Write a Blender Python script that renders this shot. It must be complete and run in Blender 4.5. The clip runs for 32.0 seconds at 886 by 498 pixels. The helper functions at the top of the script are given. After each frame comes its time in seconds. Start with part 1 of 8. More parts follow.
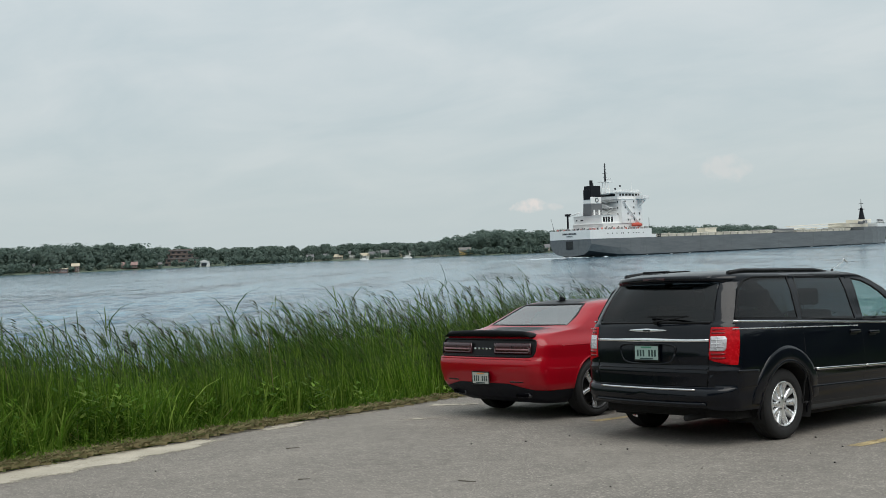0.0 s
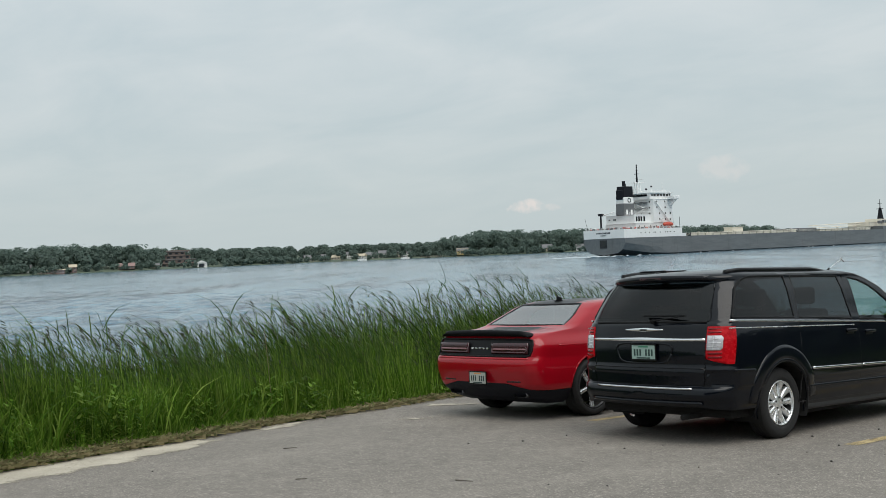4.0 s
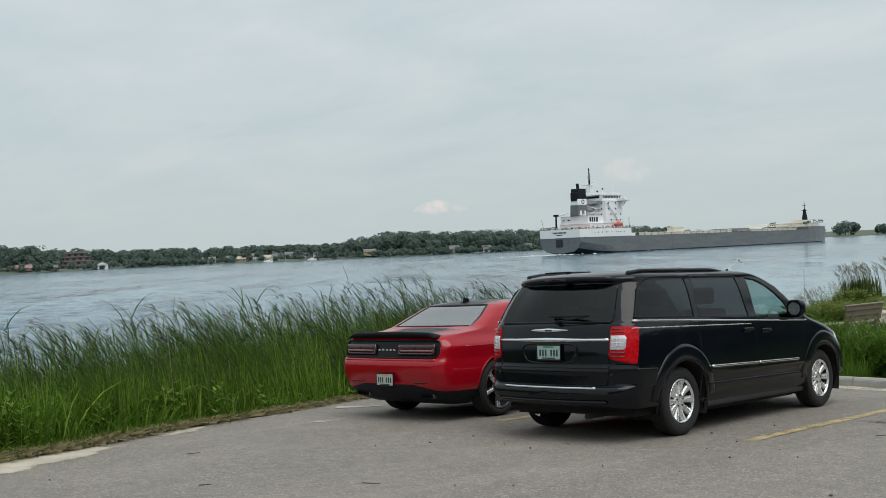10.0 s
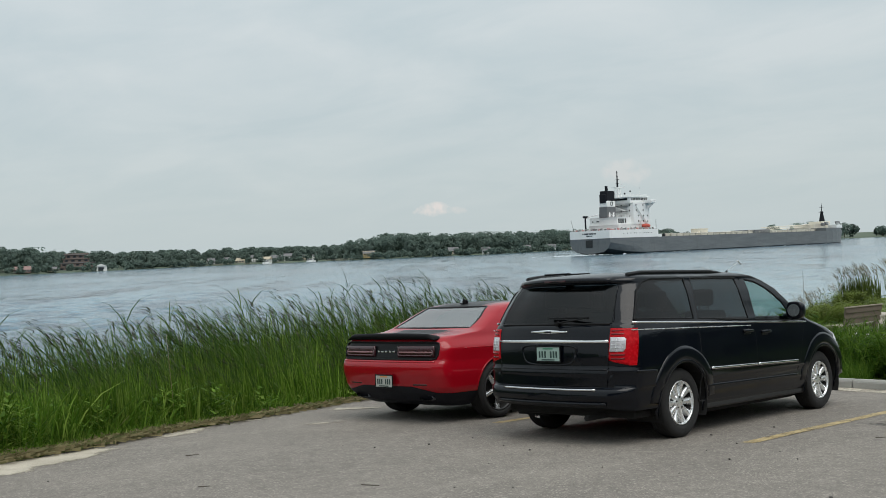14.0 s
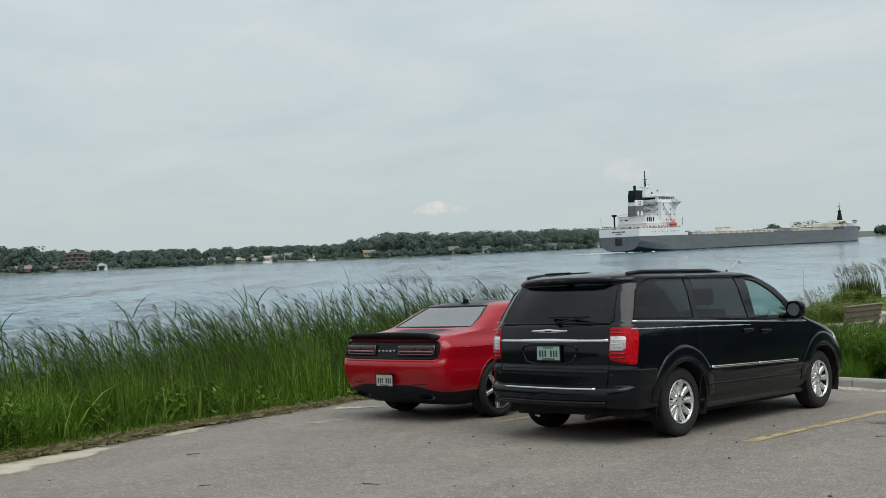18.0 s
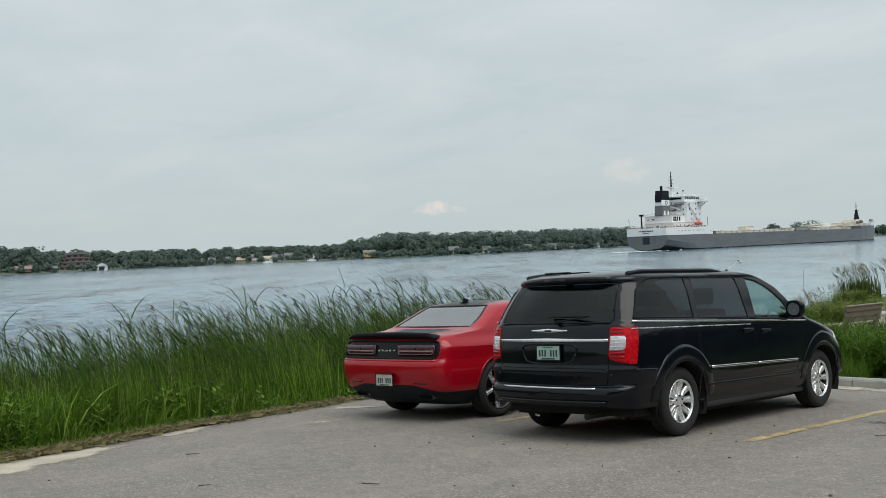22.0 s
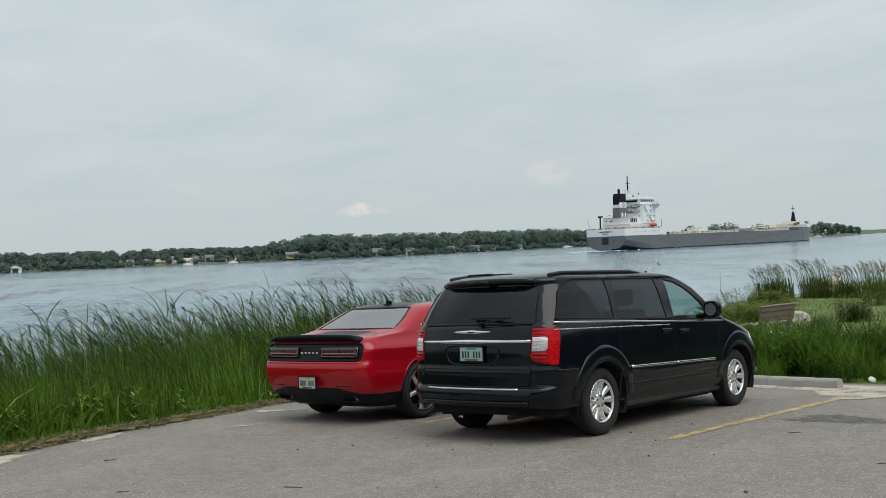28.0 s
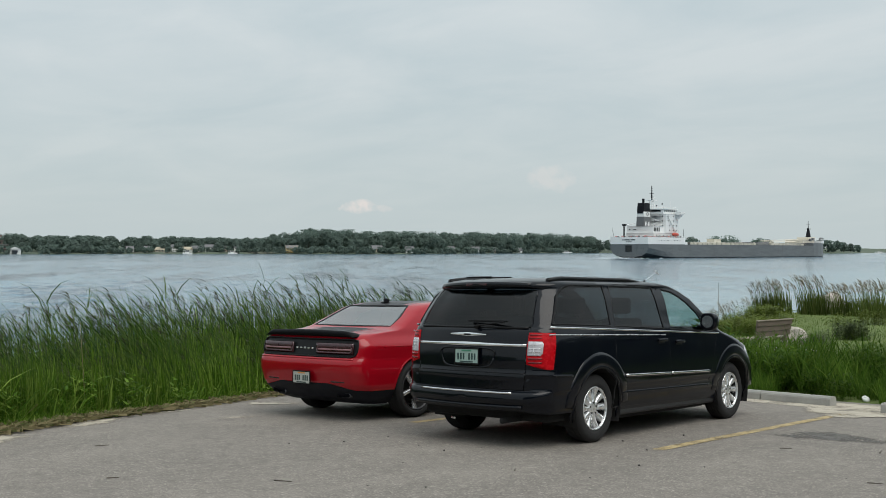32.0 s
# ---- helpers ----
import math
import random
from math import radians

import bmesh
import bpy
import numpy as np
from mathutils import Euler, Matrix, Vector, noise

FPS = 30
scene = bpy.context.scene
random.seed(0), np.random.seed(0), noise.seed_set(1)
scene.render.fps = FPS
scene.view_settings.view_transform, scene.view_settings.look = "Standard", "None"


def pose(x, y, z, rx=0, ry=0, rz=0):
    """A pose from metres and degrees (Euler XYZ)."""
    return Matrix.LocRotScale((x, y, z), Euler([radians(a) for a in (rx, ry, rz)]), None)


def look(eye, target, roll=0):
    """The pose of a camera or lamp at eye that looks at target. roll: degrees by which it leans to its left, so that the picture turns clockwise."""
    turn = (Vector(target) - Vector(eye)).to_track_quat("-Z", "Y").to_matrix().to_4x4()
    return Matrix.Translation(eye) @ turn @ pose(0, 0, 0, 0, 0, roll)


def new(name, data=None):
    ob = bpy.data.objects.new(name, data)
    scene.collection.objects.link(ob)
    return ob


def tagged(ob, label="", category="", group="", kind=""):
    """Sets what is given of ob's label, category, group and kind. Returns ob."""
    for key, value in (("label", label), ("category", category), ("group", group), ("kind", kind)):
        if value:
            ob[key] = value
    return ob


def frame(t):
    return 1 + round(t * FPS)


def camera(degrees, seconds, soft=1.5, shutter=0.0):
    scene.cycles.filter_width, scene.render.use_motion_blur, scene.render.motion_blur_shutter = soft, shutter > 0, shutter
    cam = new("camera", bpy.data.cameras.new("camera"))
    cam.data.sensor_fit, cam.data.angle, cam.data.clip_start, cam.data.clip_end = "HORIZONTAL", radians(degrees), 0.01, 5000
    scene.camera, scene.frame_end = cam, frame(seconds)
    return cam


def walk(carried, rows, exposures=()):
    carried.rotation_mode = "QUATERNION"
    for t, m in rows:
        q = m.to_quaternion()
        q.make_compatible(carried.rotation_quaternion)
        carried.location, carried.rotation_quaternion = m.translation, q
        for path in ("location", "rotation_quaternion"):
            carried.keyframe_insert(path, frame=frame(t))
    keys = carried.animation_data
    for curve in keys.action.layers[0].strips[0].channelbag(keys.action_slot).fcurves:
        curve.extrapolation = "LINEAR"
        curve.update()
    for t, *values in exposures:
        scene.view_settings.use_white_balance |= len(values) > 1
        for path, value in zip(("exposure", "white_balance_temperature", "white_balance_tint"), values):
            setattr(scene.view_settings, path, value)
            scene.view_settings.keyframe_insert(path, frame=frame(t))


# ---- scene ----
# The camera: held by hand on the lot, it pans and levels out.
cam = camera(44.80, 32.0, soft=0.7)
# seconds, yaw, pitch, roll, place
PATH = [
    (0, 50.309, 0.154, -2.220, 7.093, -9.506, 2.044), (1, 50.309, 0.153, -2.207, 7.093, -9.506, 2.044),
    (2, 50.331, 0.163, -2.160, 7.099, -9.507, 2.038), (3, 50.335, 0.194, -2.231, 7.098, -9.504, 2.037),
    (3.5, 50.345, 0.201, -2.285, 7.096, -9.500, 2.036), (5.5, 47.950, 0.033, -2.310, 7.123, -9.516, 2.041),
    (6, 46.685, 0.055, -2.336, 7.097, -9.497, 2.042), (6.5, 45.752, 0.064, -2.330, 7.100, -9.497, 2.044),
    (7, 45.271, 0.077, -2.354, 7.092, -9.492, 2.040), (8, 45.213, 0.084, -2.338, 7.095, -9.495, 2.039),
    (9, 45.229, 0.063, -2.299, 7.101, -9.503, 2.038), (10, 45.244, 0.034, -2.372, 7.094, -9.490, 2.041),
    (11, 45.227, 0.084, -2.344, 7.096, -9.495, 2.039), (12, 45.227, 0.085, -2.338, 7.097, -9.496, 2.039),
    (13, 45.228, 0.081, -2.349, 7.096, -9.494, 2.040), (14, 45.190, 0.129, -2.343, 7.083, -9.484, 2.038),
    (14.5, 45.208, 0.176, -2.317, 7.104, -9.505, 2.033), (16.5, 45.225, 0.088, -2.320, 7.102, -9.501, 2.040),
    (17, 45.228, 0.085, -2.338, 7.095, -9.494, 2.039), (18, 45.212, 0.083, -2.353, 7.097, -9.498, 2.040),
    (19, 45.204, 0.081, -2.351, 7.089, -9.492, 2.040), (20, 45.228, 0.085, -2.343, 7.095, -9.494, 2.039),
    (21, 45.229, 0.039, -2.337, 7.094, -9.493, 2.039), (22, 45.219, 0.084, -2.379, 7.096, -9.492, 2.036),
    (22.5, 44.926, 0.067, -2.376, 7.096, -9.495, 2.039), (23, 44.294, 0.051, -2.383, 7.092, -9.487, 2.038),
    (23.5, 43.374, -0.035, -2.507, 7.117, -9.509, 2.040), (24, 42.316, 0.022, -2.480, 7.104, -9.500, 2.040),
    (24.5, 41.556, 0.007, -2.474, 7.096, -9.495, 2.038), (25, 41.180, -0.002, -2.433, 7.098, -9.496, 2.036),
    (25.5, 41.106, 0.012, -2.447, 7.108, -9.503, 2.038), (27.5, 41.106, 0.006, -2.482, 7.105, -9.502, 2.037),
    (28, 41.142, 0.009, -2.413, 7.101, -9.495, 2.037), (28.5, 41.212, 0.023, -2.240, 7.098, -9.498, 2.037),
    (29, 41.340, 0.050, -1.798, 7.105, -9.497, 2.037), (29.5, 41.431, 0.039, -1.217, 7.109, -9.503, 2.043),
    (30, 41.435, 0.025, -0.612, 7.105, -9.496, 2.044), (30.5, 41.364, 0.037, -0.140, 7.109, -9.503, 2.040),
    (31, 41.277, 0.018, 0.050, 7.108, -9.500, 2.043), (32, 41.130, 0.017, 0.112, 7.103, -9.500, 2.041),
]


def aim(yaw, pitch, roll, x, y, z):
    a, b = radians(yaw), radians(pitch)
    way = Vector((-math.sin(a) * math.cos(b), math.cos(a) * math.cos(b), math.sin(b)))
    eye = Vector((x, y, z))
    return look(eye, eye + way * 10, roll)


walk(cam, [(t, aim(*rest)) for t, *rest in PATH])

# ---- light: thin overcast over the river ----
SUN_EL, SUN_AZ = 60.0, 350.0  # degrees; azimuth anticlockwise from +x: high over the lot, veiled by thin cloud


def sky_world():
    w = bpy.data.worlds.new("sky")
    scene.world = w
    w.use_nodes = True
    nt = w.node_tree
    nt.nodes.clear()
    N, K = nt.nodes.new, nt.links.new
    out, bg = N("ShaderNodeOutputWorld"), N("ShaderNodeBackground")
    sky = N("ShaderNodeTexSky")
    sky.sky_type = "NISHITA"
    sky.sun_disc = False
    sky.sun_elevation = radians(SUN_EL)
    sky.sun_rotation = radians(90 - SUN_AZ)
    sky.dust_density = 3.0
    tc = N("ShaderNodeTexCoord")
    sep = N("ShaderNodeSeparateXYZ")
    K(tc.outputs["Generated"], sep.inputs[0])

    def mth(op, a, b=None, clamp=False):
        n = N("ShaderNodeMath")
        n.operation = op
        n.use_clamp = clamp
        for i, v in enumerate((a, b)):
            if v is None:
                continue
            if isinstance(v, (int, float)):
                n.inputs[i].default_value = v
            else:
                K(v, n.inputs[i])
        return n.outputs[0]

    # cloud sheet: streaks laid out on a plane high above
    el = mth("MAXIMUM", sep.outputs[2], 0.0)
    lift = mth("ADD", el, 0.16)
    comb = N("ShaderNodeCombineXYZ")
    K(mth("DIVIDE", sep.outputs[0], lift), comb.inputs[0])
    K(mth("DIVIDE", sep.outputs[1], lift), comb.inputs[1])
    mp = N("ShaderNodeMapping")
    mp.inputs["Rotation"].default_value = (0, 0, radians(35))
    mp.inputs["Scale"].default_value = (0.8, 1.15, 1.0)
    K(comb.outputs[0], mp.inputs[0])
    n1 = N("ShaderNodeTexNoise")
    n1.inputs["Scale"].default_value = 1.7
    n1.inputs["Detail"].default_value = 7.0
    n1.inputs["Roughness"].default_value = 0.55
    n1.inputs["Distortion"].default_value = 0.35
    K(mp.outputs[0], n1.inputs["Vector"])
    ramp = N("ShaderNodeValToRGB")
    ramp.color_ramp.elements[0].position, ramp.color_ramp.elements[1].position = 0.36, 0.66
    ramp.color_ramp.elements[0].color = (0.450, 0.520, 0.542, 1)
    ramp.color_ramp.elements[1].color = (0.555, 0.598, 0.606, 1)
    K(n1.outputs["Fac"], ramp.inputs[0])
    # haze towards the horizon
    hz = N("ShaderNodeMix")
    hz.data_type = "RGBA"
    hz.inputs[7].default_value = (0.545, 0.622, 0.634, 1)
    K(ramp.outputs[0], hz.inputs[6])
    K(mth("POWER", mth("SUBTRACT", 1.0, el, True), 9.0), hz.inputs[0])
    # brighter towards the zenith, as an overcast sky is
    up = mth("ADD", 0.93, mth("MULTIPLY", el, 0.80))
    br = N("ShaderNodeMix")
    br.data_type, br.blend_type = "RGBA", "MULTIPLY"
    br.inputs[0].default_value = 1.0
    K(hz.outputs[2], br.inputs[6])
    K(up, br.inputs[7])
    col = br.outputs[2]
    # two low cumulus puffs over the far bank
    n2 = N("ShaderNodeTexNoise")
    n2.inputs["Scale"].default_value = 70.0
    n2.inputs["Detail"].default_value = 5.0
    K(tc.outputs["Generated"], n2.inputs["Vector"])
    for yaw, pit, wide, high, gain in ((45.6, 2.25, 0.016, 0.0065, 0.95), (35.4, 3.75, 0.020, 0.012, 0.34), (44.5, 2.15, 0.012, 0.0035, 0.40)):
        a, b = radians(yaw), radians(pit)
        c = Vector((-math.sin(a) * math.cos(b), math.cos(a) * math.cos(b), math.sin(b)))
        r = Vector((math.cos(a), math.sin(a), 0))

        def dot(v):
            n = N("ShaderNodeVectorMath")
            n.operation = "DOT_PRODUCT"
            K(tc.outputs["Generated"], n.inputs[0])
            n.inputs[1].default_value = v
            return n.outputs["Value"]
        dx = mth("DIVIDE", dot(r), wide)
        dz = mth("DIVIDE", mth("SUBTRACT", sep.outputs[2], c.z), high)
        d2 = mth("ADD", mth("MULTIPLY", dx, dx), mth("MULTIPLY", dz, dz))
        ahead = mth("GREATER_THAN", dot(c), 0.5)
        m = mth("SUBTRACT", mth("ADD", mth("SUBTRACT", 1.0, d2), mth("MULTIPLY", n2.outputs["Fac"], 4.2)), 2.0, True)
        m = mth("MULTIPLY", mth("MULTIPLY", m, ahead), gain)
        puff = N("ShaderNodeMix")
        puff.data_type = "RGBA"
        puff.inputs[7].default_value = (0.72, 0.68, 0.655, 1)
        K(col, puff.inputs[6])
        K(m, puff.inputs[0])
        col = puff.outputs[2]
    # clear sky shows faintly through the sheet
    half = N("ShaderNodeMix")
    half.data_type, half.blend_type = "RGBA", "ADD"
    half.inputs[0].default_value = 0.012
    K(col, half.inputs[6])
    K(sky.outputs[0], half.inputs[7])
    K(half.outputs[2], bg.inputs[0])
    bg.inputs[1].default_value = 1.0
    K(bg.outputs[0], out.inputs[0])


sky_world()
sun = new("sun", bpy.data.lights.new("sun", "SUN"))
sun.data.energy, sun.data.angle, sun.data.color = 1.65, radians(50), (1.0, 0.96, 0.90)
_e, _a = radians(SUN_EL), radians(SUN_AZ)
sun.matrix_world = look((0, 0, 0), (-math.cos(_e) * math.cos(_a), -math.cos(_e) * math.sin(_a), -math.sin(_e)))
scene.view_settings.exposure = 0.0

# ---- materials ----
class Mat:
    """A node material under construction."""

    def __init__(self, name, color=(0.5, 0.5, 0.5), rough=0.5, metal=0.0, **more):
        self.m = bpy.data.materials.new(name)
        self.m.use_nodes = True
        self.nt = self.m.node_tree
        self.b = self.nt.nodes["Principled BSDF"]
        self.b.inputs["Base Color"].default_value = (*color, 1)
        self.b.inputs["Roughness"].default_value = rough
        self.b.inputs["Metallic"].default_value = metal
        for k, v in more.items():
            self.b.inputs[k.replace("_", " ")].default_value = v

    def node(self, kind, **inputs):
        n = self.nt.nodes.new("ShaderNode" + kind)
        for k, v in inputs.items():
            n.inputs[k.replace("_", " ")].default_value = v
        return n

    def link(self, a, b):
        self.nt.links.new(a, b)
        return self

    def coords(self, scale=(1, 1, 1), rot=0.0, world=True):
        mp = self.node("Mapping")
        mp.inputs["Scale"].default_value = scale
        mp.inputs["Rotation"].default_value = (0, 0, radians(rot))
        if world:
            src = self.node("NewGeometry").outputs["Position"]
        else:
            src = self.node("TexCoord").outputs["Object"]
        self.link(src, mp.inputs[0])
        return mp.outputs[0]

    def noise(self, scale, detail=4.0, rough=0.55, vec=None, distortion=0.0):
        n = self.node("TexNoise", Scale=scale, Detail=detail, Roughness=rough, Distortion=distortion)
        if vec is not None:
            self.link(vec, n.inputs["Vector"])
        return n.outputs["Fac"]

    def ramp(self, fac, *stops):
        r = self.node("ValToRGB")
        e = r.color_ramp.elements
        while len(e) < len(stops):
            e.new(0.5)
        for el, (p, c) in zip(e, stops):
            el.position = p
            el.color = (*c, 1) if isinstance(c, tuple) else (c, c, c, 1)
        self.link(fac, r.inputs[0])
        return r.outputs[0]

    def mix(self, fac, a, b, blend="MIX"):
        n = self.node("Mix")
        n.data_type, n.blend_type = "RGBA", blend
        for i, v in ((0, fac), (6, a), (7, b)):
            if isinstance(v, (int, float)):
                n.inputs[i].default_value = v
            elif isinstance(v, tuple):
                n.inputs[i].default_value = (*v, 1)
            else:
                self.link(v, n.inputs[i])
        return n.outputs[2]

    def color(self, socket):
        self.link(socket, self.b.inputs["Base Color"])
        return self

    def rough(self, socket):
        self.link(socket, self.b.inputs["Roughness"])
        return self

    def bump(self, socket, strength=0.3, distance=0.01):
        n = self.node("Bump", Strength=strength, Distance=distance)
        self.link(socket, n.inputs["Height"])
        self.link(n.outputs[0], self.b.inputs["Normal"])
        return self


def plain(name, color, rough=0.5, metal=0.0, grain=0.12, scale=6.0, bump=0.0, world=False, **more):
    """A surface of one colour with mottling at two scales."""
    t = Mat(name, color, rough, metal, **more)
    v = t.coords(world=world)
    a, b = t.noise(scale, 5, vec=v), t.noise(scale * 9, 3, vec=v)
    lo = tuple(c * (1 - grain) for c in color)
    hi = tuple(min(1, c * (1 + grain)) for c in color)
    t.color(t.mix(0.35, t.ramp(a, (0.3, lo), (0.7, hi)), t.ramp(b, (0.3, lo), (0.7, hi))))
    t.rough(t.ramp(a, (0.3, max(0.02, rough - 0.06)), (0.7, min(1, rough + 0.08))))
    if bump:
        t.bump(b, bump, 0.004)
    return t.m


# ---- building helpers ----
def part(name, bm, material, parent=None, label="", smooth=False, m=None):
    """Links a bmesh as one mesh object under a thing or a part."""
    me = bpy.data.meshes.new(name)
    if m is not None:
        bm.transform(m)
    bm.to_mesh(me)
    bm.free()
    for mt in material if isinstance(material, (list, tuple)) else [material]:
        me.materials.append(mt)
    if smooth:
        me.shade_smooth()
    ob = new(name, me)
    ob.parent = parent
    if label:
        ob["label"] = label
    return ob


def empty(name, m, label, category, group="", kind=""):
    ob = new(name)
    ob.empty_display_size = 0.2
    ob.matrix_world = m
    return tagged(ob, label, category, group, kind)


def box(sx, sy, sz, x=0, y=0, z=0, bevel=0.0, bm=None, seg=2, rot=None):
    """A box by its size and centre."""
    add = bmesh.new()
    bmesh.ops.create_cube(add, size=1)
    for v in add.verts:
        v.co = Vector((v.co.x * sx, v.co.y * sy, v.co.z * sz))
    if bevel:
        bmesh.ops.bevel(add, geom=add.edges[:], offset=bevel, segments=seg, affect="EDGES", profile=0.5)
    if rot is not None:
        add.transform(rot.to_4x4() if isinstance(rot, Matrix) else pose(0, 0, 0, *rot))
    add.transform(Matrix.Translation((x, y, z)))
    return merge(bm, add)


def merge(bm, add):
    if bm is None:
        return add
    me = bpy.data.meshes.new("tmp")
    add.to_mesh(me)
    add.free()
    bm.from_mesh(me)
    bpy.data.meshes.remove(me)
    return bm


def rod(p, q, r, r2=None, n=8, bm=None):
    """A round bar from p to q."""
    p, q = Vector(p), Vector(q)
    add = bmesh.new()
    bmesh.ops.create_cone(add, cap_ends=True, segments=n, radius1=r, radius2=r if r2 is None else r2, depth=(q - p).length)
    add.transform(Matrix.Translation((p + q) / 2) @ (q - p).to_track_quat("Z", "Y").to_matrix().to_4x4())
    return merge(bm, add)


def prism(outline, z0, z1, bm=None):
    """An upright prism over a list of (x, y)."""
    bm = bm or bmesh.new()
    lo = [bm.verts.new((x, y, z0)) for x, y in outline]
    hi = [bm.verts.new((x, y, z1)) for x, y in outline]
    n = len(outline)
    for k in range(n):
        j = (k + 1) % n
        bm.faces.new((lo[k], lo[j], hi[j], hi[k]))
    bm.faces.new(hi)
    bm.faces.new(lo[::-1])
    return bm


def lerp_list(x, xs, ys):
    return float(np.interp(x, xs, ys))


# ---- the lie of the land ----
WATER = -2.2
TILT = Matrix(((0.9996, 0.0, -0.0290, 0), (0.0010, 0.9994, 0.0356, 0), (0.0290, -0.0356, 0.9989, 0), (0, 0, 0, 1)))  # the lot falls towards the river


def lot_z(x, y):
    return 0.0290 * x - 0.0356 * y


def on_lot(x, y, z=0.0, turn=0.0):
    """The pose of a thing on the lot, x and y along its slope."""
    return TILT @ pose(x, y, z, 0, 0, turn)


EDGE = [(-30, -2.2), (-9, -2.9), (-6.3, -3.46), (-5.0, -3.92), (-4.1, -4.15), (-2.6, -4.72), (-1.2, -5.05), (0.9, -5.6), (3.0, -6.0), (6.2, -6.5)]  # y, x of the lot's river side


def edge_x(y):
    return lerp_list(y, [e[0] for e in EDGE], [e[1] for e in EDGE])


def lot_front(x):
    return 6.25 + 0.06 * math.sin(x * 1.3)


# our bank's waterline: y, x
BANK = [(-60, -7.0), (-8, -8.6), (4, -10.0), (9, -11.0), (16, -12.0), (30, -15.0), (40, -19.5), (47, -20.5)]


def bank_x(y):
    return lerp_list(y, [b[0] for b in BANK], [b[1] for b in BANK])


def far_shore(az):
    """Distance of the far waterline by its bearing, degrees anticlockwise from +y."""
    return lerp_list(az, [10, 18, 19, 21, 25, 32, 34.5, 38, 43, 49, 57, 63, 69, 73, 80, 110], [2600, 2300, 1900, 1430, 1400, 1400, 1340, 1180, 950, 930, 930, 840, 755, 740, 730, 700])


def land_z(x, y):
    """Height of the ground sheet."""
    dx, dy = x - 7.1, y + 9.5
    d = math.hypot(dx, dy)
    if d > 300:
        az = math.degrees(math.atan2(-dx, dy))
        s = d - far_shore(az) if 8 < az < 120 else -(abs(az - 64) - 56) * 20
        if dx > 0 and dy < 60:
            s = 100
        return WATER - 2.0 + min(max(s + 12, 0) * 0.16, 3.4) + min(max(s - 25, 0) * 0.02, 6)
    # how far inside our own bank
    inside = min((x - bank_x(y)), 52.0 + 0.35 * max(x + 20, 0) - y)
    base = lot_z(x, y)
    if y > 6.3:
        base = 0.029 * max(x, -6.0) - 0.0356 * 6.3 - 0.018 * (y - 6.3)
    top = base - 0.01
    fall = WATER - 0.9
    k = min(max(inside / 4.5, 0.0), 1.0)
    k = k * k * (3 - 2 * k)
    return fall + (top - fall) * k


def lot_cover(x, y):
    """Whether the asphalt lies over a place."""
    return edge_x(y) < x < 40 and -45 < y < lot_front(x)

# ---- ground, lot, water ----
def asphalt_mat():
    t = Mat("worn_asphalt", rough=0.9)
    v = t.coords()
    stone = t.node("TexVoronoi", Scale=80.0)
    t.link(v, stone.inputs["Vector"])
    fine = t.noise(95, 4, 0.75, v)
    mid = t.noise(7, 5, 0.6, v)
    big = t.noise(0.55, 4, 0.6, v, 0.6)
    c = t.ramp(big, (0.3, (0.200, 0.178, 0.154)), (0.5, (0.232, 0.207, 0.180)), (0.72, (0.282, 0.252, 0.218)))
    c = t.mix(0.38, c, t.ramp(mid, (0.3, (0.115, 0.105, 0.094)), (0.7, (0.30, 0.275, 0.245))))
    track = t.noise(1.1, 6, 0.68, t.coords((1.0, 0.35, 1), 35), 0.5)
    c = t.mix(t.ramp(track, (0.52, 0.0), (0.70, 0.45)), c, (0.33, 0.30, 0.26))
    c = t.mix(t.ramp(fine, (0.44, 0.0), (0.61, 0.68)), c, (0.060, 0.053, 0.046))
    c = t.mix(t.ramp(stone.outputs["Color"], (0.72, 0.0), (0.88, 0.50)), c, (0.52, 0.47, 0.41))
    t.color(c)
    t.bump(fine, 0.5, 0.004)
    return t.m


def ground_mat():
    t = Mat("grassy_soil", rough=0.95)
    v = t.coords()
    big, mid, fine = t.noise(0.35, 4, 0.6, v), t.noise(3.5, 5, 0.6, v), t.noise(45, 3, 0.7, v)
    c = t.ramp(big, (0.3, (0.078, 0.125, 0.023)), (0.6, (0.115, 0.165, 0.035)), (0.8, (0.150, 0.182, 0.052)))
    c = t.mix(0.4, c, t.ramp(mid, (0.3, (0.075, 0.12, 0.022)), (0.7, (0.18, 0.225, 0.06))))
    c = t.mix(t.ramp(fine, (0.45, 0.0), (0.7, 0.5)), c, (0.03, 0.05, 0.012))
    # the far bank's scrub and rough pasture, dulled by distance: haze in the colour
    far = t.node("VectorMath")
    far.operation = "LENGTH"
    t.link(v, far.inputs[0])
    km = t.node("Math")
    km.operation, km.inputs[1].default_value = "MULTIPLY", 0.001
    t.link(far.outputs["Value"], km.inputs[0])
    hazed_scrub = t.ramp(t.noise(0.05, 6, 0.7, v), (0.35, (0.062, 0.088, 0.062)), (0.65, (0.095, 0.122, 0.078)))
    c = t.mix(t.ramp(km.outputs[0], (0.2, 0.0), (0.4, 1.0)), c, hazed_scrub)
    t.color(c)
    t.bump(fine, 0.8, 0.03)
    return t.m


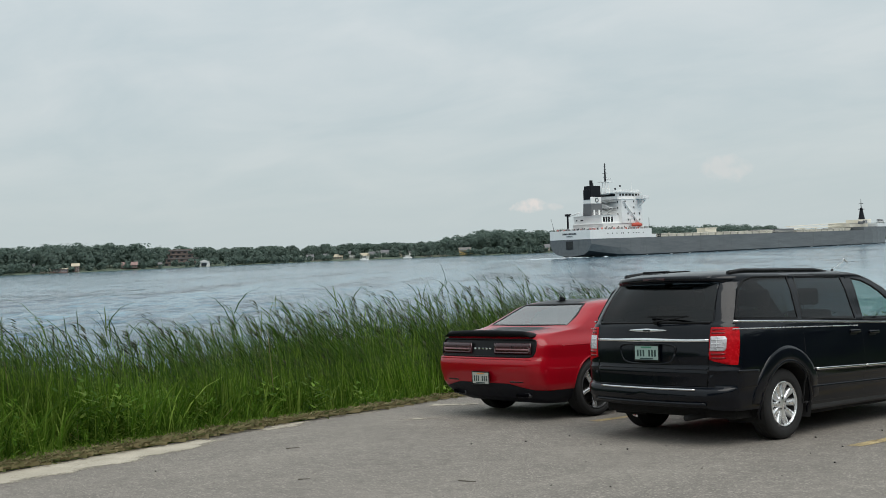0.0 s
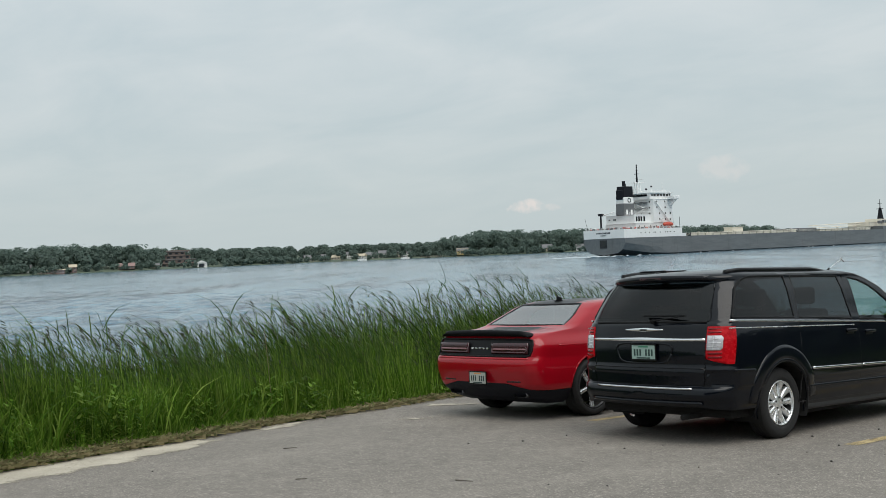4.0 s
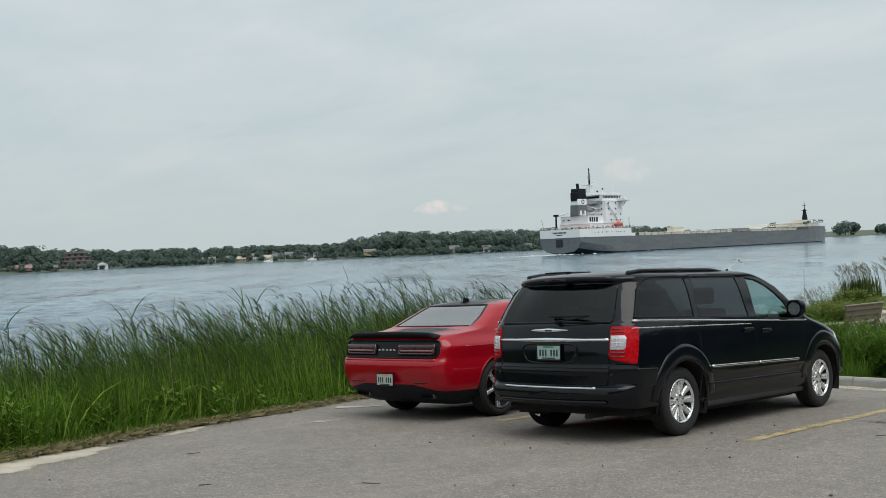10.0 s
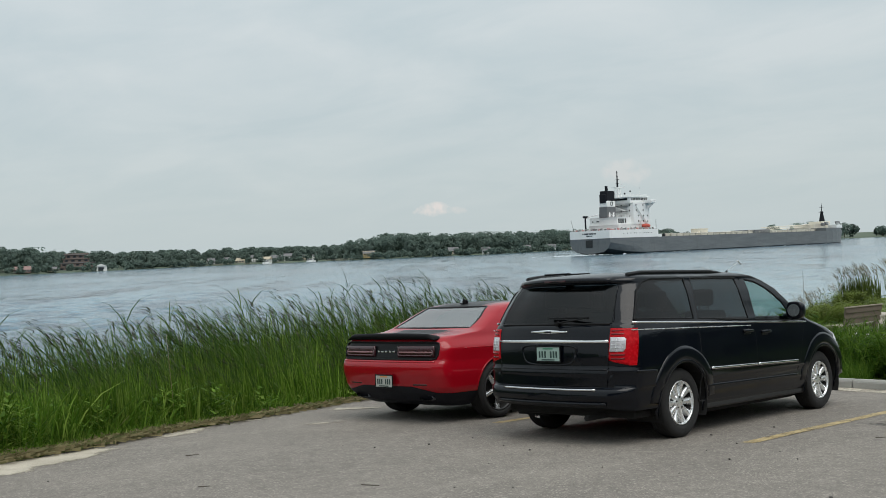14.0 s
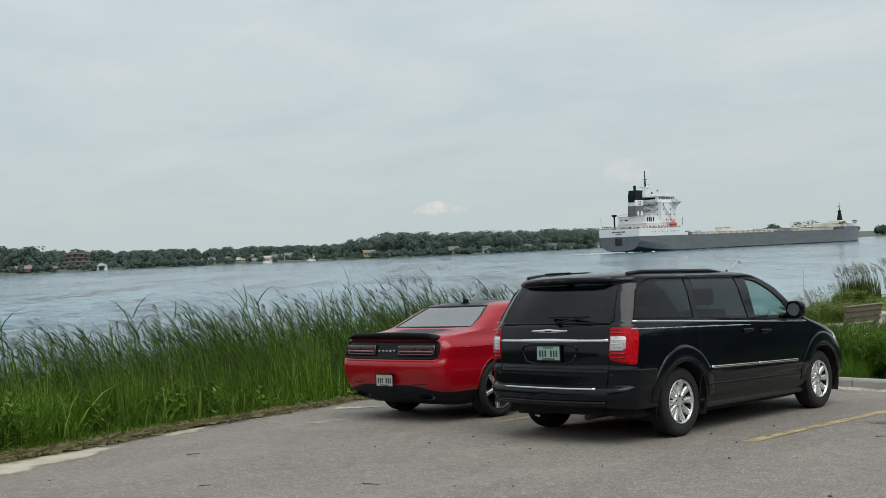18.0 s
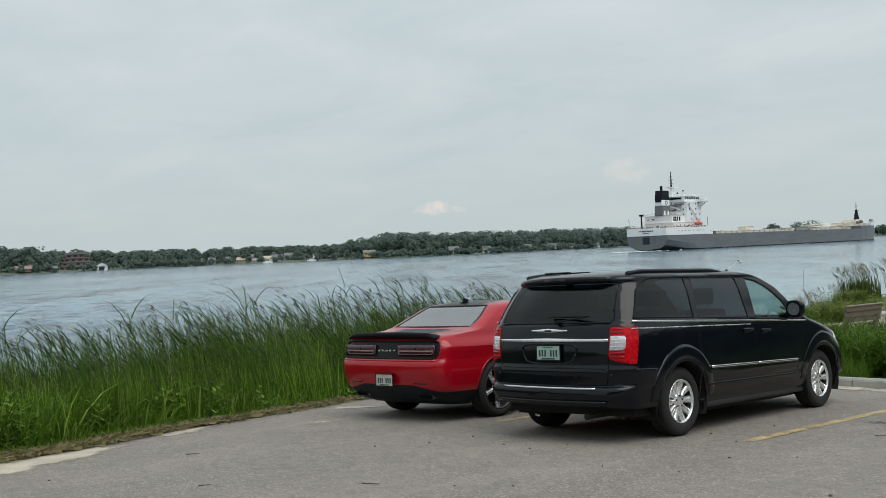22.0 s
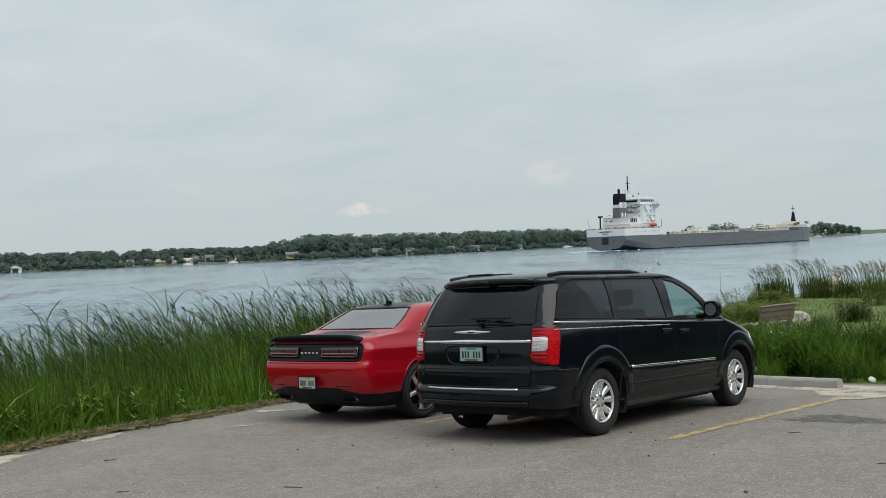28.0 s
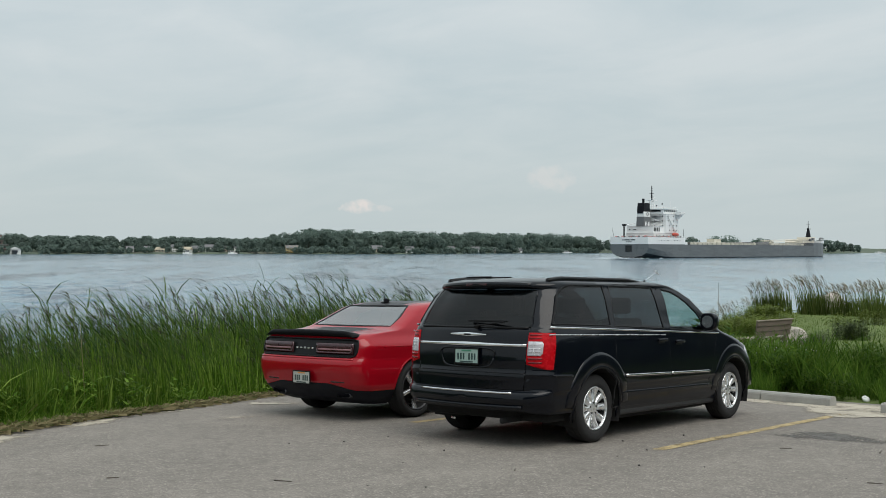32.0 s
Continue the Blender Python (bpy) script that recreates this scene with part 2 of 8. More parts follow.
def water_mat():
    t = Mat("river_water", (0.055, 0.105, 0.125), 0.16)
    t.b.inputs["IOR"].default_value = 1.333
    t.b.inputs["Specular IOR Level"].default_value = 0.36
    w1 = t.noise(0.55, 6, 0.65, t.coords((1.0, 0.6, 1), 25), 0.4)
    w2 = t.noise(2.6, 4, 0.6, t.coords((1.0, 0.6, 1), 38), 0.2)
    gust = t.noise(0.016, 7, 0.72, t.coords((1.0, 0.7, 1), 8), 0.6)
    chop = t.noise(0.75, 6, 0.66, t.coords((1.0, 0.6, 1), 30), 0.6)
    b = t.node("Bump", Strength=1.0, Distance=0.22)
    t.link(t.mix(0.3, w1, w2), b.inputs["Height"])
    swell = t.noise(0.17, 4, 0.62, t.coords((1.0, 0.6, 1), 27), 0.5)
    # short crests, longer towards and away from the lot than along the bank
    turn = t.node("Mapping")
    turn.inputs["Rotation"].default_value = (0, 0, radians(-44))
    t.link(t.coords(), turn.inputs[0])
    crest = t.node("Mapping")
    crest.inputs["Scale"].default_value = (0.42, 0.085, 1)
    t.link(turn.outputs[0], crest.inputs[0])
    far_crest = t.node("Mapping")
    far_crest.inputs["Scale"].default_value = (0.13, 0.012, 1)
    t.link(turn.outputs[0], far_crest.inputs[0])
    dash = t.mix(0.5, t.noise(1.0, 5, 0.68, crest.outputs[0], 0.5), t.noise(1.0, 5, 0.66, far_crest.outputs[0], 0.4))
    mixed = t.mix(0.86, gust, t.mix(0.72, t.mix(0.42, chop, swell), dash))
    t.link(t.ramp(mixed, (0.44, 0.15), (0.55, 1.0)), b.inputs["Strength"])
    t.link(b.outputs[0], t.b.inputs["Normal"])
    # sky-lit and dark wave faces painted into the water colour as blue tones
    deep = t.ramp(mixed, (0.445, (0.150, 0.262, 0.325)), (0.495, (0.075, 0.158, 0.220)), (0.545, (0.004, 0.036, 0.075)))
    # silty shallows under our own bank, calm water's sky reflection painted in too
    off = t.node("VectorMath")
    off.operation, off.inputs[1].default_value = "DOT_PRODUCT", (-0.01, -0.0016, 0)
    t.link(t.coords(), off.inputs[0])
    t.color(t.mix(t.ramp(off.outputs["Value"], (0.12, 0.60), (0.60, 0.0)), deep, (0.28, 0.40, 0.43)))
    t.rough(t.ramp(mixed, (0.44, 0.16), (0.55, 0.07)))
    return t.m


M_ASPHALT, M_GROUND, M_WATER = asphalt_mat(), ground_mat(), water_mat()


def wave_mesh():
    """The river's surface: wind waves of many lengths, lower under our bank, fading out far off."""
    rng = np.random.default_rng(12)
    az = np.radians(np.concatenate([np.arange(-140, 10, 10.0), np.arange(10, 84, 0.16), np.arange(84, 220, 10.0)]))
    r = np.concatenate([[0.5, 8], np.arange(14, 60, 0.40), np.arange(60, 150, 0.75), np.arange(150, 420, 1.8), np.arange(420, 1000, 6.0), np.geomspace(1000, 4700, 24)])
    step = np.gradient(r)[:, None]
    x = 7.1 - r[:, None] * np.sin(az)[None, :]
    y = -9.5 + r[:, None] * np.cos(az)[None, :]
    z = np.zeros_like(x)
    base = math.atan2(-0.66, -0.72)
    for _ in range(34):
        lam = 0.9 * 6.5 ** rng.random()
        a = base + rng.normal(0, 0.55)
        k = 2 * math.pi / lam
        seen = np.clip((lam - 2.0 * step) / lam, 0, 1)
        z += 0.0135 * lam * seen * np.sin(k * (x * math.cos(a) + y * math.sin(a)) + rng.uniform(0, 6.283))
    off = -x - 0.16 * y - 9.5
    gust = 0.75 + 0.35 * np.sin(x * 0.031 + 1.3 * np.sin(y * 0.017)) * np.sin(y * 0.027 + 0.9 * np.sin(x * 0.022))
    z *= (0.22 + 0.78 * np.clip(off / 60, 0, 1)) * gust
    n, m = x.shape
    i = np.arange(n * m).reshape(n, m)
    quads = np.stack([i[:-1, :-1], i[:-1, 1:], i[1:, 1:], i[1:, :-1]], -1).reshape(-1, 4)[:, ::-1]
    me = bpy.data.meshes.new("water")
    me.from_pydata(np.stack([x, y, z + WATER], -1).reshape(-1, 3).tolist(), [], quads.tolist())
    me.materials.append(M_WATER)
    me.shade_smooth()
    return me


def build_land():
    # the ground: one sheet round the lot out to the horizon
    rs = [0.0] + list(np.geomspace(0.8, 60, 88)) + list(np.geomspace(64, 600, 26)) + list(np.linspace(620, 1500, 56)) + list(np.geomspace(1540, 4800, 18))
    angs = list(np.radians(np.arange(0, 360, 1.5)))

    def at(r, a):
        x, y = 7.1 + r * math.cos(a), -9.5 + r * math.sin(a)
        z = land_z(x, y)
        if lot_cover(x, y) and r < 60:
            z -= 0.03
        elif r < 60:
            z += 0.03 * noise.noise((x * 0.8, y * 0.8, 0)) + 0.012 * noise.noise((x * 4, y * 4, 3))
            if 0 < edge_x(y) - x < 0.75 and y < 6.5:
                z -= 0.045
        return (x, y, z)

    bm = bmesh.new()
    first = bm.verts.new(at(0, 0))
    rows = [[bm.verts.new(at(r, a)) for a in angs] for r in rs[1:]]
    n = len(angs)
    for k in range(n):
        bm.faces.new((first, rows[0][k], rows[0][(k + 1) % n]))
    for a, b in zip(rows, rows[1:]):
        for k in range(n):
            j = (k + 1) % n
            bm.faces.new((a[k], b[k], b[j], a[j]))
    g = part("ground", bm, M_GROUND, smooth=True)
    tagged(g, "green grass and soil sloping down to the river", "ground", kind="structure")

    # the asphalt: a slab with an uneven river edge
    ys = list(np.linspace(-45, -10, 15)) + list(np.linspace(-9.6, 6.3, 90))
    bm = bmesh.new()
    top, low = [], []
    for y in ys:
        x0 = edge_x(y) + 0.05 * noise.noise((y * 1.7, 0, 0)) + 0.025 * noise.noise((y * 6, 1, 0))
        xs = [x0 + (40 - x0) * (u ** 1.6) for u in np.linspace(0, 1, 26)]
        line = []
        for x in xs:
            yy = min(y, lot_front(x))
            line.append(bm.verts.new((x, yy, lot_z(x, yy) + 0.001 * noise.noise((x * 0.5, yy * 0.5, 5)))))
        top.append(line)
    for a, b in zip(top, top[1:]):
        for k in range(25):
            bm.faces.new((a[k], a[k + 1], b[k + 1], b[k]))
    rim = [r[0] for r in top]
    rim2 = [bm.verts.new(v.co + Vector((-0.05, 0, -0.12))) for v in rim]
    for k in range(len(rim) - 1):
        bm.faces.new((rim[k], rim[k + 1], rim2[k + 1], rim2[k]))
    end = top[-1]
    end2 = [bm.verts.new(v.co + Vector((0, 0.05, -0.12))) for v in end]
    for k in range(len(end) - 1):
        bm.faces.new((end[k], end[k + 1], end2[k + 1], end2[k]))
    p = part("parking_lot", bm, M_ASPHALT, smooth=True)
    tagged(p, "worn grey asphalt parking lot with pale sandy edges", "parking lot", kind="structure")

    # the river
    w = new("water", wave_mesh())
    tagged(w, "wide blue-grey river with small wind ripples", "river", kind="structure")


build_land()

# ---- vehicles: shells cut into panels ----
def outline_half(w, yr, yf, rr, rf, bow_r, bow_f, pinch):
    """Half of a plan outline, rear middle to front middle, x >= 0."""
    pts = []
    n1, nc, ns = 9, 8, 34
    for k in range(n1):
        x = (w - rr) * k / n1
        pts.append((x, yr + bow_r * (x / w) ** 2))
    y0 = yr + bow_r * ((w - rr) / w) ** 2
    for k in range(nc):
        a = math.pi / 2 * k / nc
        pts.append((w - rr + rr * math.sin(a), y0 + rr * (1 - math.cos(a))))
    y1 = yf - bow_f * ((w - rf) / w) ** 2
    ya, yb = y0 + rr, y1 - rf
    for k in range(ns + 1):
        pts.append((w, ya + (yb - ya) * k / ns))
    for k in range(1, nc + 1):
        a = math.pi / 2 * k / nc
        pts.append((w - rf + rf * math.cos(a), y1 - rf + rf * math.sin(a)))
    for k in range(1, n1 + 1):
        x = (w - rf) * (1 - k / n1)
        pts.append((x, yf - bow_f * (x / w) ** 2))
    return [(x * pinch(y, x), y) for x, y in pts]


def loft(levels, steps, pinch):
    """A closed body shell from plan outlines at rising heights. Levels: z, half width, rear y, front y, rear and front corner radius, rear and front bow."""
    zs = [lv[0] for lv in levels]
    fine = []
    for a, b in zip(zs, zs[1:]):
        k = max(1, round((b - a) / steps))
        fine += [a + (b - a) * i / k for i in range(k)]
    fine.append(zs[-1])
    bm = bmesh.new()
    rings = []
    for z in fine:
        v = [lerp_list(z, zs, [lv[c] for lv in levels]) for c in range(1, 8)]
        half = outline_half(*v, lambda y, x, z=z: pinch(y, z))
        loop = half + [(-x, y) for x, y in half[-2:0:-1]]
        rings.append([bm.verts.new((x, y, z)) for x, y in loop])
    for a, b in zip(rings, rings[1:]):
        n = len(a)
        for k in range(n):
            j = (k + 1) % n
            bm.faces.new((a[k], a[j], b[j], b[k]))
    n = len(rings[-1])
    half = n // 2
    top = rings[-1]
    for k in range(half):
        a, b, c, d = top[k], top[k + 1], top[(n - k - 1) % n], top[(n - k) % n]
        vs = [v for i, v in enumerate((a, b, c, d)) if v not in (a, b, c, d)[:i]]
        if len(vs) > 2:
            try:
                bm.faces.new(vs)
            except ValueError:
                pass
    bmesh.ops.recalc_face_normals(bm, faces=bm.faces)
    return bm


def in_poly(p, poly):
    hit, n = False, len(poly)
    for k in range(n):
        (x1, y1), (x2, y2) = poly[k], poly[(k + 1) % n]
        if (y1 > p[1]) != (y2 > p[1]) and p[0] < (x2 - x1) * (p[1] - y1) / (y2 - y1) + x1:
            hit = not hit
    return hit


def carve(bm, poly, axes, test, keep=False, gap=0.0, push=0.0):
    """Cuts the faces inside a polygon, given along two axes, out of a shell, and returns them as a bmesh of their own."""
    i, j = axes
    o = 3 - i - j
    lo = [min(p[k] for p in poly) - 0.01 for k in (0, 1)]
    hi = [max(p[k] for p in poly) + 0.01 for k in (0, 1)]

    def near(f):
        c = f.calc_center_median()
        if not test(c, f.normal):
            return False
        a, b = [v.co[i] for v in f.verts], [v.co[j] for v in f.verts]
        return max(a) > lo[0] and min(a) < hi[0] and max(b) > lo[1] and min(b) < hi[1]

    for k in range(len(poly)):
        p, q = poly[k], poly[(k + 1) % len(poly)]
        no = Vector((0, 0, 0))
        no[i], no[j] = q[1] - p[1], p[0] - q[0]
        if no.length < 1e-6:
            continue
        co = Vector((0, 0, 0))
        co[i], co[j] = p
        fs = [f for f in bm.faces if near(f)]
        geom = set(fs)
        for f in fs:
            geom.update(f.verts)
            geom.update(f.edges)
        bmesh.ops.bisect_plane(bm, geom=list(geom), dist=1e-5, plane_co=co, plane_no=no.normalized())
    bm.normal_update()
    inside = []
    for f in bm.faces:
        c = f.calc_center_median()
        if test(c, f.normal) and in_poly((c[i], c[j]), poly):
            inside.append(f)
    out = bmesh.new()
    seen = {}
    for f in inside:
        vs = []
        for v in f.verts:
            if v not in seen:
                seen[v] = out.verts.new(v.co)
            vs.append(seen[v])
        try:
            out.faces.new(vs)
        except ValueError:
            pass
    if not keep:
        bmesh.ops.delete(bm, geom=inside, context="FACES")
    out.normal_update()
    if gap and out.faces:
        r = bmesh.ops.inset_region(out, faces=out.faces[:], thickness=gap, use_even_offset=False, use_boundary=True)
        bmesh.ops.delete(out, geom=r["faces"], context="FACES")
    if push:
        out.normal_update()
        moved = [(v, v.normal.copy()) for v in out.verts]
        for v, nrm in moved:
            v.co += nrm * push
    return out


def thick(bm, d):
    """Gives an open sheet a thickness inwards."""
    bm.normal_update()
    bmesh.ops.solidify(bm, geom=bm.faces[:], thickness=d)
    return bm


def strip_on(pts, wide, high, bm=None):
    """A raised bar that follows a line of (point, outward normal)."""
    bm = bm or bmesh.new()
    rows = []
    n = len(pts)
    for k, (p, nrm) in enumerate(pts):
        p, nrm = Vector(p), Vector(nrm).normalized()
        d = (Vector(pts[min(k + 1, n - 1)][0]) - Vector(pts[max(k - 1, 0)][0])).normalized()
        s = nrm.cross(d).normalized() * (wide(k / (n - 1)) if callable(wide) else wide) / 2
        rows.append([bm.verts.new(q) for q in (p - s - nrm * 0.01, p - s + nrm * high * 0.5, p - s * 0.5 + nrm * high, p + s * 0.5 + nrm * high, p + s + nrm * high * 0.5, p + s - nrm * 0.01)])
    for a, b in zip(rows, rows[1:]):
        for k in range(5):
            bm.faces.new((a[k], a[k + 1], b[k + 1], b[k]))
    bm.faces.new(rows[0])
    bm.faces.new(rows[-1][::-1])
    bmesh.ops.recalc_face_normals(bm, faces=bm.faces)
    return bm


def lathe(profile, n=48, bm=None):
    """A solid of revolution about x through (x, r) points."""
    bm = bm or bmesh.new()
    rows = [[bm.verts.new((x, r * math.cos(2 * math.pi * k / n), r * math.sin(2 * math.pi * k / n))) for k in range(n)] for x, r in profile]
    for a, b in zip(rows, rows[1:]):
        for k in range(n):
            j = (k + 1) % n
            bm.faces.new((a[k], a[j], b[j], b[k]))
    bmesh.ops.recalc_face_normals(bm, faces=bm.faces)
    return bm


def paint_mat(name, color, metal=0.0, flake=0.1, coat=1.0):
    t = Mat(name, color, 0.32, metal)
    v = t.coords(world=False)
    dirt, fl = t.noise(2.6, 6, 0.65, v), t.noise(420, 2, 0.5, v)
    c = t.mix(t.ramp(fl, (0.45, 0.0), (0.75, flake)), color, tuple(min(1, c * 1.8 + 0.002) for c in color))
    t.color(t.mix(t.ramp(dirt, (0.55, 0.0), (0.85, 0.03)), c, (0.16, 0.15, 0.135)))
    t.b.inputs["Specular IOR Level"].default_value = 0.05
    t.b.inputs["Coat Weight"].default_value = coat
    t.link(t.ramp(dirt, (0.4, 0.03), (0.85, 0.14)), t.b.inputs["Coat Roughness"])
    return t.m


def glass_mat(name, tint, f0=0.06):
    """A thin pane: tinted light through it, reflection at a glancing view."""
    m = bpy.data.materials.new(name)
    m.use_nodes = True
    nt = m.node_tree
    nt.nodes.clear()
    out, mix, tr, gl, fr = (nt.nodes.new("ShaderNode" + k) for k in ("OutputMaterial", "MixShader", "BsdfTransparent", "BsdfGlossy", "LayerWeight"))
    tr.inputs[0].default_value = (*tint, 1)
    gl.inputs["Roughness"].default_value = 0.02
    fr.inputs[0].default_value = 0.5
    p, q = nt.nodes.new("ShaderNodeMath"), nt.nodes.new("ShaderNodeMath")
    p.operation, q.operation = "POWER", "MULTIPLY_ADD"
    p.inputs[1].default_value, q.inputs[1].default_value, q.inputs[2].default_value = 5.0, 1 - f0, f0
    for a, b in ((fr.outputs["Facing"], p.inputs[0]), (p.outputs[0], q.inputs[0]), (q.outputs[0], mix.inputs[0]), (tr.outputs[0], mix.inputs[1]), (gl.outputs[0], mix.inputs[2]), (mix.outputs[0], out.inputs[0])):
        nt.links.new(a, b)
    return m


M_BLACK_PAINT = paint_mat("black_metallic_paint", (0.0018, 0.0028, 0.0058), 0.0, 0.35, 0.60)
M_RED_PAINT = paint_mat("red_paint", (0.33, 0.003, 0.011), 0.0, 0.10, 0.85)
M_SATIN = plain("satin_black_trim", (0.006, 0.006, 0.007), 0.35, grain=0.25, scale=9, Specular_IOR_Level=0.22)
M_SPOILER = plain("black_spoiler_paint", (0.005, 0.005, 0.006), 0.5, grain=0.2, scale=9, Specular_IOR_Level=0.08)
M_PLASTIC = plain("dark_plastic", (0.022, 0.023, 0.025), 0.55, grain=0.2, scale=12, bump=0.1)
M_GREY_PLASTIC = plain("dark_grey_bumper_plastic", (0.012, 0.013, 0.019), 0.5, grain=0.18, scale=10, Specular_IOR_Level=0.15)
M_CHROME = plain("chrome", (0.78, 0.79, 0.80), 0.12, 1.0, grain=0.05, scale=8)
M_ALLOY = plain("silver_alloy", (0.80, 0.81, 0.82), 0.27, 0.80, grain=0.06, scale=10)
M_ALLOY_GREY = plain("dark_grey_alloy", (0.10, 0.10, 0.105), 0.3, 0.6, grain=0.2)
M_RUBBER = plain("tyre_rubber", (0.013, 0.013, 0.0135), 0.85, grain=0.3, scale=20, bump=0.3)
M_TINT = glass_mat("tinted_glass", (0.060, 0.072, 0.080), 0.045)
M_CLEAR = glass_mat("clear_glass", (0.80, 0.88, 0.86))
M_SMOKE = glass_mat("lightly_tinted_glass", (0.42, 0.56, 0.55), 0.05)
M_MIRROR = plain("mirror_glass", (0.85, 0.87, 0.88), 0.03, 1.0, grain=0.01)
M_LAMP_RED = plain("red_lamp_lens", (0.44, 0.003, 0.008), 0.25, grain=0.30, scale=30, Coat_Weight=0.12, Specular_IOR_Level=0.12)
M_LAMP_DEEP = plain("deep_red_lamp_chamber", (0.16, 0.002, 0.006), 0.2, grain=0.3, scale=30, Coat_Weight=0.3)
M_LAMP_DARK = plain("smoked_red_lens", (0.040, 0.008, 0.012), 0.2, grain=0.3, scale=20, Coat_Weight=0.3)
M_LAMP_WHITE = plain("clear_lamp_lens", (0.47, 0.46, 0.49), 0.15, grain=0.25, scale=40, Coat_Weight=1.0)
M_CLOTH = plain("dark_seat_cloth", (0.035, 0.036, 0.04), 0.9, grain=0.2, scale=30, bump=0.2)
M_PLATE = plain("number_plate_white", (0.32, 0.44, 0.40), 0.4, grain=0.06, scale=20)
M_PLATE_PALE = plain("number_plate_pale", (0.46, 0.47, 0.44), 0.4, grain=0.06, scale=20)
M_PLATE_GREEN = plain("number_plate_green", (0.05, 0.22, 0.13), 0.4, grain=0.1, scale=20)
M_PLATE_INK = plain("number_plate_ink", (0.02, 0.05, 0.045), 0.5)
M_ORANGE = plain("plate_orange", (0.70, 0.28, 0.06), 0.5)
M_DARK = plain("dark_underside", (0.008, 0.008, 0.008), 0.9)


def wheel(name, parent, x, y, r, out, spokes, mats, rim_r, width=0.225, label=""):
    """A wheel with its tyre, rim, hub cap and nuts. out: 1 or -1, the side that faces outwards."""
    h = width / 2
    w = new(name)
    w.parent = parent
    w.matrix_local = pose(x, y, r, 0, 0, 0 if out > 0 else 180)
    if label:
        w["label"] = label
    prof = [(-h * 0.7, rim_r), (-h * 0.95, rim_r + 0.02), (-h, (rim_r + r) / 2), (-h * 0.9, r - 0.025), (-h * 0.72, r - 0.004)]
    for gx in (-0.45, -0.15, 0.15, 0.45):
        prof += [(h * (gx - 0.10), r), (h * (gx - 0.04), r - 0.008), (h * (gx + 0.04), r - 0.008), (h * (gx + 0.10), r)]
    prof += [(h * 0.72, r - 0.004), (h * 0.9, r - 0.025), (h, (rim_r + r) / 2 + 0.02), (h * 0.99, (rim_r + r) / 2), (h, (rim_r + r) / 2 - 0.02), (h * 0.95, rim_r + 0.02), (h * 0.7, rim_r - 0.002)]
    part("tyre", lathe(prof, 56), M_RUBBER, w, smooth=True)
    rim = lathe([(h * 0.70, rim_r - 0.012), (h * 0.82, rim_r - 0.010), (h * 0.93, rim_r - 0.002), (h * 0.86, rim_r + 0.006), (h * 0.5, rim_r + 0.004)], 56)
    part("rim", rim, mats[0], w, smooth=True)
    part("rim_barrel", lathe([(h * 0.71, rim_r - 0.011), (-h * 0.8, rim_r - 0.02)], 40), M_DARK, w, smooth=True)
    part("brake_drum", lathe([(-h * 0.2, 0.001), (0.0, 0.001), (0.0, rim_r * 0.72), (-h * 0.5, rim_r * 0.74)], 32), M_DARK, w, smooth=True)
    for k in range(spokes):
        a = 360 * (k + 0.5) / spokes
        bm = bmesh.new()
        rows = []
        for f in (0.0, 0.3, 0.65, 1.0):
            rr = 0.05 + (rim_r - 0.060) * f
            half = (0.016 + (0.028 if spokes > 6 else 0.006) * f) * (10 / spokes) ** 0.5
            xx = h * (0.62 - 0.10 * math.sin(f * 2.6) + 0.10 * f)
            rows.append([bm.verts.new(p) for p in ((xx - 0.03, -half, rr), (xx - 0.004, -half * 0.9, rr), (xx + 0.006, -half * 0.45, rr), (xx + 0.006, half * 0.45, rr), (xx - 0.004, half * 0.9, rr), (xx - 0.03, half, rr))])
        for p, q in zip(rows, rows[1:]):
            for i in range(5):
                bm.faces.new((p[i], p[i + 1], q[i + 1], q[i]))
        bmesh.ops.recalc_face_normals(bm, faces=bm.faces)
        part("spoke", bm, mats[1], w, m=pose(0, 0, 0, a), smooth=True)
    cap = lathe([(h * 0.45, 0.085), (h * 0.60, 0.082), (h * 0.66, 0.066), (h * 0.70, 0.03), (h * 0.70, 0.0005)], 24)
    part("hub_cap", cap, mats[1], w, smooth=True)
    for k in range(5):
        a = 2 * math.pi * (k + 0.25) / 5
        part("wheel_nut", rod((h * 0.55, 0.058 * math.cos(a), 0.058 * math.sin(a)), (h * 0.72, 0.058 * math.cos(a), 0.058 * math.sin(a)), 0.010, n=6), M_DARK, w)
    return w


def number_plate(parent, x, y, z, lean, ground, ink, accent):
    """A framed number plate whose characters are plain bars."""
    p = new("number_plate")
    p.parent = parent
    p.matrix_local = pose(x, y, z, lean)
    p["label"] = "number plate with dark bars in a thin frame"
    part("plate", box(0.300, 0.004, 0.150, 0, 0, 0, 0.0015), ground, p)
    fr = box(0.325, 0.012, 0.014, 0, 0.0, 0.077, 0.003)
    fr = box(0.325, 0.012, 0.016, 0, 0.0, -0.077, 0.003, fr)
    fr = box(0.012, 0.012, 0.15, 0.157, 0, 0, 0.003, fr)
    fr = box(0.012, 0.012, 0.15, -0.157, 0, 0, 0.003, fr)
    part("plate_frame", fr, M_SATIN, p)
    for k in range(7):
        if k == 3:
            continue
        part("character_bar", box(0.020, 0.003, 0.066, -0.111 + 0.037 * k, -0.0035, -0.004), ink, p)
    part("state_bar", box(0.13, 0.003, 0.014, 0, -0.0035, 0.056), accent, p)
    part("slogan_bar", box(0.17, 0.003, 0.012, 0, -0.0035, -0.058), ink, p)
    return p


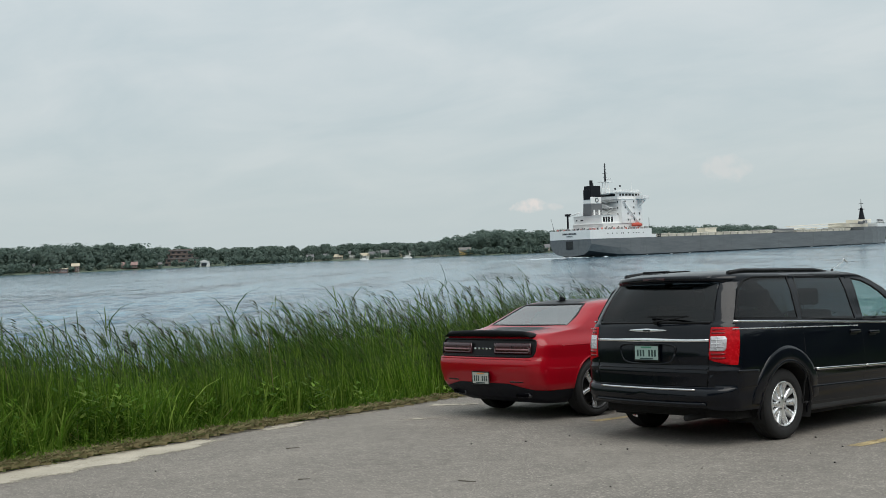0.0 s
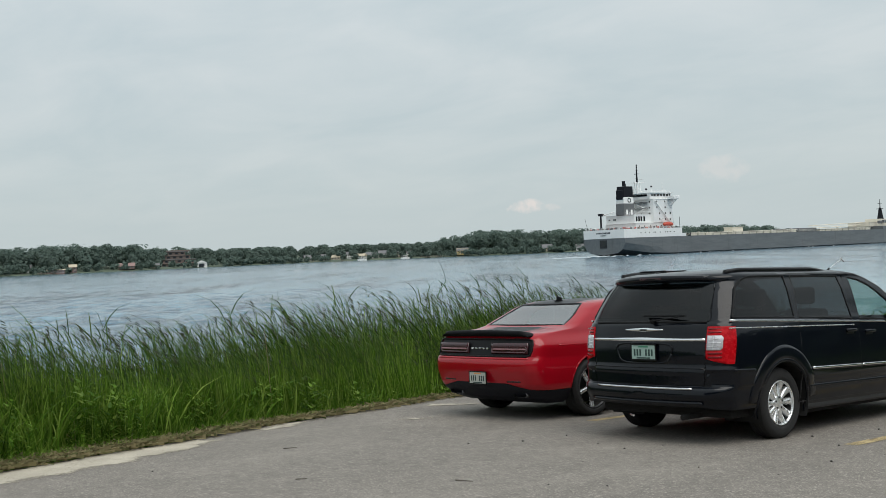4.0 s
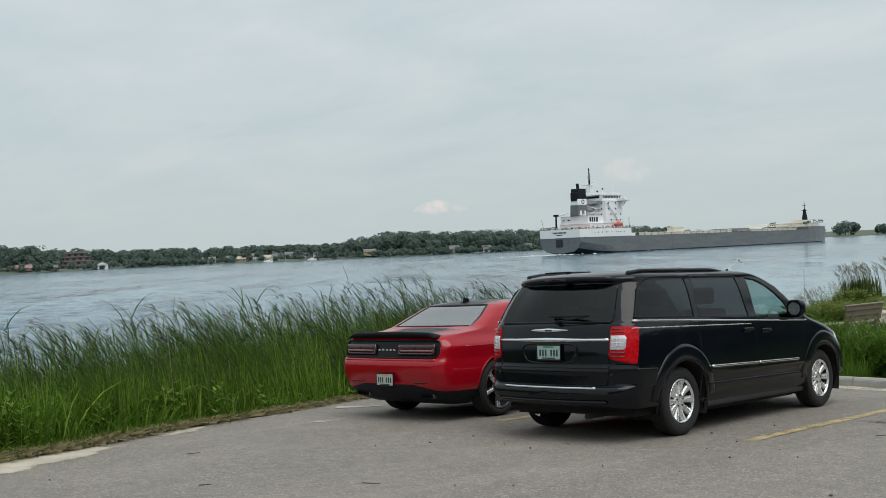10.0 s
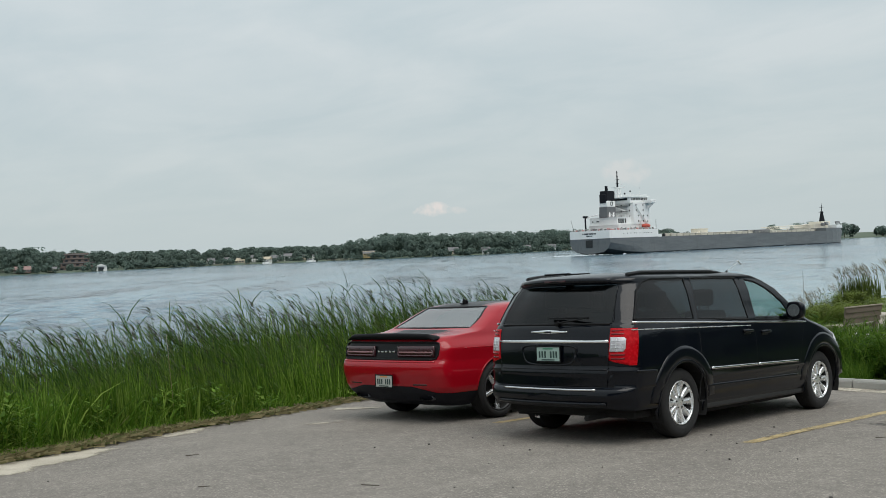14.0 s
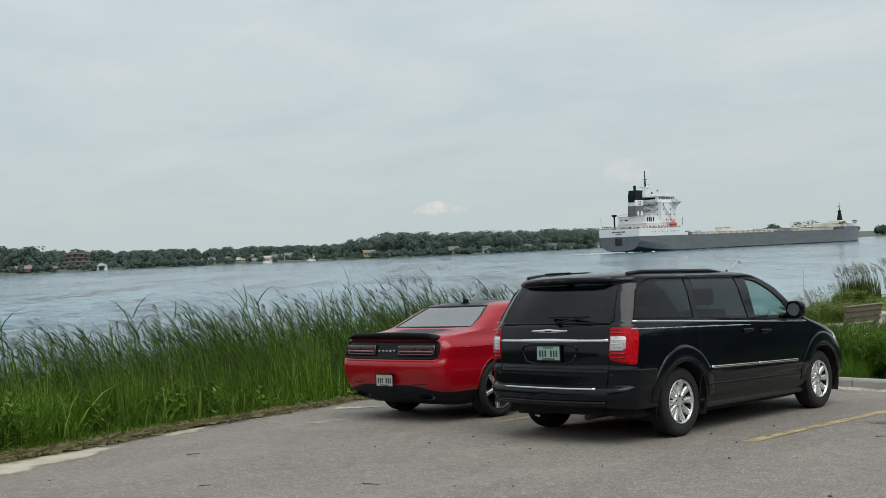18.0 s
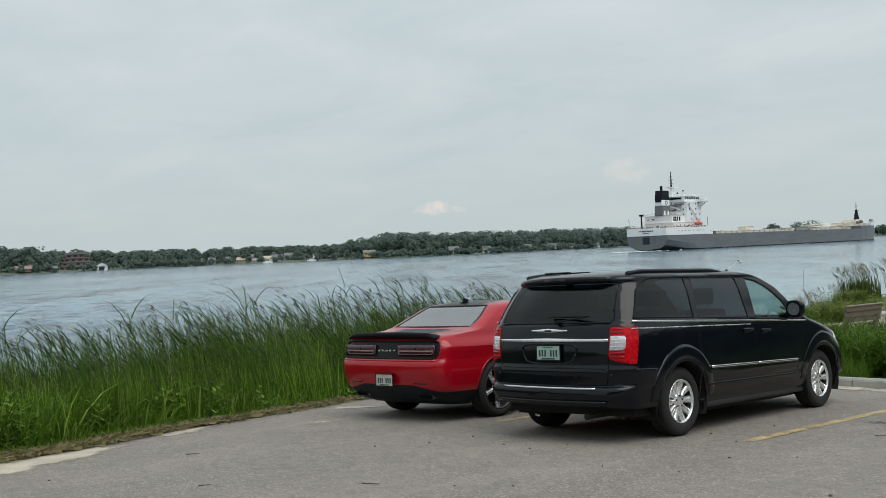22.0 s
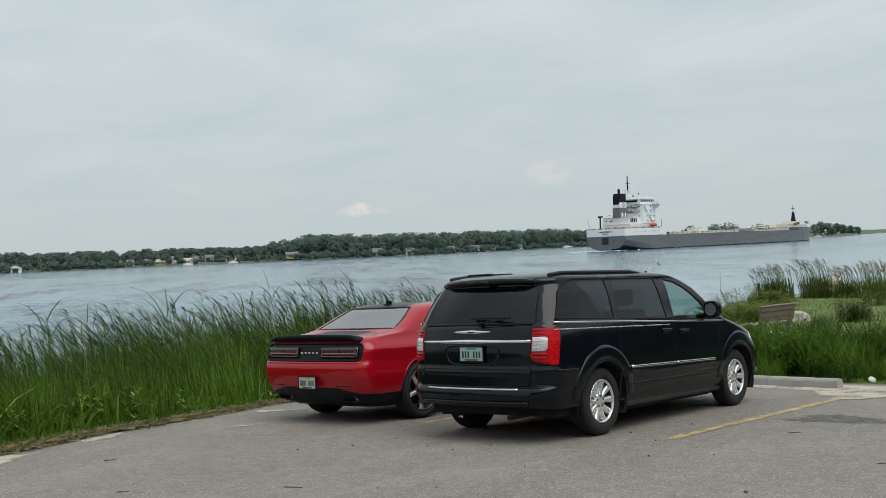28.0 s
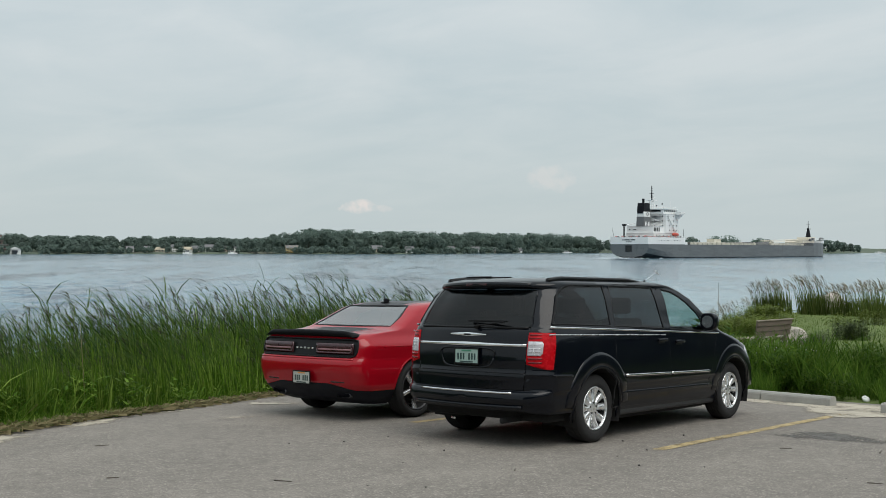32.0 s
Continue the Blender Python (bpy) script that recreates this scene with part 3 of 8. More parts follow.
def seat(parent, x, y, z, wide=0.50):
    s = new("seat")
    s.parent = parent
    s.matrix_local = pose(x, y, z)
    part("cushion", box(wide, 0.50, 0.16, 0, 0.25, 0.0, 0.05, seg=3), M_CLOTH, s, smooth=True)
    part("backrest", box(wide, 0.15, 0.62, 0, -0.05, 0.36, 0.05, seg=3, rot=None), M_CLOTH, s, smooth=True, m=pose(0, 0, 0, 10))
    part("headrest", box(wide * 0.52, 0.10, 0.19, 0, 0.0, 0.0, 0.04, seg=3), M_CLOTH, s, smooth=True, m=pose(0, -0.19, 0.80))
    for sx in (-0.06, 0.06):
        part("headrest_post", rod((sx, -0.16, 0.62), (sx, -0.18, 0.76), 0.007), M_CHROME, s)
    return s


def steering_wheel(parent, x, y, z):
    w = new("steering_wheel")
    w.parent = parent
    w.matrix_local = pose(x, y, z, 65)
    bm = bmesh.new()
    rows = []
    for k in range(28):
        a = 2 * math.pi * k / 28
        rows.append([bm.verts.new(((0.185 + 0.014 * math.cos(b)) * math.cos(a), (0.185 + 0.014 * math.cos(b)) * math.sin(a), 0.014 * math.sin(b))) for b in (0, 1.57, 3.14, 4.71)])
    for k in range(28):
        p, q = rows[k], rows[(k + 1) % 28]
        for i in range(4):
            bm.faces.new((p[i], p[(i + 1) % 4], q[(i + 1) % 4], q[i]))
    part("rim", bm, M_PLASTIC, w, smooth=True)
    hub = box(0.30, 0.05, 0.02, 0, 0, -0.01, 0.008)
    hub = box(0.12, 0.10, 0.04, 0, -0.01, -0.01, 0.015, hub)
    hub = box(0.03, 0.16, 0.02, 0, -0.10, -0.01, 0.006, hub)
    part("hub", hub, M_PLASTIC, w)
    return w

# ---- the black minivan ----
VAN_BUMPERS = [
    # z, half width, rear y, front y, rear and front corner radius, rear and front bow
    (0.24, 0.86, -0.86, 3.86, 0.26, 0.40, 0.12, 0.25),
    (0.31, 0.935, -1.00, 3.97, 0.26, 0.42, 0.13, 0.28),
    (0.37, 0.955, -1.05, 4.01, 0.26, 0.44, 0.14, 0.28),
    (0.43, 0.965, -1.06, 4.03, 0.26, 0.45, 0.14, 0.28),
    (0.455, 0.970, -1.085, 4.03, 0.26, 0.45, 0.14, 0.28),
    (0.53, 0.972, -1.085, 4.03, 0.25, 0.46, 0.14, 0.28),
    (0.56, 0.980, -1.07, 4.03, 0.25, 0.46, 0.14, 0.28),
    (0.575, 0.992, -1.005, 4.02, 0.23, 0.46, 0.12, 0.28),
    (0.70, 0.995, -1.005, 3.99, 0.22, 0.48, 0.12, 0.28),
]
VAN_WAIST = [
    (0.745, 0.995, -1.015, 3.97, 0.22, 0.48, 0.12, 0.28),
    (0.76, 0.995, -0.995, 3.96, 0.22, 0.48, 0.12, 0.28),
    (0.90, 0.988, -1.00, 3.87, 0.22, 0.52, 0.12, 0.30),
    (0.98, 0.980, -0.995, 3.72, 0.22, 0.55, 0.12, 0.30),
    (1.03, 0.975, -0.99, 3.52, 0.22, 0.50, 0.12, 0.28),
    (1.08, 0.968, -0.98, 3.24, 0.22, 0.38, 0.12, 0.24),
    (1.115, 0.960, -0.975, 3.04, 0.22, 0.26, 0.12, 0.18),
    (1.19, 0.940, -0.955, 2.86, 0.22, 0.20, 0.12, 0.15),
    (1.20, 0.935, -0.935, 2.84, 0.22, 0.20, 0.12, 0.15),
]
VAN_CABIN = [
    (1.35, 0.890, -0.885, 2.62, 0.24, 0.17, 0.16, 0.14),
    (1.50, 0.845, -0.815, 2.41, 0.27, 0.16, 0.21, 0.14),
    (1.60, 0.800, -0.755, 2.19, 0.30, 0.17, 0.25, 0.14),
    (1.615, 0.790, -0.790, 2.15, 0.32, 0.18, 0.26, 0.14),
    (1.655, 0.785, -0.775, 2.00, 0.34, 0.20, 0.27, 0.14),
    (1.680, 0.740, -0.70, 1.87, 0.34, 0.22, 0.25, 0.14),
    (1.705, 0.650, -0.55, 1.66, 0.32, 0.26, 0.21, 0.14),
    (1.722, 0.400, -0.25, 1.25, 0.30, 0.30, 0.13, 0.10),
    (1.730, 0.150, 0.10, 0.70, 0.12, 0.12, 0.05, 0.02),
]
VAN_LEVELS = VAN_BUMPERS + VAN_WAIST + VAN_CABIN


def van_pinch(y, z):
    p = 1.0 - 0.045 * max(0.0, (y - 2.6) / 1.4) ** 2
    p -= 0.060 * max(0.0, (-y - 0.1) / 0.9) ** 2
    return p


def van_x(y, z):
    return lerp_list(z, [v[0] for v in VAN_LEVELS], [v[1] for v in VAN_LEVELS]) * van_pinch(y, z)


def side_line(pts, s, n=24, lift=0.0):
    """Points and normals along the van's flank through (y, z)."""
    out = []
    ys, zs = [p[0] for p in pts], [p[1] for p in pts]
    for k in range(n):
        y = ys[0] + (ys[-1] - ys[0]) * k / (n - 1)
        z = lerp_list(y, ys, zs)
        out.append(((s * (van_x(y, z) + lift), y, z), (s, 0, 0.12)))
    return out


def arch_poly(y, r, z0, n=16):
    return [(y + r * math.cos(math.pi * k / n), 0.355 + r * math.sin(math.pi * k / n)) for k in range(n + 1)] + [(y - r, z0), (y + r, z0)]


def build_van():
    van = empty("minivan", on_lot(0, 0), "black minivan with tinted windows parked on the asphalt", "minivan")
    sh = loft(VAN_LEVELS, 0.035, van_pinch)
    # wheel openings
    for s in (1, -1):
        side = lambda c, n, s=s: c.x * s > 0.55 and abs(n.z) < 0.9
        for y in (0.0, 3.078):
            w = arch_poly(y, 0.415, 0.20)
            carve(sh, w, (1, 2), side).free()
    # side panes
    panes = {
        "quarter_window": ([(-0.715, 1.243), (0.300, 1.208), (0.350, 1.643), (-0.27, 1.640), (-0.42, 1.605), (-0.545, 1.530)], M_TINT),
        "sliding_door_window": ([(0.372, 1.206), (1.400, 1.160), (1.385, 1.630), (0.470, 1.640)], M_TINT),
        "front_door_window": ([(1.545, 1.152), (2.340, 1.116), (2.350, 1.235), (2.265, 1.340), (2.11, 1.445), (1.96, 1.525), (1.80, 1.585), (1.590, 1.612)], M_SMOKE),
        "vent_window": ([(2.41, 1.117), (2.60, 1.108), (2.42, 1.225)], M_CLEAR),
    }
    for s in (1, -1):
        side = lambda c, n, s=s: c.x * s > 0.5 and c.z > 1.0
        for name, (poly, mt) in panes.items():
            g = carve(sh, poly, (1, 2), side, push=-0.006)
            pane = part(name, g, mt, van, smooth=True)
            pane.visible_shadow = False
            # rubber frame round the pane
            pts = []
            for k in range(len(poly)):
                (a, b), (c, d) = poly[k], poly[(k + 1) % len(poly)]
                m = max(2, int(math.hypot(c - a, d - b) / 0.06))
                for i in range(m):
                    y, z = a + (c - a) * i / m, b + (d - b) * i / m
                    pts.append(((s * (van_x(y, z) - 0.004), y, z), (s, 0, 0.12)))
            pts.append(pts[0])
            part("window_rubber", strip_on(pts, 0.022, 0.006), M_SATIN, van)
        # doors
        for name, poly in (("sliding_door", [(0.295, 0.345), (1.465, 0.335), (1.472, 1.10), (1.480, 1.648), (0.415, 1.660), (0.335, 1.20)]), ("front_door", [(1.465, 0.335), (2.33, 0.315), (2.46, 0.62), (2.56, 0.90), (2.665, 1.085), (2.66, 1.115), (2.47, 1.27), (2.34, 1.385), (2.17, 1.490), (1.99, 1.575), (1.82, 1.628), (1.66, 1.646), (1.480, 1.648), (1.472, 1.10)])):
            d = carve(sh, poly, (1, 2), lambda c, n, s=s: c.x * s > 0.5 and c.z > 0.3)
            door = part(name, d, M_BLACK_PAINT, van, smooth=True)
            seam = []
            for (a, b), (c, e) in zip(poly, poly[1:] + poly[:1]):
                m = max(2, int(math.hypot(c - a, e - b) / 0.05))
                seam += [((s * (van_x(a + (c - a) * i / m, b + (e - b) * i / m) - 0.001), a + (c - a) * i / m, b + (e - b) * i / m), (s, 0, 0.12)) for i in range(m)]
            part("door_seam", strip_on(seam + seam[:1], 0.009, 0.0015), M_DARK, door)
            hy = 1.29 if name == "sliding_door" else 1.68
            hz = 1.035 if name == "sliding_door" else 1.012
            h = box(0.03, 0.20, 0.034, 0, 0, 0, 0.012, seg=3)
            part("door_handle", h, M_BLACK_PAINT, door, m=pose(s * (van_x(hy, hz) + 0.022), hy, hz), smooth=True)
            part("handle_recess", box(0.012, 0.15, 0.06, 0, 0, 0, 0.005), M_SATIN, door, m=pose(s * (van_x(hy, hz) - 0.001), hy, hz - 0.012))
        # chrome lines, side mouldings, lower crease, sill
        part("belt_chrome", strip_on(side_line([(-0.76, 1.212), (2.70, 1.064 + 0.02)], s, 40), 0.020, 0.007), M_CHROME, van, "bright chrome strip", smooth=True)
        part("shoulder_crease", strip_on(side_line([(-0.80, 1.140), (1.40, 1.092)], s, 30), 0.010, 0.004), M_ALLOY, van)
        for a, b in ((0.49, 1.46), (1.475, 2.40)):
            part("side_moulding", strip_on(side_line([(a, 0.674 - 0.022 * (a - 0.49)), (b, 0.674 - 0.022 * (b - 0.49))], s, 20), 0.042, 0.016), M_BLACK_PAINT, van, smooth=True)
            part("moulding_chrome", strip_on(side_line([(a, 0.680 - 0.022 * (a - 0.49)), (b, 0.680 - 0.022 * (b - 0.49))], s, 20, 0.012), 0.026, 0.008), M_CHROME, van, "bright chrome strip", smooth=True)
        part("lower_crease", strip_on(side_line([(0.43, 0.497), (2.46, 0.472)], s, 30), 0.030, 0.010), M_BLACK_PAINT, van, smooth=True)
        part("sill", strip_on(side_line([(0.42, 0.30), (2.66, 0.285)], s, 30, -0.012), 0.10, 0.022), M_PLASTIC, van, smooth=True)
        # flares round the wheels
        for y in (0.0, 3.078):
            pts = []
            for k in range(25):
                a = math.radians(-16 + 212 * k / 24)
                yy, zz = y + 0.437 * math.cos(a), 0.355 + 0.437 * math.sin(a)
                pts.append(((s * (van_x(yy, max(zz, 0.3)) - 0.004), yy, zz), (s, 0, 0)))
            part("wheel_arch_lip", strip_on(pts, 0.036, 0.012), M_BLACK_PAINT, van, smooth=True)
            wide = []
            for k in range(25):
                a = math.radians(4 + 172 * k / 24)
                yy, zz = y + 0.515 * math.cos(a), 0.355 + 0.515 * math.sin(a)
                wide.append(((s * (van_x(yy, max(zz, 0.3)) - 0.006), yy, zz), (s, 0, 0.1)))
            part("wheel_arch_flare", strip_on(wide, 0.150, 0.014), M_BLACK_PAINT, van, smooth=True)
            # inner wheel well
            bm = bmesh.new()
            rows = [[bm.verts.new((s * x, y + 0.425 * math.cos(a), 0.355 + 0.425 * math.sin(a))) for a in np.linspace(-0.4, math.pi + 0.4, 18)] for x in (0.52, 0.965)]
            for k in range(17):
                bm.faces.new((rows[0][k], rows[0][k + 1], rows[1][k + 1], rows[1][k]))
            bm.faces.new(rows[0])
            part("wheel_well", bm, M_DARK, van)
        part("bumper_crease", strip_on(side_line([(-0.80, 0.735), (-0.50, 0.722)], s, 12, -0.004), 0.026, 0.012), M_BLACK_PAINT, van, smooth=True)
        # door mirror
        mir = new("door_mirror")
        mir.parent = van
        mir.matrix_local = pose(s * 1.065, 2.27, 1.232)
        bm = bmesh.new()
        bmesh.ops.create_uvsphere(bm, u_segments=20, v_segments=12, radius=1)
        for v in bm.verts:
            v.co = Vector((math.copysign(abs(v.co.x) ** 0.7, v.co.x) * 0.105, max(v.co.y, -0.35) * 0.13, math.copysign(abs(v.co.z) ** 0.7, v.co.z) * 0.105))
        part("housing", bm, M_BLACK_PAINT, mir, smooth=True)
        part("mirror_glass", rod((0, -0.0445, 0), (0, -0.052, 0), 1, n=24), M_MIRROR, mir, "mirror glass", m=Matrix.Diagonal((0.074, 1, 0.074, 1)))
        part("mirror_arm", rod((-s * 0.17, 0.04, -0.07), (-s * 0.02, 0.02, -0.05), 0.03, 0.035, 10), M_SATIN, mir, smooth=True)
        # tail lamps round the corner, with the clear reversing lens in them
        lens = carve(sh, [(0.718 * s, 0.845), (0.728 * s, 1.158), (1.2 * s, 1.150), (1.2 * s, 0.790), (0.90 * s, 0.795)], (0, 2), lambda c, n, s=s: c.y < -0.50 and c.x * s > 0.6, push=0.006)
        # the lamp ends along the flank
        geom = lens.verts[:] + lens.edges[:] + lens.faces[:]
        bmesh.ops.bisect_plane(lens, geom=geom, dist=1e-5, plane_co=(0, -0.715, 1.155), plane_no=(0, 1, -0.20))
        rest = [f for f in lens.faces if f.calc_center_median().y > -0.715 + 0.20 * (f.calc_center_median().z - 1.155)]
        back = bmesh.new()
        seen = {}
        for f in rest:
            vs = []
            for v in f.verts:
                if v not in seen:
                    seen[v] = back.verts.new(v.co - v.normal * 0.006)
                vs.append(seen[v])
            back.faces.new(vs)
        part("quarter_panel", back, M_BLACK_PAINT, van, smooth=True)
        bmesh.ops.delete(lens, geom=rest, context="FACES")
        rev = carve(lens, [(0.732 * s, 0.930), (0.738 * s, 1.072), (0.862 * s, 1.072), (0.878 * s, 1.050), (0.878 * s, 0.956), (0.862 * s, 0.930)], (0, 2), lambda c, n: True, push=0.005)
        lamp = part("tail_lamp", thick(lens, 0.03), M_LAMP_RED, van, "red tail lamp lens", smooth=True)
        part("reversing_lens", thick(rev, 0.02), M_LAMP_WHITE, lamp, "clear white lens", smooth=True)
        # moulded ribs on the clear lens and the darker chambers above and below it
        def rear_y(x, z):
            w, yr, rr, bow = (lerp_list(z, [v[0] for v in VAN_LEVELS], [v[c] for v in VAN_LEVELS]) for c in (1, 2, 4, 6))
            x = x / 0.955
            e = min(max(0.0, x - (w - rr)) / rr, 0.98)
            return yr + bow * (min(x, w - rr) / w) ** 2 + rr * (1 - math.sqrt(1 - e * e))
        for z in (0.968, 1.002, 1.036):
            rib = [((s * x, rear_y(x, z) - 0.011, z), (s * 0.5, -1, 0)) for x in np.linspace(0.748, 0.862, 6)]
            part("lens_rib", strip_on(rib, 0.007, 0.004), M_ALLOY, lamp)
        part("lens_rib", strip_on([((s * 0.80, rear_y(0.80, z) - 0.012, z), (s * 0.5, -1, 0)) for z in (0.94, 1.065)], 0.007, 0.004), M_ALLOY, lamp)
        for z in (0.862, 0.900, 1.102, 1.135):
            rib = [((s * x, rear_y(x, z) - 0.006, z), (s * 0.5, -1, 0)) for x in np.linspace(0.745, 0.872, 6)]
            part("lens_chamber", strip_on(rib, 0.018, 0.004), M_LAMP_DEEP, lamp, smooth=True)
    # tailgate with its pane, then the bumper
    rear = lambda c, n: c.y < -0.55 and n.y < -0.2
    g = carve(sh, [(-0.720, 1.215), (0.720, 1.215), (0.680, 1.45), (0.628, 1.592), (-0.628, 1.592), (-0.680, 1.45)], (0, 2), rear, push=-0.004)
    pane = part("rear_window", g, M_TINT, van, "dark tinted rear window", smooth=True)
    pane.visible_shadow = False
    tg = carve(sh, [(-0.690, 0.58), (-0.712, 0.72), (-0.716, 0.84), (-0.728, 1.16), (-0.736, 1.25), (-0.652, 1.60), (0.652, 1.60), (0.736, 1.25), (0.728, 1.16), (0.716, 0.84), (0.712, 0.72), (0.690, 0.58)], (0, 2), rear, gap=0.006)
    gate = part("tailgate", tg, M_BLACK_PAINT, van, smooth=True)
    carve(sh, [(-1.2, 0.1), (1.2, 0.1), (1.2, 0.345), (0.9, 0.345), (0.7, 0.375), (-0.7, 0.375), (-0.9, 0.345), (-1.2, 0.345)], (0, 2), lambda c, n: c.y < -0.44).free()
    bmp = carve(sh, [(-1.2, 0.2), (1.2, 0.2), (1.2, 0.715), (0.86, 0.735), (0.725, 0.70), (0.685, 0.572), (-0.685, 0.572), (-0.725, 0.70), (-0.86, 0.735), (-1.2, 0.715)], (0, 2), lambda c, n: c.y < -0.44, gap=0.003)
    bumper = part("rear_bumper", bmp, M_BLACK_PAINT, van, smooth=True)

    def back_line(x0, x1, z, y, bow, n=24):
        return [((x, y + bow * (x / 0.98) ** 2, z), (0, -1, 0.05)) for x in np.linspace(x0, x1, n)]

    part("bumper_chrome", strip_on(back_line(-0.60, 0.60, 0.556, -1.076, 0.15), lambda f: 0.020, 0.010), M_CHROME, bumper, "bright chrome strip", smooth=True)
    part("bumper_step", strip_on(back_line(-0.70, 0.70, 0.415, -1.062, 0.15), 0.035, 0.018), M_BLACK_PAINT, bumper, smooth=True)
    part("tow_hook", rod((-0.28, -0.90, 0.25), (-0.20, -0.95, 0.25), 0.012), M_ALLOY, bumper)
    part("tailgate_chrome", strip_on(back_line(-0.715, 0.715, 1.030, -0.985, 0.125), lambda f: 0.030 + 0.022 * max(0, 1 - abs(f - 0.5) * 3.2), 0.016), M_CHROME, gate, "bright chrome strip", smooth=True)
    # winged emblem as a plain shape
    wing = strip_on(back_line(-0.240, 0.240, 1.130, -0.975, 0.12), lambda f: 0.010 + 0.030 * (1 - abs(f - 0.5) * 2) ** 0.7, 0.010)
    part("emblem", wing, M_CHROME, gate, "small winged chrome emblem", smooth=True)
    part("emblem_badge", box(0.09, 0.012, 0.018, 0, -0.984, 1.128, 0.004), M_SATIN, gate)
    # plate recess: a shallow rounded frame
    rim = []
    for k in range(49):
        a = 2 * math.pi * k / 48
        x, z = math.copysign(abs(math.cos(a)) ** 0.45, math.cos(a)) * 0.345, 0.895 + math.copysign(abs(math.sin(a)) ** 0.45, math.sin(a)) * 0.100
        rim.append(((x * (1 - 0.10 * (0.895 - z) / 0.1), -0.998 + 0.12 * (x / 0.98) ** 2, z), (0, -1, 0)))
    part("plate_recess", strip_on(rim, 0.018, 0.006), M_BLACK_PAINT, gate, smooth=True)
    number_plate(gate, 0.02, -1.020, 0.906, 0, M_PLATE, M_PLATE_INK, M_PLATE_GREEN)
    part("tailgate_crease", strip_on(back_line(-0.70, 0.70, 0.752, -1.008, 0.12), 0.014, 0.008), M_BLACK_PAINT, gate, smooth=True)
    part("glass_base_trim", strip_on(back_line(-0.705, 0.705, 1.203, -0.940, 0.12), 0.022, 0.010), M_SATIN, gate, smooth=True)
    # roof spoiler with the brake lamp
    sp = [((x, -0.785 + 0.165 * (x / 0.57) ** 2, 1.640 - 0.015 * (x / 0.6) ** 2), (x * 0.4, -1, 0.2)) for x in np.linspace(-0.575, 0.575, 30)]
    part("roof_spoiler", strip_on(sp, 0.065, 0.060), M_BLACK_PAINT, van, smooth=True)
    part("brake_lamp", box(0.28, 0.012, 0.022, 0, -0.838, 1.645, 0.004), M_LAMP_DARK, van, "dark red brake lamp")
    wip = new("rear_wiper")
    wip.parent = van
    part("wiper_arm", rod((0.10, -0.985, 1.215), (0.46, -0.965, 1.262), 0.011, 0.007), M_SATIN, wip)
    part("wiper_blade", box(0.52, 0.014, 0.018, 0.25, -0.955, 1.268, 0.004, rot=None), M_SATIN, wip)
    part("wiper_cap", rod((0.12, -0.99, 1.21), (0.12, -0.955, 1.215), 0.026, n=14), M_SATIN, wip)
    # windscreen, grille end and lamps
    ws = carve(sh, [(-0.84, 1.15), (0.84, 1.15), (0.72, 1.635), (-0.72, 1.635)], (0, 2), lambda c, n: c.y > 1.3 and n.y > 0.25 and abs(c.x) < 0.85, push=-0.004)
    w = part("windscreen", ws, M_CLEAR, van, smooth=True)
    w.visible_shadow = False
    for s in (1, -1):
        hl = carve(sh, [(3.36, 0.80), (3.50, 0.95), (3.70, 0.88), (4.0, 0.78), (4.0, 0.70), (3.6, 0.72)], (1, 2), lambda c, n, s=s: c.x * s > 0.25 and c.y > 3.2, push=0.005)
        part("headlamp", thick(hl, 0.02), M_LAMP_WHITE, van, "clear headlamp lens", smooth=True)
        part("side_marker", box(0.02, 0.10, 0.035, s * 0.955 * van_pinch(3.52, 0.6), 3.555, 0.60, 0.008), M_LAMP_WHITE, van)
    gr = carve(sh, [(-0.5, 0.62), (0.5, 0.62), (0.55, 0.84), (-0.55, 0.84)], (0, 2), lambda c, n: c.y > 3.5, push=0.004)
    part("grille", gr, M_CHROME, van, smooth=True)
    part("body", sh, M_BLACK_PAINT, van, smooth=True)
    # under the body
    part("floor_pan", box(1.66, 4.30, 0.10, 0, 1.45, 0.30, 0.03), M_DARK, van)
    # dark slab added low between the axles to deepen the shade beneath
    part("underbody_tray", box(1.60, 2.20, 0.08, 0, 1.54, 0.225, 0.03), M_DARK, van)
    part("bulkhead", box(1.70, 0.06, 0.75, 0, 2.95, 0.70, 0.02), M_DARK, van)
    part("rear_axle_beam", rod((-0.80, 0, 0.30), (0.80, 0, 0.30), 0.045, n=10), M_DARK, van)
    part("exhaust_pipe", rod((0.45, -0.98, 0.27), (0.45, 0.6, 0.28), 0.03, n=12), M_DARK, van, smooth=True)
    # rails and aerial on the roof
    for s in (1, -1):
        rail = new("roof_rail")
        rail.parent = van
        pts = [((s * 0.665, y, 1.678 + 0.024 * min(1, (y + 0.50) / 0.22, (1.30 - y) / 0.25) + 0.004), (s * 0.3, 0, 1)) for y in np.linspace(-0.49, 1.29, 24)]
        part("rail_bar", strip_on(pts, 0.050, 0.026), M_SATIN, rail, smooth=True)
        for y in (-0.42, 0.40, 1.20):
            part("rail_foot", box(0.05, 0.13, 0.05, s * 0.665, y, 1.685, 0.015), M_SATIN, rail)
    for y in (-0.30, 0.05):
        part("cross_bar", box(0.34, 0.05, 0.020, -0.40, y, 1.733, 0.008), M_SATIN, van)
    aer = new("aerial")
    aer.parent = van
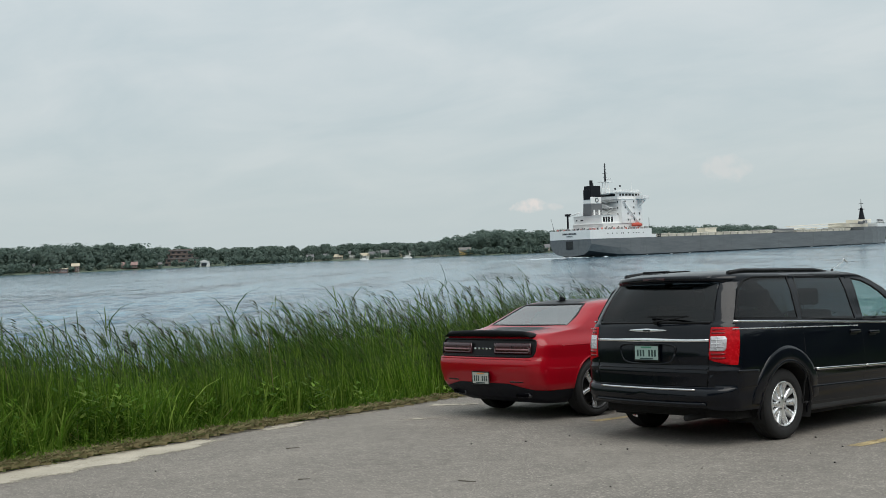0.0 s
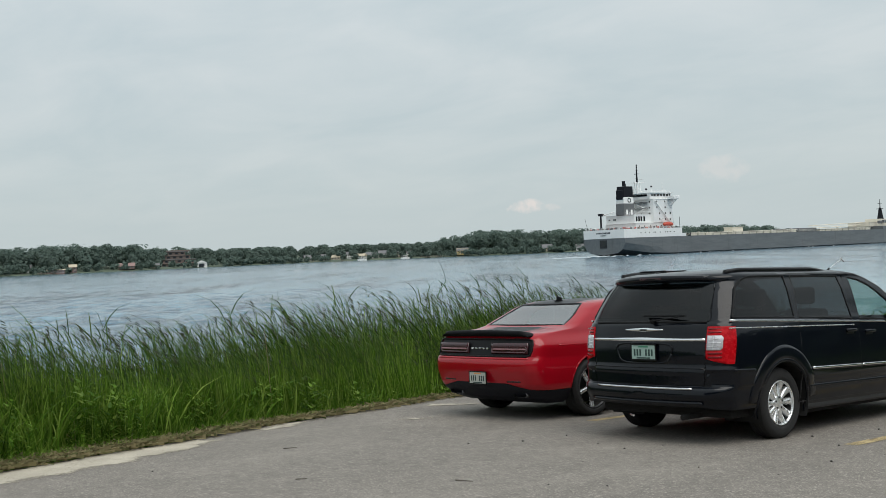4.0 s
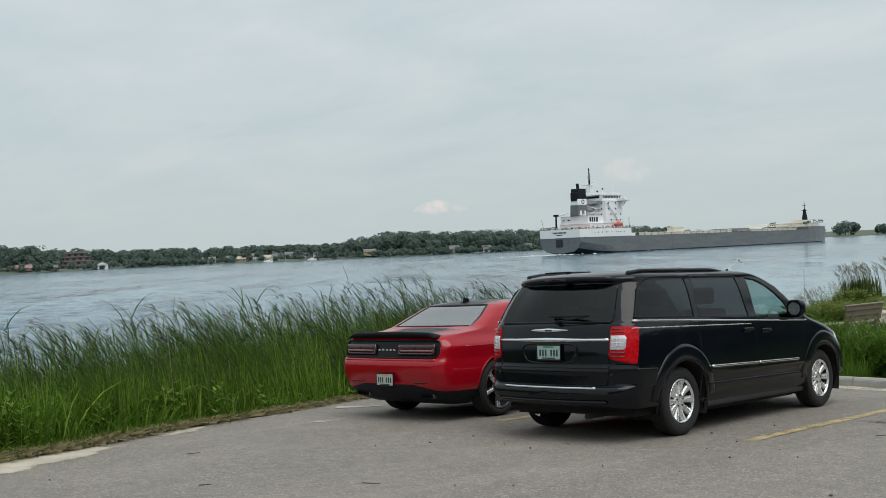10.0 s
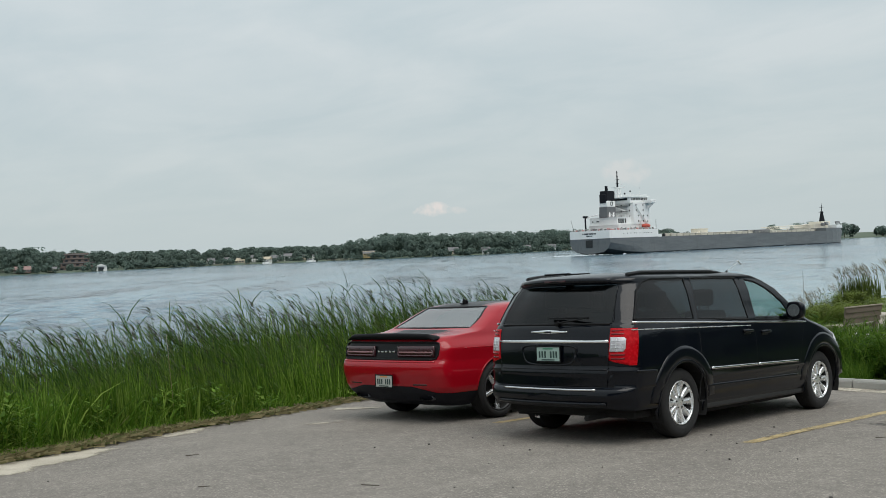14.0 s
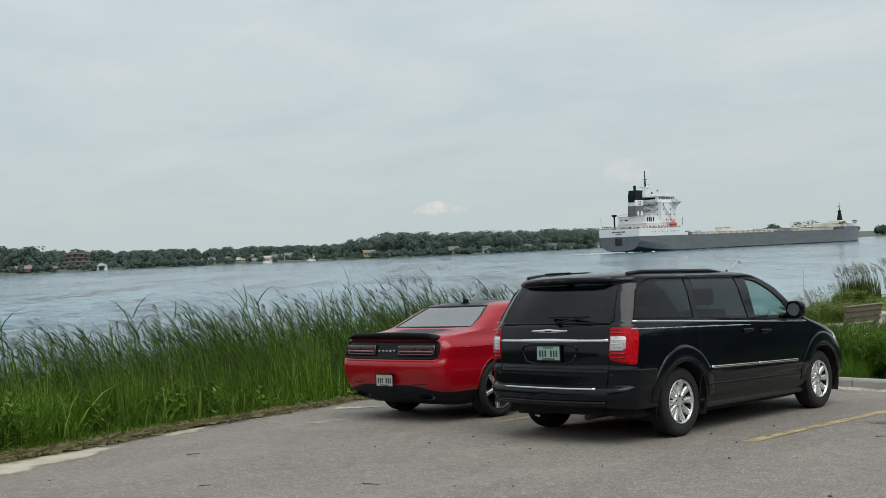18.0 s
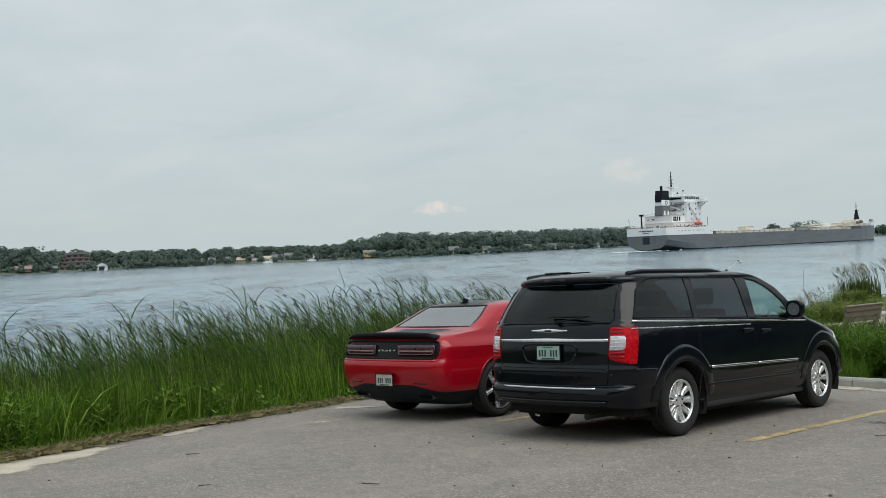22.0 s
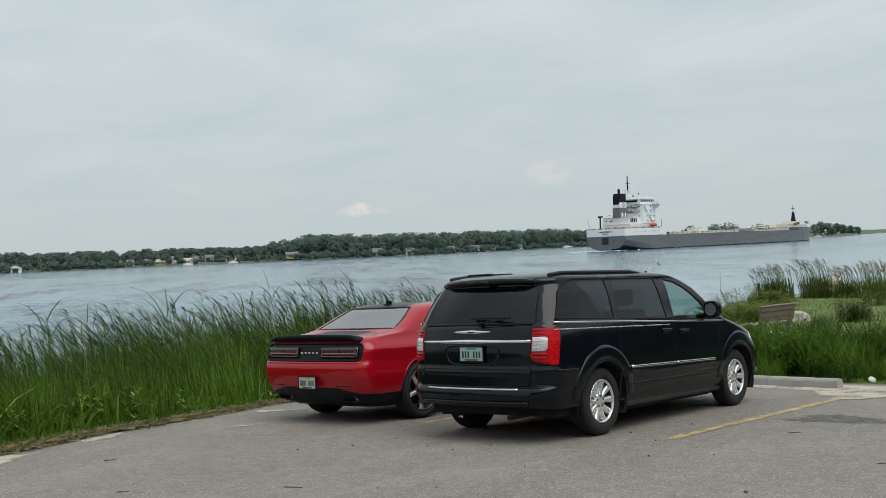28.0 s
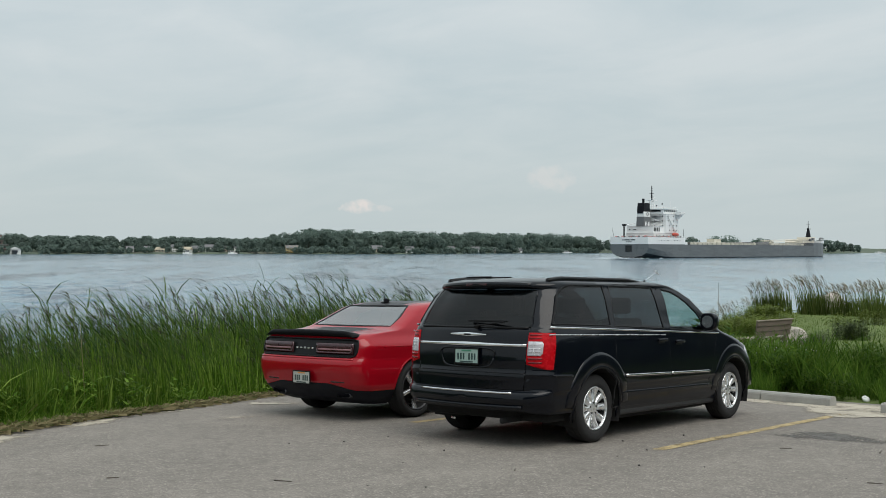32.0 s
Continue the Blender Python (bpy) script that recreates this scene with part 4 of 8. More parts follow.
    part("aerial_base", rod((0.62, 1.50, 1.685), (0.62, 1.53, 1.715), 0.018, 0.012, 10), M_SATIN, aer)
    part("aerial_mast", rod((0.62, 1.53, 1.712), (0.62, 1.80, 1.822), 0.0042, 0.003, 6), M_ALLOY, aer)
    part("aerial_tip", rod((0.62, 1.78, 1.835), (0.62, 1.86, 1.792), 0.009, 0.006, 8), M_ALLOY, aer)
    # inside
    for x in (-0.42, 0.42):
        seat(van, x, 1.50, 0.62)
        seat(van, x, 0.55, 0.62)
    seat(van, 0.0, -0.42, 0.66, 1.2)
    part("dashboard", box(1.60, 0.45, 0.30, 0, 2.62, 0.95, 0.08, seg=3), M_PLASTIC, van, smooth=True)
    steering_wheel(van, -0.42, 2.20, 1.06)
    part("rear_view_mirror", box(0.22, 0.03, 0.07, 0.0, 1.98, 1.46, 0.015), M_SATIN, van)
    return van


van = build_van()

# ---- the red coupe ----
CAR_BODY = [
    # z, half width, rear y, front y, rear and front corner radius, rear and front bow
    (0.20, 0.80, -0.70, 3.70, 0.22, 0.30, 0.06, 0.12),
    (0.27, 0.88, -0.90, 3.84, 0.22, 0.34, 0.07, 0.14),
    (0.38, 0.940, -1.01, 3.90, 0.22, 0.36, 0.07, 0.15),
    (0.45, 0.955, -1.055, 3.92, 0.22, 0.36, 0.07, 0.15),
    (0.60, 0.968, -1.100, 3.94, 0.22, 0.36, 0.07, 0.15),
    (0.69, 0.962, -1.110, 3.94, 0.22, 0.36, 0.07, 0.15),
    (0.745, 0.956, -1.095, 3.93, 0.21, 0.36, 0.07, 0.15),
    (0.768, 0.956, -1.060, 3.92, 0.20, 0.36, 0.07, 0.15),
    (0.90, 0.968, -1.035, 3.88, 0.20, 0.36, 0.07, 0.15),
    (0.925, 0.964, -1.030, 3.87, 0.20, 0.36, 0.07, 0.15),
    (0.98, 0.925, -1.020, 3.86, 0.20, 0.36, 0.07, 0.15),
    (1.015, 0.895, -1.005, 3.70, 0.20, 0.34, 0.07, 0.14),
]
CAR_ROOF = [
    (1.045, 0.880, -0.965, 3.30, 0.20, 0.30, 0.07, 0.12),
    (1.070, 0.872, -0.75, 2.75, 0.18, 0.26, 0.08, 0.10),
    (1.095, 0.866, -0.46, 2.35, 0.17, 0.24, 0.07, 0.10),
    (1.130, 0.850, -0.30, 2.18, 0.16, 0.22, 0.05, 0.12),
    (1.25, 0.790, -0.06, 1.85, 0.16, 0.20, 0.06, 0.14),
    (1.36, 0.715, 0.14, 1.58, 0.17, 0.20, 0.06, 0.14),
    (1.405, 0.670, 0.24, 1.44, 0.20, 0.22, 0.06, 0.12),
    (1.435, 0.600, 0.40, 1.28, 0.22, 0.24, 0.07, 0.10),
    (1.455, 0.470, 0.62, 1.10, 0.18, 0.18, 0.06, 0.06),
    (1.463, 0.250, 0.80, 0.98, 0.06, 0.06, 0.02, 0.02),
]
CAR_LEVELS = CAR_BODY + CAR_ROOF


def car_pinch(y, z):
    p = 1.0 - 0.06 * max(0.0, (y - 2.4) / 1.5) ** 2
    p -= 0.020 * max(0.0, 1 - abs(y - 1.45) / 0.8) if z < 1.0 else 0.0
    return p


def car_x(y, z):
    return lerp_list(z, [v[0] for v in CAR_LEVELS], [v[1] for v in CAR_LEVELS]) * car_pinch(y, z)


M_TIP = plain("dull_exhaust_metal", (0.14, 0.14, 0.15), 0.35, 0.6)


def build_coupe():
    car = empty("coupe", on_lot(-3.01, 0.50), "red two-door muscle coupe with black spoiler and stripes", "car")
    sh = loft(CAR_LEVELS, 0.03, car_pinch)
    for s in (1, -1):
        side = lambda c, n, s=s: c.x * s > 0.5
        for y in (0.0, 2.946):
            p = [(y + 0.395 * math.cos(math.pi * k / 16), 0.362 + 0.395 * math.sin(math.pi * k / 16)) for k in range(17)] + [(y - 0.395, 0.15), (y + 0.395, 0.15)]
            carve(sh, p, (1, 2), side).free()
            bm = bmesh.new()
            rows = [[bm.verts.new((s * x, y + 0.40 * math.cos(a), 0.362 + 0.40 * math.sin(a))) for a in np.linspace(-0.4, math.pi + 0.4, 18)] for x in (0.50, 0.93)]
            for k in range(17):
                bm.faces.new((rows[0][k], rows[0][k + 1], rows[1][k + 1], rows[1][k]))
            bm.faces.new(rows[0])
            part("wheel_well", bm, M_DARK, car)
            lip = [((s * (car_x(y + 0.402 * math.cos(a), max(0.25, 0.362 + 0.402 * math.sin(a))) - 0.006), y + 0.402 * math.cos(a), 0.362 + 0.402 * math.sin(a)), (s, 0, 0)) for a in np.linspace(-0.2, math.pi + 0.2, 26)]
            part("wheel_arch_lip", strip_on(lip, 0.022, 0.010), M_RED_PAINT, car, smooth=True)
        # side glass and door
        g = carve(sh, [(0.62, 1.130), (2.02, 1.110), (1.70, 1.30), (1.48, 1.375), (0.95, 1.385), (0.70, 1.28)], (1, 2), lambda c, n, s=s: c.x * s > 0.45 and c.z > 1.05, push=-0.005)
        gl = part("side_window", g, M_TINT, car, smooth=True)
        gl.visible_shadow = False
        d = carve(sh, [(0.62, 0.36), (0.55, 0.60), (0.60, 1.085), (2.08, 1.075), (2.12, 0.60), (2.05, 0.36)], (1, 2), lambda c, n, s=s: c.x * s > 0.6 and c.z < 1.12, gap=0.005)
        door = part("door", d, M_RED_PAINT, car, smooth=True)
        part("door_handle", box(0.03, 0.20, 0.03, s * (car_x(0.80, 0.92) + 0.012), 0.80, 0.92, 0.01), M_RED_PAINT, door)
        mir = new("door_mirror")
        mir.parent = car
        mir.matrix_local = pose(s * 1.00, 1.85, 1.10)
        part("housing", box(0.20, 0.12, 0.14, 0, 0, 0, 0.045, seg=3), M_RED_PAINT, mir, smooth=True)
        part("mirror_glass", box(0.16, 0.006, 0.10, 0, -0.062, 0, 0.002), M_MIRROR, mir)
        # haunch crease along the flank
        cr = [((s * (car_x(y, 0.908) - 0.004), y, 0.908), (s, 0, 0.3)) for y in np.linspace(-0.62, 2.9, 36)]
        part("flank_crease", strip_on(cr, 0.020, 0.006), M_RED_PAINT, car, smooth=True)
    rear = lambda c, n: c.y < -0.55 and n.y < -0.15
    # lamp panel across the tail
    tp = [(-0.845, 0.800), (-0.79, 0.780), (0.79, 0.780), (0.845, 0.800), (0.865, 0.85), (0.868, 0.93), (0.845, 0.980), (0.79, 0.995), (-0.79, 0.995), (-0.845, 0.980), (-0.868, 0.93), (-0.865, 0.85)]
    panel = carve(sh, tp, (0, 2), lambda c, n: c.y < -0.45, push=-0.016)
    pan = part("lamp_panel", panel, M_SATIN, car, "glossy black lamp panel", smooth=True)

    def tail_y(x, z):
        w = lerp_list(z, [v[0] for v in CAR_LEVELS], [v[1] for v in CAR_LEVELS])
        yr = lerp_list(z, [v[0] for v in CAR_LEVELS], [v[2] for v in CAR_LEVELS])
        rr = lerp_list(z, [v[0] for v in CAR_LEVELS], [v[5 - 1] for v in CAR_LEVELS])
        b = 0.07 * (min(abs(x), w - rr) / w) ** 2
        e = max(0.0, abs(x) - (w - rr)) / rr
        return yr + b + rr * (1 - math.sqrt(max(0.0, 1 - min(e, 1) ** 2)))

    ring = []
    for k in range(len(tp)):
        (a, b), (c, d) = tp[k], tp[(k + 1) % len(tp)]
        m = max(1, int(math.hypot(c - a, d - b) / 0.06))
        for i in range(m):
            x, z = a + (c - a) * i / m, b + (d - b) * i / m
            ring.append(((x, tail_y(x, z) - 0.001, z), (x * 0.5, -1, 0)))
    ring.append(ring[0])
    part("lamp_panel_surround", strip_on(ring, 0.018, 0.008), M_SATIN, pan, smooth=True)
    for s in (1, -1):
        lamp = new("tail_lamp")
        lamp.parent = car
        lamp["label"] = "smoked red tail lamp with a pale light bar"
        ln = [((s * x, tail_y(x, 0.885) - 0.004, 0.880), (s * x * 0.35, -1, 0)) for x in np.linspace(0.215, 0.815, 16)]
        part("lens", strip_on(ln, 0.135, 0.010), M_LAMP_DARK, lamp, smooth=True)
        loop = [((s * x, tail_y(x, z) - 0.012, z), (s * x * 0.35, -1, 0)) for x, z in [(0.24, 0.835), (0.52, 0.835), (0.77, 0.835), (0.800, 0.860), (0.800, 0.885), (0.77, 0.905), (0.52, 0.905), (0.24, 0.905), (0.228, 0.870), (0.24, 0.835)]]
        part("light_bar", strip_on(loop, 0.012, 0.006), M_LIGHT_BAR, lamp, "pale light bar")
        part("light_line", strip_on([((s * x, tail_y(x, 0.87) - 0.012, 0.872), (s * x * 0.35, -1, 0)) for x in np.linspace(0.25, 0.79, 12)], 0.018, 0.006), M_LIGHT_LINE, lamp, "pale lit line")
        for x in (0.52,):
            part("lens_divider", box(0.008, 0.012, 0.09, s * x, tail_y(x, 0.885) - 0.013, 0.872, 0.002), M_SATIN, lamp)
        ref = [((s * x, tail_y(x, 0.465) - 0.002, 0.478 + 0.01 * (x - 0.45)), (s * x * 0.3, -1, 0)) for x in np.linspace(0.48, 0.70, 8)]
        part("reflector", strip_on(ref, 0.020, 0.006), M_LAMP_DARK, car, "dark red reflector")
        # exhaust tips
        ex = new("exhaust_tip")
        ex.parent = car
        bm = bmesh.new()
        loop_pts = [(-0.13, -0.028), (0.09, -0.028), (0.125, 0.0), (0.10, 0.030), (-0.12, 0.030)]
        rows = [[bm.verts.new((s * (0.60 + x * k), -0.915 + dy, 0.312 + z * k)) for x, z in loop_pts] for dy, k in ((0.16, 1.0), (-0.02, 1.0), (-0.03, 0.93), (0.10, 0.80))]
        for p, q in zip(rows[:2], rows[1:3]):
            for i in range(5):
                bm.faces.new((p[i], p[(i + 1) % 5], q[(i + 1) % 5], q[i]))
        bore = bmesh.new()
        deep = [[bore.verts.new(v.co) for v in r] for r in rows[2:]]
        for i in range(5):
            bore.faces.new((deep[0][i], deep[0][(i + 1) % 5], deep[1][(i + 1) % 5], deep[1][i]))
        bore.faces.new(deep[1])
        for v in rows[3]:
            bm.verts.remove(v)
        part("tip", bm, M_TIP, ex, "dark grey metal tip")
        part("bore", bore, M_DARK, ex)
    # five plain dashes stand for the lettering between the lamps
    for k in range(5):
        part("emblem_bar", box(0.040, 0.006, 0.020, -0.138 + 0.069 * k, tail_y(0, 0.885) - 0.003, 0.878, 0.003), M_ALLOY, pan)
    # lower bumper in dark grey
    low = carve(sh, [(-1.1, 0.15), (1.1, 0.15), (1.1, 0.36), (0.80, 0.385), (0.45, 0.455), (-0.45, 0.455), (-0.80, 0.385), (-1.1, 0.36)], (0, 2), lambda c, n: c.y < -0.30, push=0.004)
    part("diffuser", low, M_GREY_PLASTIC, car, "dark grey bumper valance", smooth=True)
    part("bumper_ledge", strip_on([((x, tail_y(x, 0.757) - 0.004, 0.757), (x * 0.3, -1, 0.6)) for x in np.linspace(-0.84, 0.84, 34)], 0.030, 0.012), M_RED_PAINT, car, smooth=True)
    number_plate(car, 0.03, -1.122, 0.515, 0, M_PLATE_PALE, M_PLATE_INK, M_ORANGE)
    # spoiler
    sp = bmesh.new()
    rows = []
    for x in np.linspace(-0.81, 0.81, 36):
        up = 0.034 + 0.014 * math.cos(x * 1.8) - (0.04 * max(0, (abs(x) - 0.70) / 0.11))
        y = -0.985 + 0.06 * (x / 0.9) ** 2
        rows.append([sp.verts.new(p) for p in ((x, y - 0.055, 1.020 + up * 0.35), (x, y - 0.06, 1.022 + up * 1.3), (x, y - 0.03, 1.038 + up * 1.45), (x, y + 0.10, 1.045 + up * 0.8), (x, y + 0.16, 1.040), (x, y + 0.05, 1.015))])
    for p, q in zip(rows, rows[1:]):
        for i in range(6):
            sp.faces.new((p[i], p[(i + 1) % 6], q[(i + 1) % 6], q[i]))
    sp.faces.new(rows[0])
    sp.faces.new(rows[-1][::-1])
    bmesh.ops.recalc_face_normals(sp, faces=sp.faces)
    part("rear_spoiler", sp, M_SPOILER, car, "satin black rear spoiler", smooth=True)
    # rear pane, windscreen
    for name, poly, test in (
        ("rear_window", [(-0.71, 1.138), (0.71, 1.138), (0.64, 1.27), (0.54, 1.395), (-0.54, 1.395), (-0.64, 1.27)], lambda c, n: c.y < 0.6 and n.y < -0.2 and c.z > 1.08),
        ("windscreen", [(-0.70, 1.13), (0.70, 1.13), (0.54, 1.395), (-0.54, 1.395)], lambda c, n: c.y > 1.2 and n.y > 0.2 and c.z > 1.08),
    ):
        g = carve(sh, poly, (0, 2), test, push=-0.004)
        pane = part(name, g, M_REAR_GLASS if name == "rear_window" else M_CLEAR, car, smooth=True)
        pane.visible_shadow = False
        if name == "rear_window":
            edge = []
            for k in range(len(poly)):
                (a, b), (c, d) = poly[k], poly[(k + 1) % len(poly)]
                m = max(2, int(math.hypot(c - a, d - b) / 0.05))
                for i in range(m):
                    x, z = a + (c - a) * i / m, b + (d - b) * i / m
                    edge.append(((x, tail_y(x, z), z), (x * 0.2, -0.8, 0.6)))
            edge.append(edge[0])
            part("window_rubber", strip_on(edge, 0.030, 0.006), M_SATIN, car, smooth=True)
    # black stripes on the roof and the boot lid
    for y0, y1 in ((0.20, 1.60), (-0.86, -0.34), (2.30, 3.85)):
        st = carve(sh, [(-0.43, y0), (0.43, y0), (0.43, y1), (-0.43, y1)], (0, 1), lambda c, n: n.z > 0.35 and c.z > 1.0)
        part("body_stripe", st, M_SATIN, car, "satin black stripe", smooth=True)
        for s in (1, -1):
            for x in (0.46, 0.50):
                ed = carve(sh, [(s * x, y0), (s * (x + 0.018), y0), (s * (x + 0.018), y1), (s * x, y1)], (0, 1), lambda c, n: n.z > 0.35 and c.z > 1.0)
                part("pin_stripe", ed, M_SATIN, car, smooth=True)
    fin = prism([(-0.03, -0.10), (0.03, -0.10), (0.02, 0.06), (0, 0.10), (-0.02, 0.06)], 0, 0.012)
    fin = box(0.018, 0.10, 0.06, 0, -0.02, 0.03, 0.006, fin, rot=(-14, 0, 0))
    fin = rod((0, -0.03, 0.04), (0, -0.10, 0.15), 0.006, 0.003, 6, fin)
    part("aerial_fin", fin, M_SATIN, car, m=pose(-0.03, 0.47, 1.436))
    part("body", sh, M_RED_PAINT, car, smooth=True)
    part("floor_pan", box(1.60, 4.2, 0.10, 0, 1.45, 0.27, 0.03), M_DARK, car)
    # added slab that darkens the ground under the coupe
    part("underbody_tray", box(1.50, 2.10, 0.08, 0, 1.47, 0.20, 0.03), M_DARK, car)
    for x in (-0.38, 0.38):
        seat(car, x, 1.05, 0.42)
    part("rear_bench", box(1.1, 0.6, 0.30, 0, 0.50, 0.60, 0.06), M_CLOTH, car)
    part("parcel_shelf", box(1.25, 0.45, 0.04, 0, 0.05, 1.03, 0.01), M_PLASTIC, car)
    part("dashboard", box(1.45, 0.40, 0.25, 0, 2.0, 0.92, 0.08), M_PLASTIC, car)
    for y in (0.0, 2.946):
        for s in (1, -1):
            wheel("wheel", car, s * 0.840, y, 0.362, s, 5, (M_ALLOY_GREY, M_ALLOY), 0.262, 0.25, "black and silver five-spoke wheel")
    return car


M_LIGHT_LINE = plain("pale_lit_line", (0.30, 0.17, 0.18), 0.3, grain=0.2, scale=30)
M_LIGHT_BAR = plain("pale_light_bar", (0.11, 0.07, 0.08), 0.4, grain=0.15, scale=30)
M_REAR_GLASS = glass_mat("rear_glass", (0.50, 0.60, 0.60), 0.40)
coupe = build_coupe()
for _y in (0.0, 3.078):
    for _s in (1, -1):
        wheel("wheel", van, _s * 0.825, _y, 0.355, _s, 10, (M_ALLOY, M_ALLOY), 0.222, 0.225, "silver ten-spoke alloy wheel")

# ---- the bulk carrier under way on the river ----
SHIP_TURN, SHIP_SPEED = -2.155, 5.0565
SHIP_AT = (-282.68, 295.25)


def hull_mat():
    t = Mat("grey_hull_paint", rough=0.5)
    v = t.coords((1, 0.12, 1), world=False)
    v2 = t.coords((1, 1, 0.15), world=False)
    a, b = t.noise(0.9, 6, 0.65, v), t.noise(0.35, 6, 0.7, v2)
    c = t.ramp(a, (0.3, (0.105, 0.117, 0.125)), (0.7, (0.160, 0.172, 0.178)))
    c = t.mix(t.ramp(b, (0.56, 0.0), (0.75, 0.55)), c, (0.075, 0.072, 0.068))
    t.color(c)
    return t.m


M_HULL = hull_mat()
M_HULL_LOW = plain("dark_hull_bottom", (0.030, 0.034, 0.038), 0.5, grain=0.3, scale=0.3)
M_SHIP_WHITE = plain("white_ship_paint", (0.82, 0.82, 0.81), 0.45, grain=0.07, scale=0.25)
M_SHIP_CREAM = plain("cream_deck_paint", (0.66, 0.62, 0.53), 0.6, grain=0.15, scale=0.3)
M_SHIP_BLACK = plain("black_ship_paint", (0.010, 0.011, 0.015), 0.5, grain=0.2, scale=0.3, Specular_IOR_Level=0.15)
M_SHIP_GREY = plain("grey_casing_paint", (0.13, 0.135, 0.14), 0.5, grain=0.12, scale=0.3)
M_SHIP_GLASS = plain("dark_ship_window", (0.012, 0.015, 0.018), 0.1)
M_SHIP_RED = plain("orange_red_boat", (0.50, 0.07, 0.04), 0.4, grain=0.1, scale=0.5)
M_DECK = plain("brown_deck_paint", (0.12, 0.07, 0.055), 0.7, grain=0.2, scale=0.3)
M_SHIP_INK = plain("dark_lettering", (0.03, 0.035, 0.045), 0.5)


def half_beam(s):
    return 11.6 * (1 - max(0.0, (s - 178) / 48.0) ** 2.2) if s > 178 else 11.6 - 0.25 * max(0, (6 - s) / 6)


def build_ship():
    ship = empty("bulk_carrier", pose(*SHIP_AT, WATER, 0, 0, SHIP_TURN), "long grey and white bulk carrier under way on the river", "ship")
    ss = [0, 2, 5, 9, 14, 19, 25, 34, 50, 90, 130, 165, 178, 188, 197, 205, 211, 216, 220, 223, 225]
    bm, low = bmesh.new(), bmesh.new()
    rows, rows2 = [], []
    for s in ss:
        b = max(half_beam(s), 0.15)
        chine = lerp_list(s, [0, 5, 14, 25, 225], [2.6, 1.9, 0.9, 0.4, 0.4])
        keel = lerp_list(s, [0, 6, 20, 225], [0.35, -1.0, -4, -4])
        rake = 1.5 * max(0, (s - 200) / 25.0) ** 2
        k = 0.88 + 0.12 * min(1, s / 25.0)
        rows.append([bm.verts.new(p) for p in ((-b * k, s, chine), (-b, s + 0.0, chine + 2.6), (-b, s + rake, 7.0), (b, s + rake, 7.0), (b, s, chine + 2.6), (b * k, s, chine))])
        rows2.append([low.verts.new(p) for p in ((-b * k, s, chine), (-b * 0.75 * k, s, (chine + keel) / 2 - 0.3), (0, s, keel), (b * 0.75 * k, s, (chine + keel) / 2 - 0.3), (b * k, s, chine))])
    for a, c in zip(rows, rows[1:]):
        for i in range(5):
            bm.faces.new((a[i], a[i + 1], c[i + 1], c[i]))
    for a, c in zip(rows2, rows2[1:]):
        for i in range(4):
            low.faces.new((a[i], a[i + 1], c[i + 1], c[i]))
    v0 = [bm.verts.new(v.co) for v in rows2[0][1:4]]
    bm.faces.new(rows[0] + v0[::-1])
    bmesh.ops.recalc_face_normals(bm, faces=bm.faces)
    bmesh.ops.recalc_face_normals(low, faces=low.faces)
    hull = part("hull", bm, M_HULL, ship, "grey hull with worn paint")
    part("hull_bottom", low, M_HULL_LOW, ship, "dark lower hull")
    # square opening in the transom
    part("transom_port", box(3.4, 0.3, 2.9, -0.3, -0.12, 4.8, 0.1), M_SHIP_GLASS, hull)
    part("hawse_frame", box(3.9, 0.2, 3.4, -0.3, -0.06, 4.8, 0.1), M_HULL_LOW, hull)
    # white bulwark round the stern
    outer = [(-11.62, 34), (-11.62, 1.0), (-11.1, -0.15), (11.1, -0.15), (11.62, 1.0), (11.62, 34)]
    bw = bmesh.new()
    lo = [bw.verts.new((x, y, 7.0)) for x, y in outer]
    hi = [bw.verts.new((x * 1.005, y, 10.5)) for x, y in outer]
    hi2 = [bw.verts.new((x * 0.975, y + (0.25 if y < 2 else 0), 10.5)) for x, y in outer]
    lo2 = [bw.verts.new((x * 0.975, y + (0.25 if y < 2 else 0), 9.4)) for x, y in outer]
    for p, q in ((lo, hi), (hi, hi2), (hi2, lo2)):
        for i in range(5):
            bw.faces.new((p[i], p[i + 1], q[i + 1], q[i]))
    bw.faces.new((lo[5], hi[5], hi2[5], lo2[5]))
    bw.faces.new((lo[0], lo2[0], hi2[0], hi[0]))
    bmesh.ops.recalc_face_normals(bw, faces=bw.faces)
    bul = part("stern_bulwark", bw, M_SHIP_WHITE, ship, "white stern bulwark")
    for s in (9, 11.5, 14, 16.7, 17.7, 20.4, 23.5, 25.0, 26.5, 29.0):
        for x in (11.66, -11.66):
            part("porthole", rod((x - 0.05, s, 8.9), (x + 0.05, s, 8.9), 0.24, n=10), M_SHIP_GLASS, bul)
    for k in range(11):
        part("name_bar", box(0.45, 0.12, 0.62, -3.55 + 0.70 * k, -0.20, 9.2), M_SHIP_INK, bul)
    for k in range(7):
        part("port_bar", box(0.30, 0.12, 0.35, -1.5 + 0.48 * k, -0.20, 8.2), M_SHIP_INK, bul)
    part("aft_deck", box(22.4, 33.6, 0.3, 0, 17, 9.35), M_DECK, ship)
    part("main_deck", box(22.6, 150, 0.25, 0, 109, 6.85), M_DECK, ship)
    for x in (-11.55, 11.55):
        part("bulwark_step", prism([(x - 0.08, 34), (x + 0.08, 34), (x + 0.08, 36.5), (x - 0.08, 36.5)], 6.9, 8.2), M_SHIP_WHITE, ship)

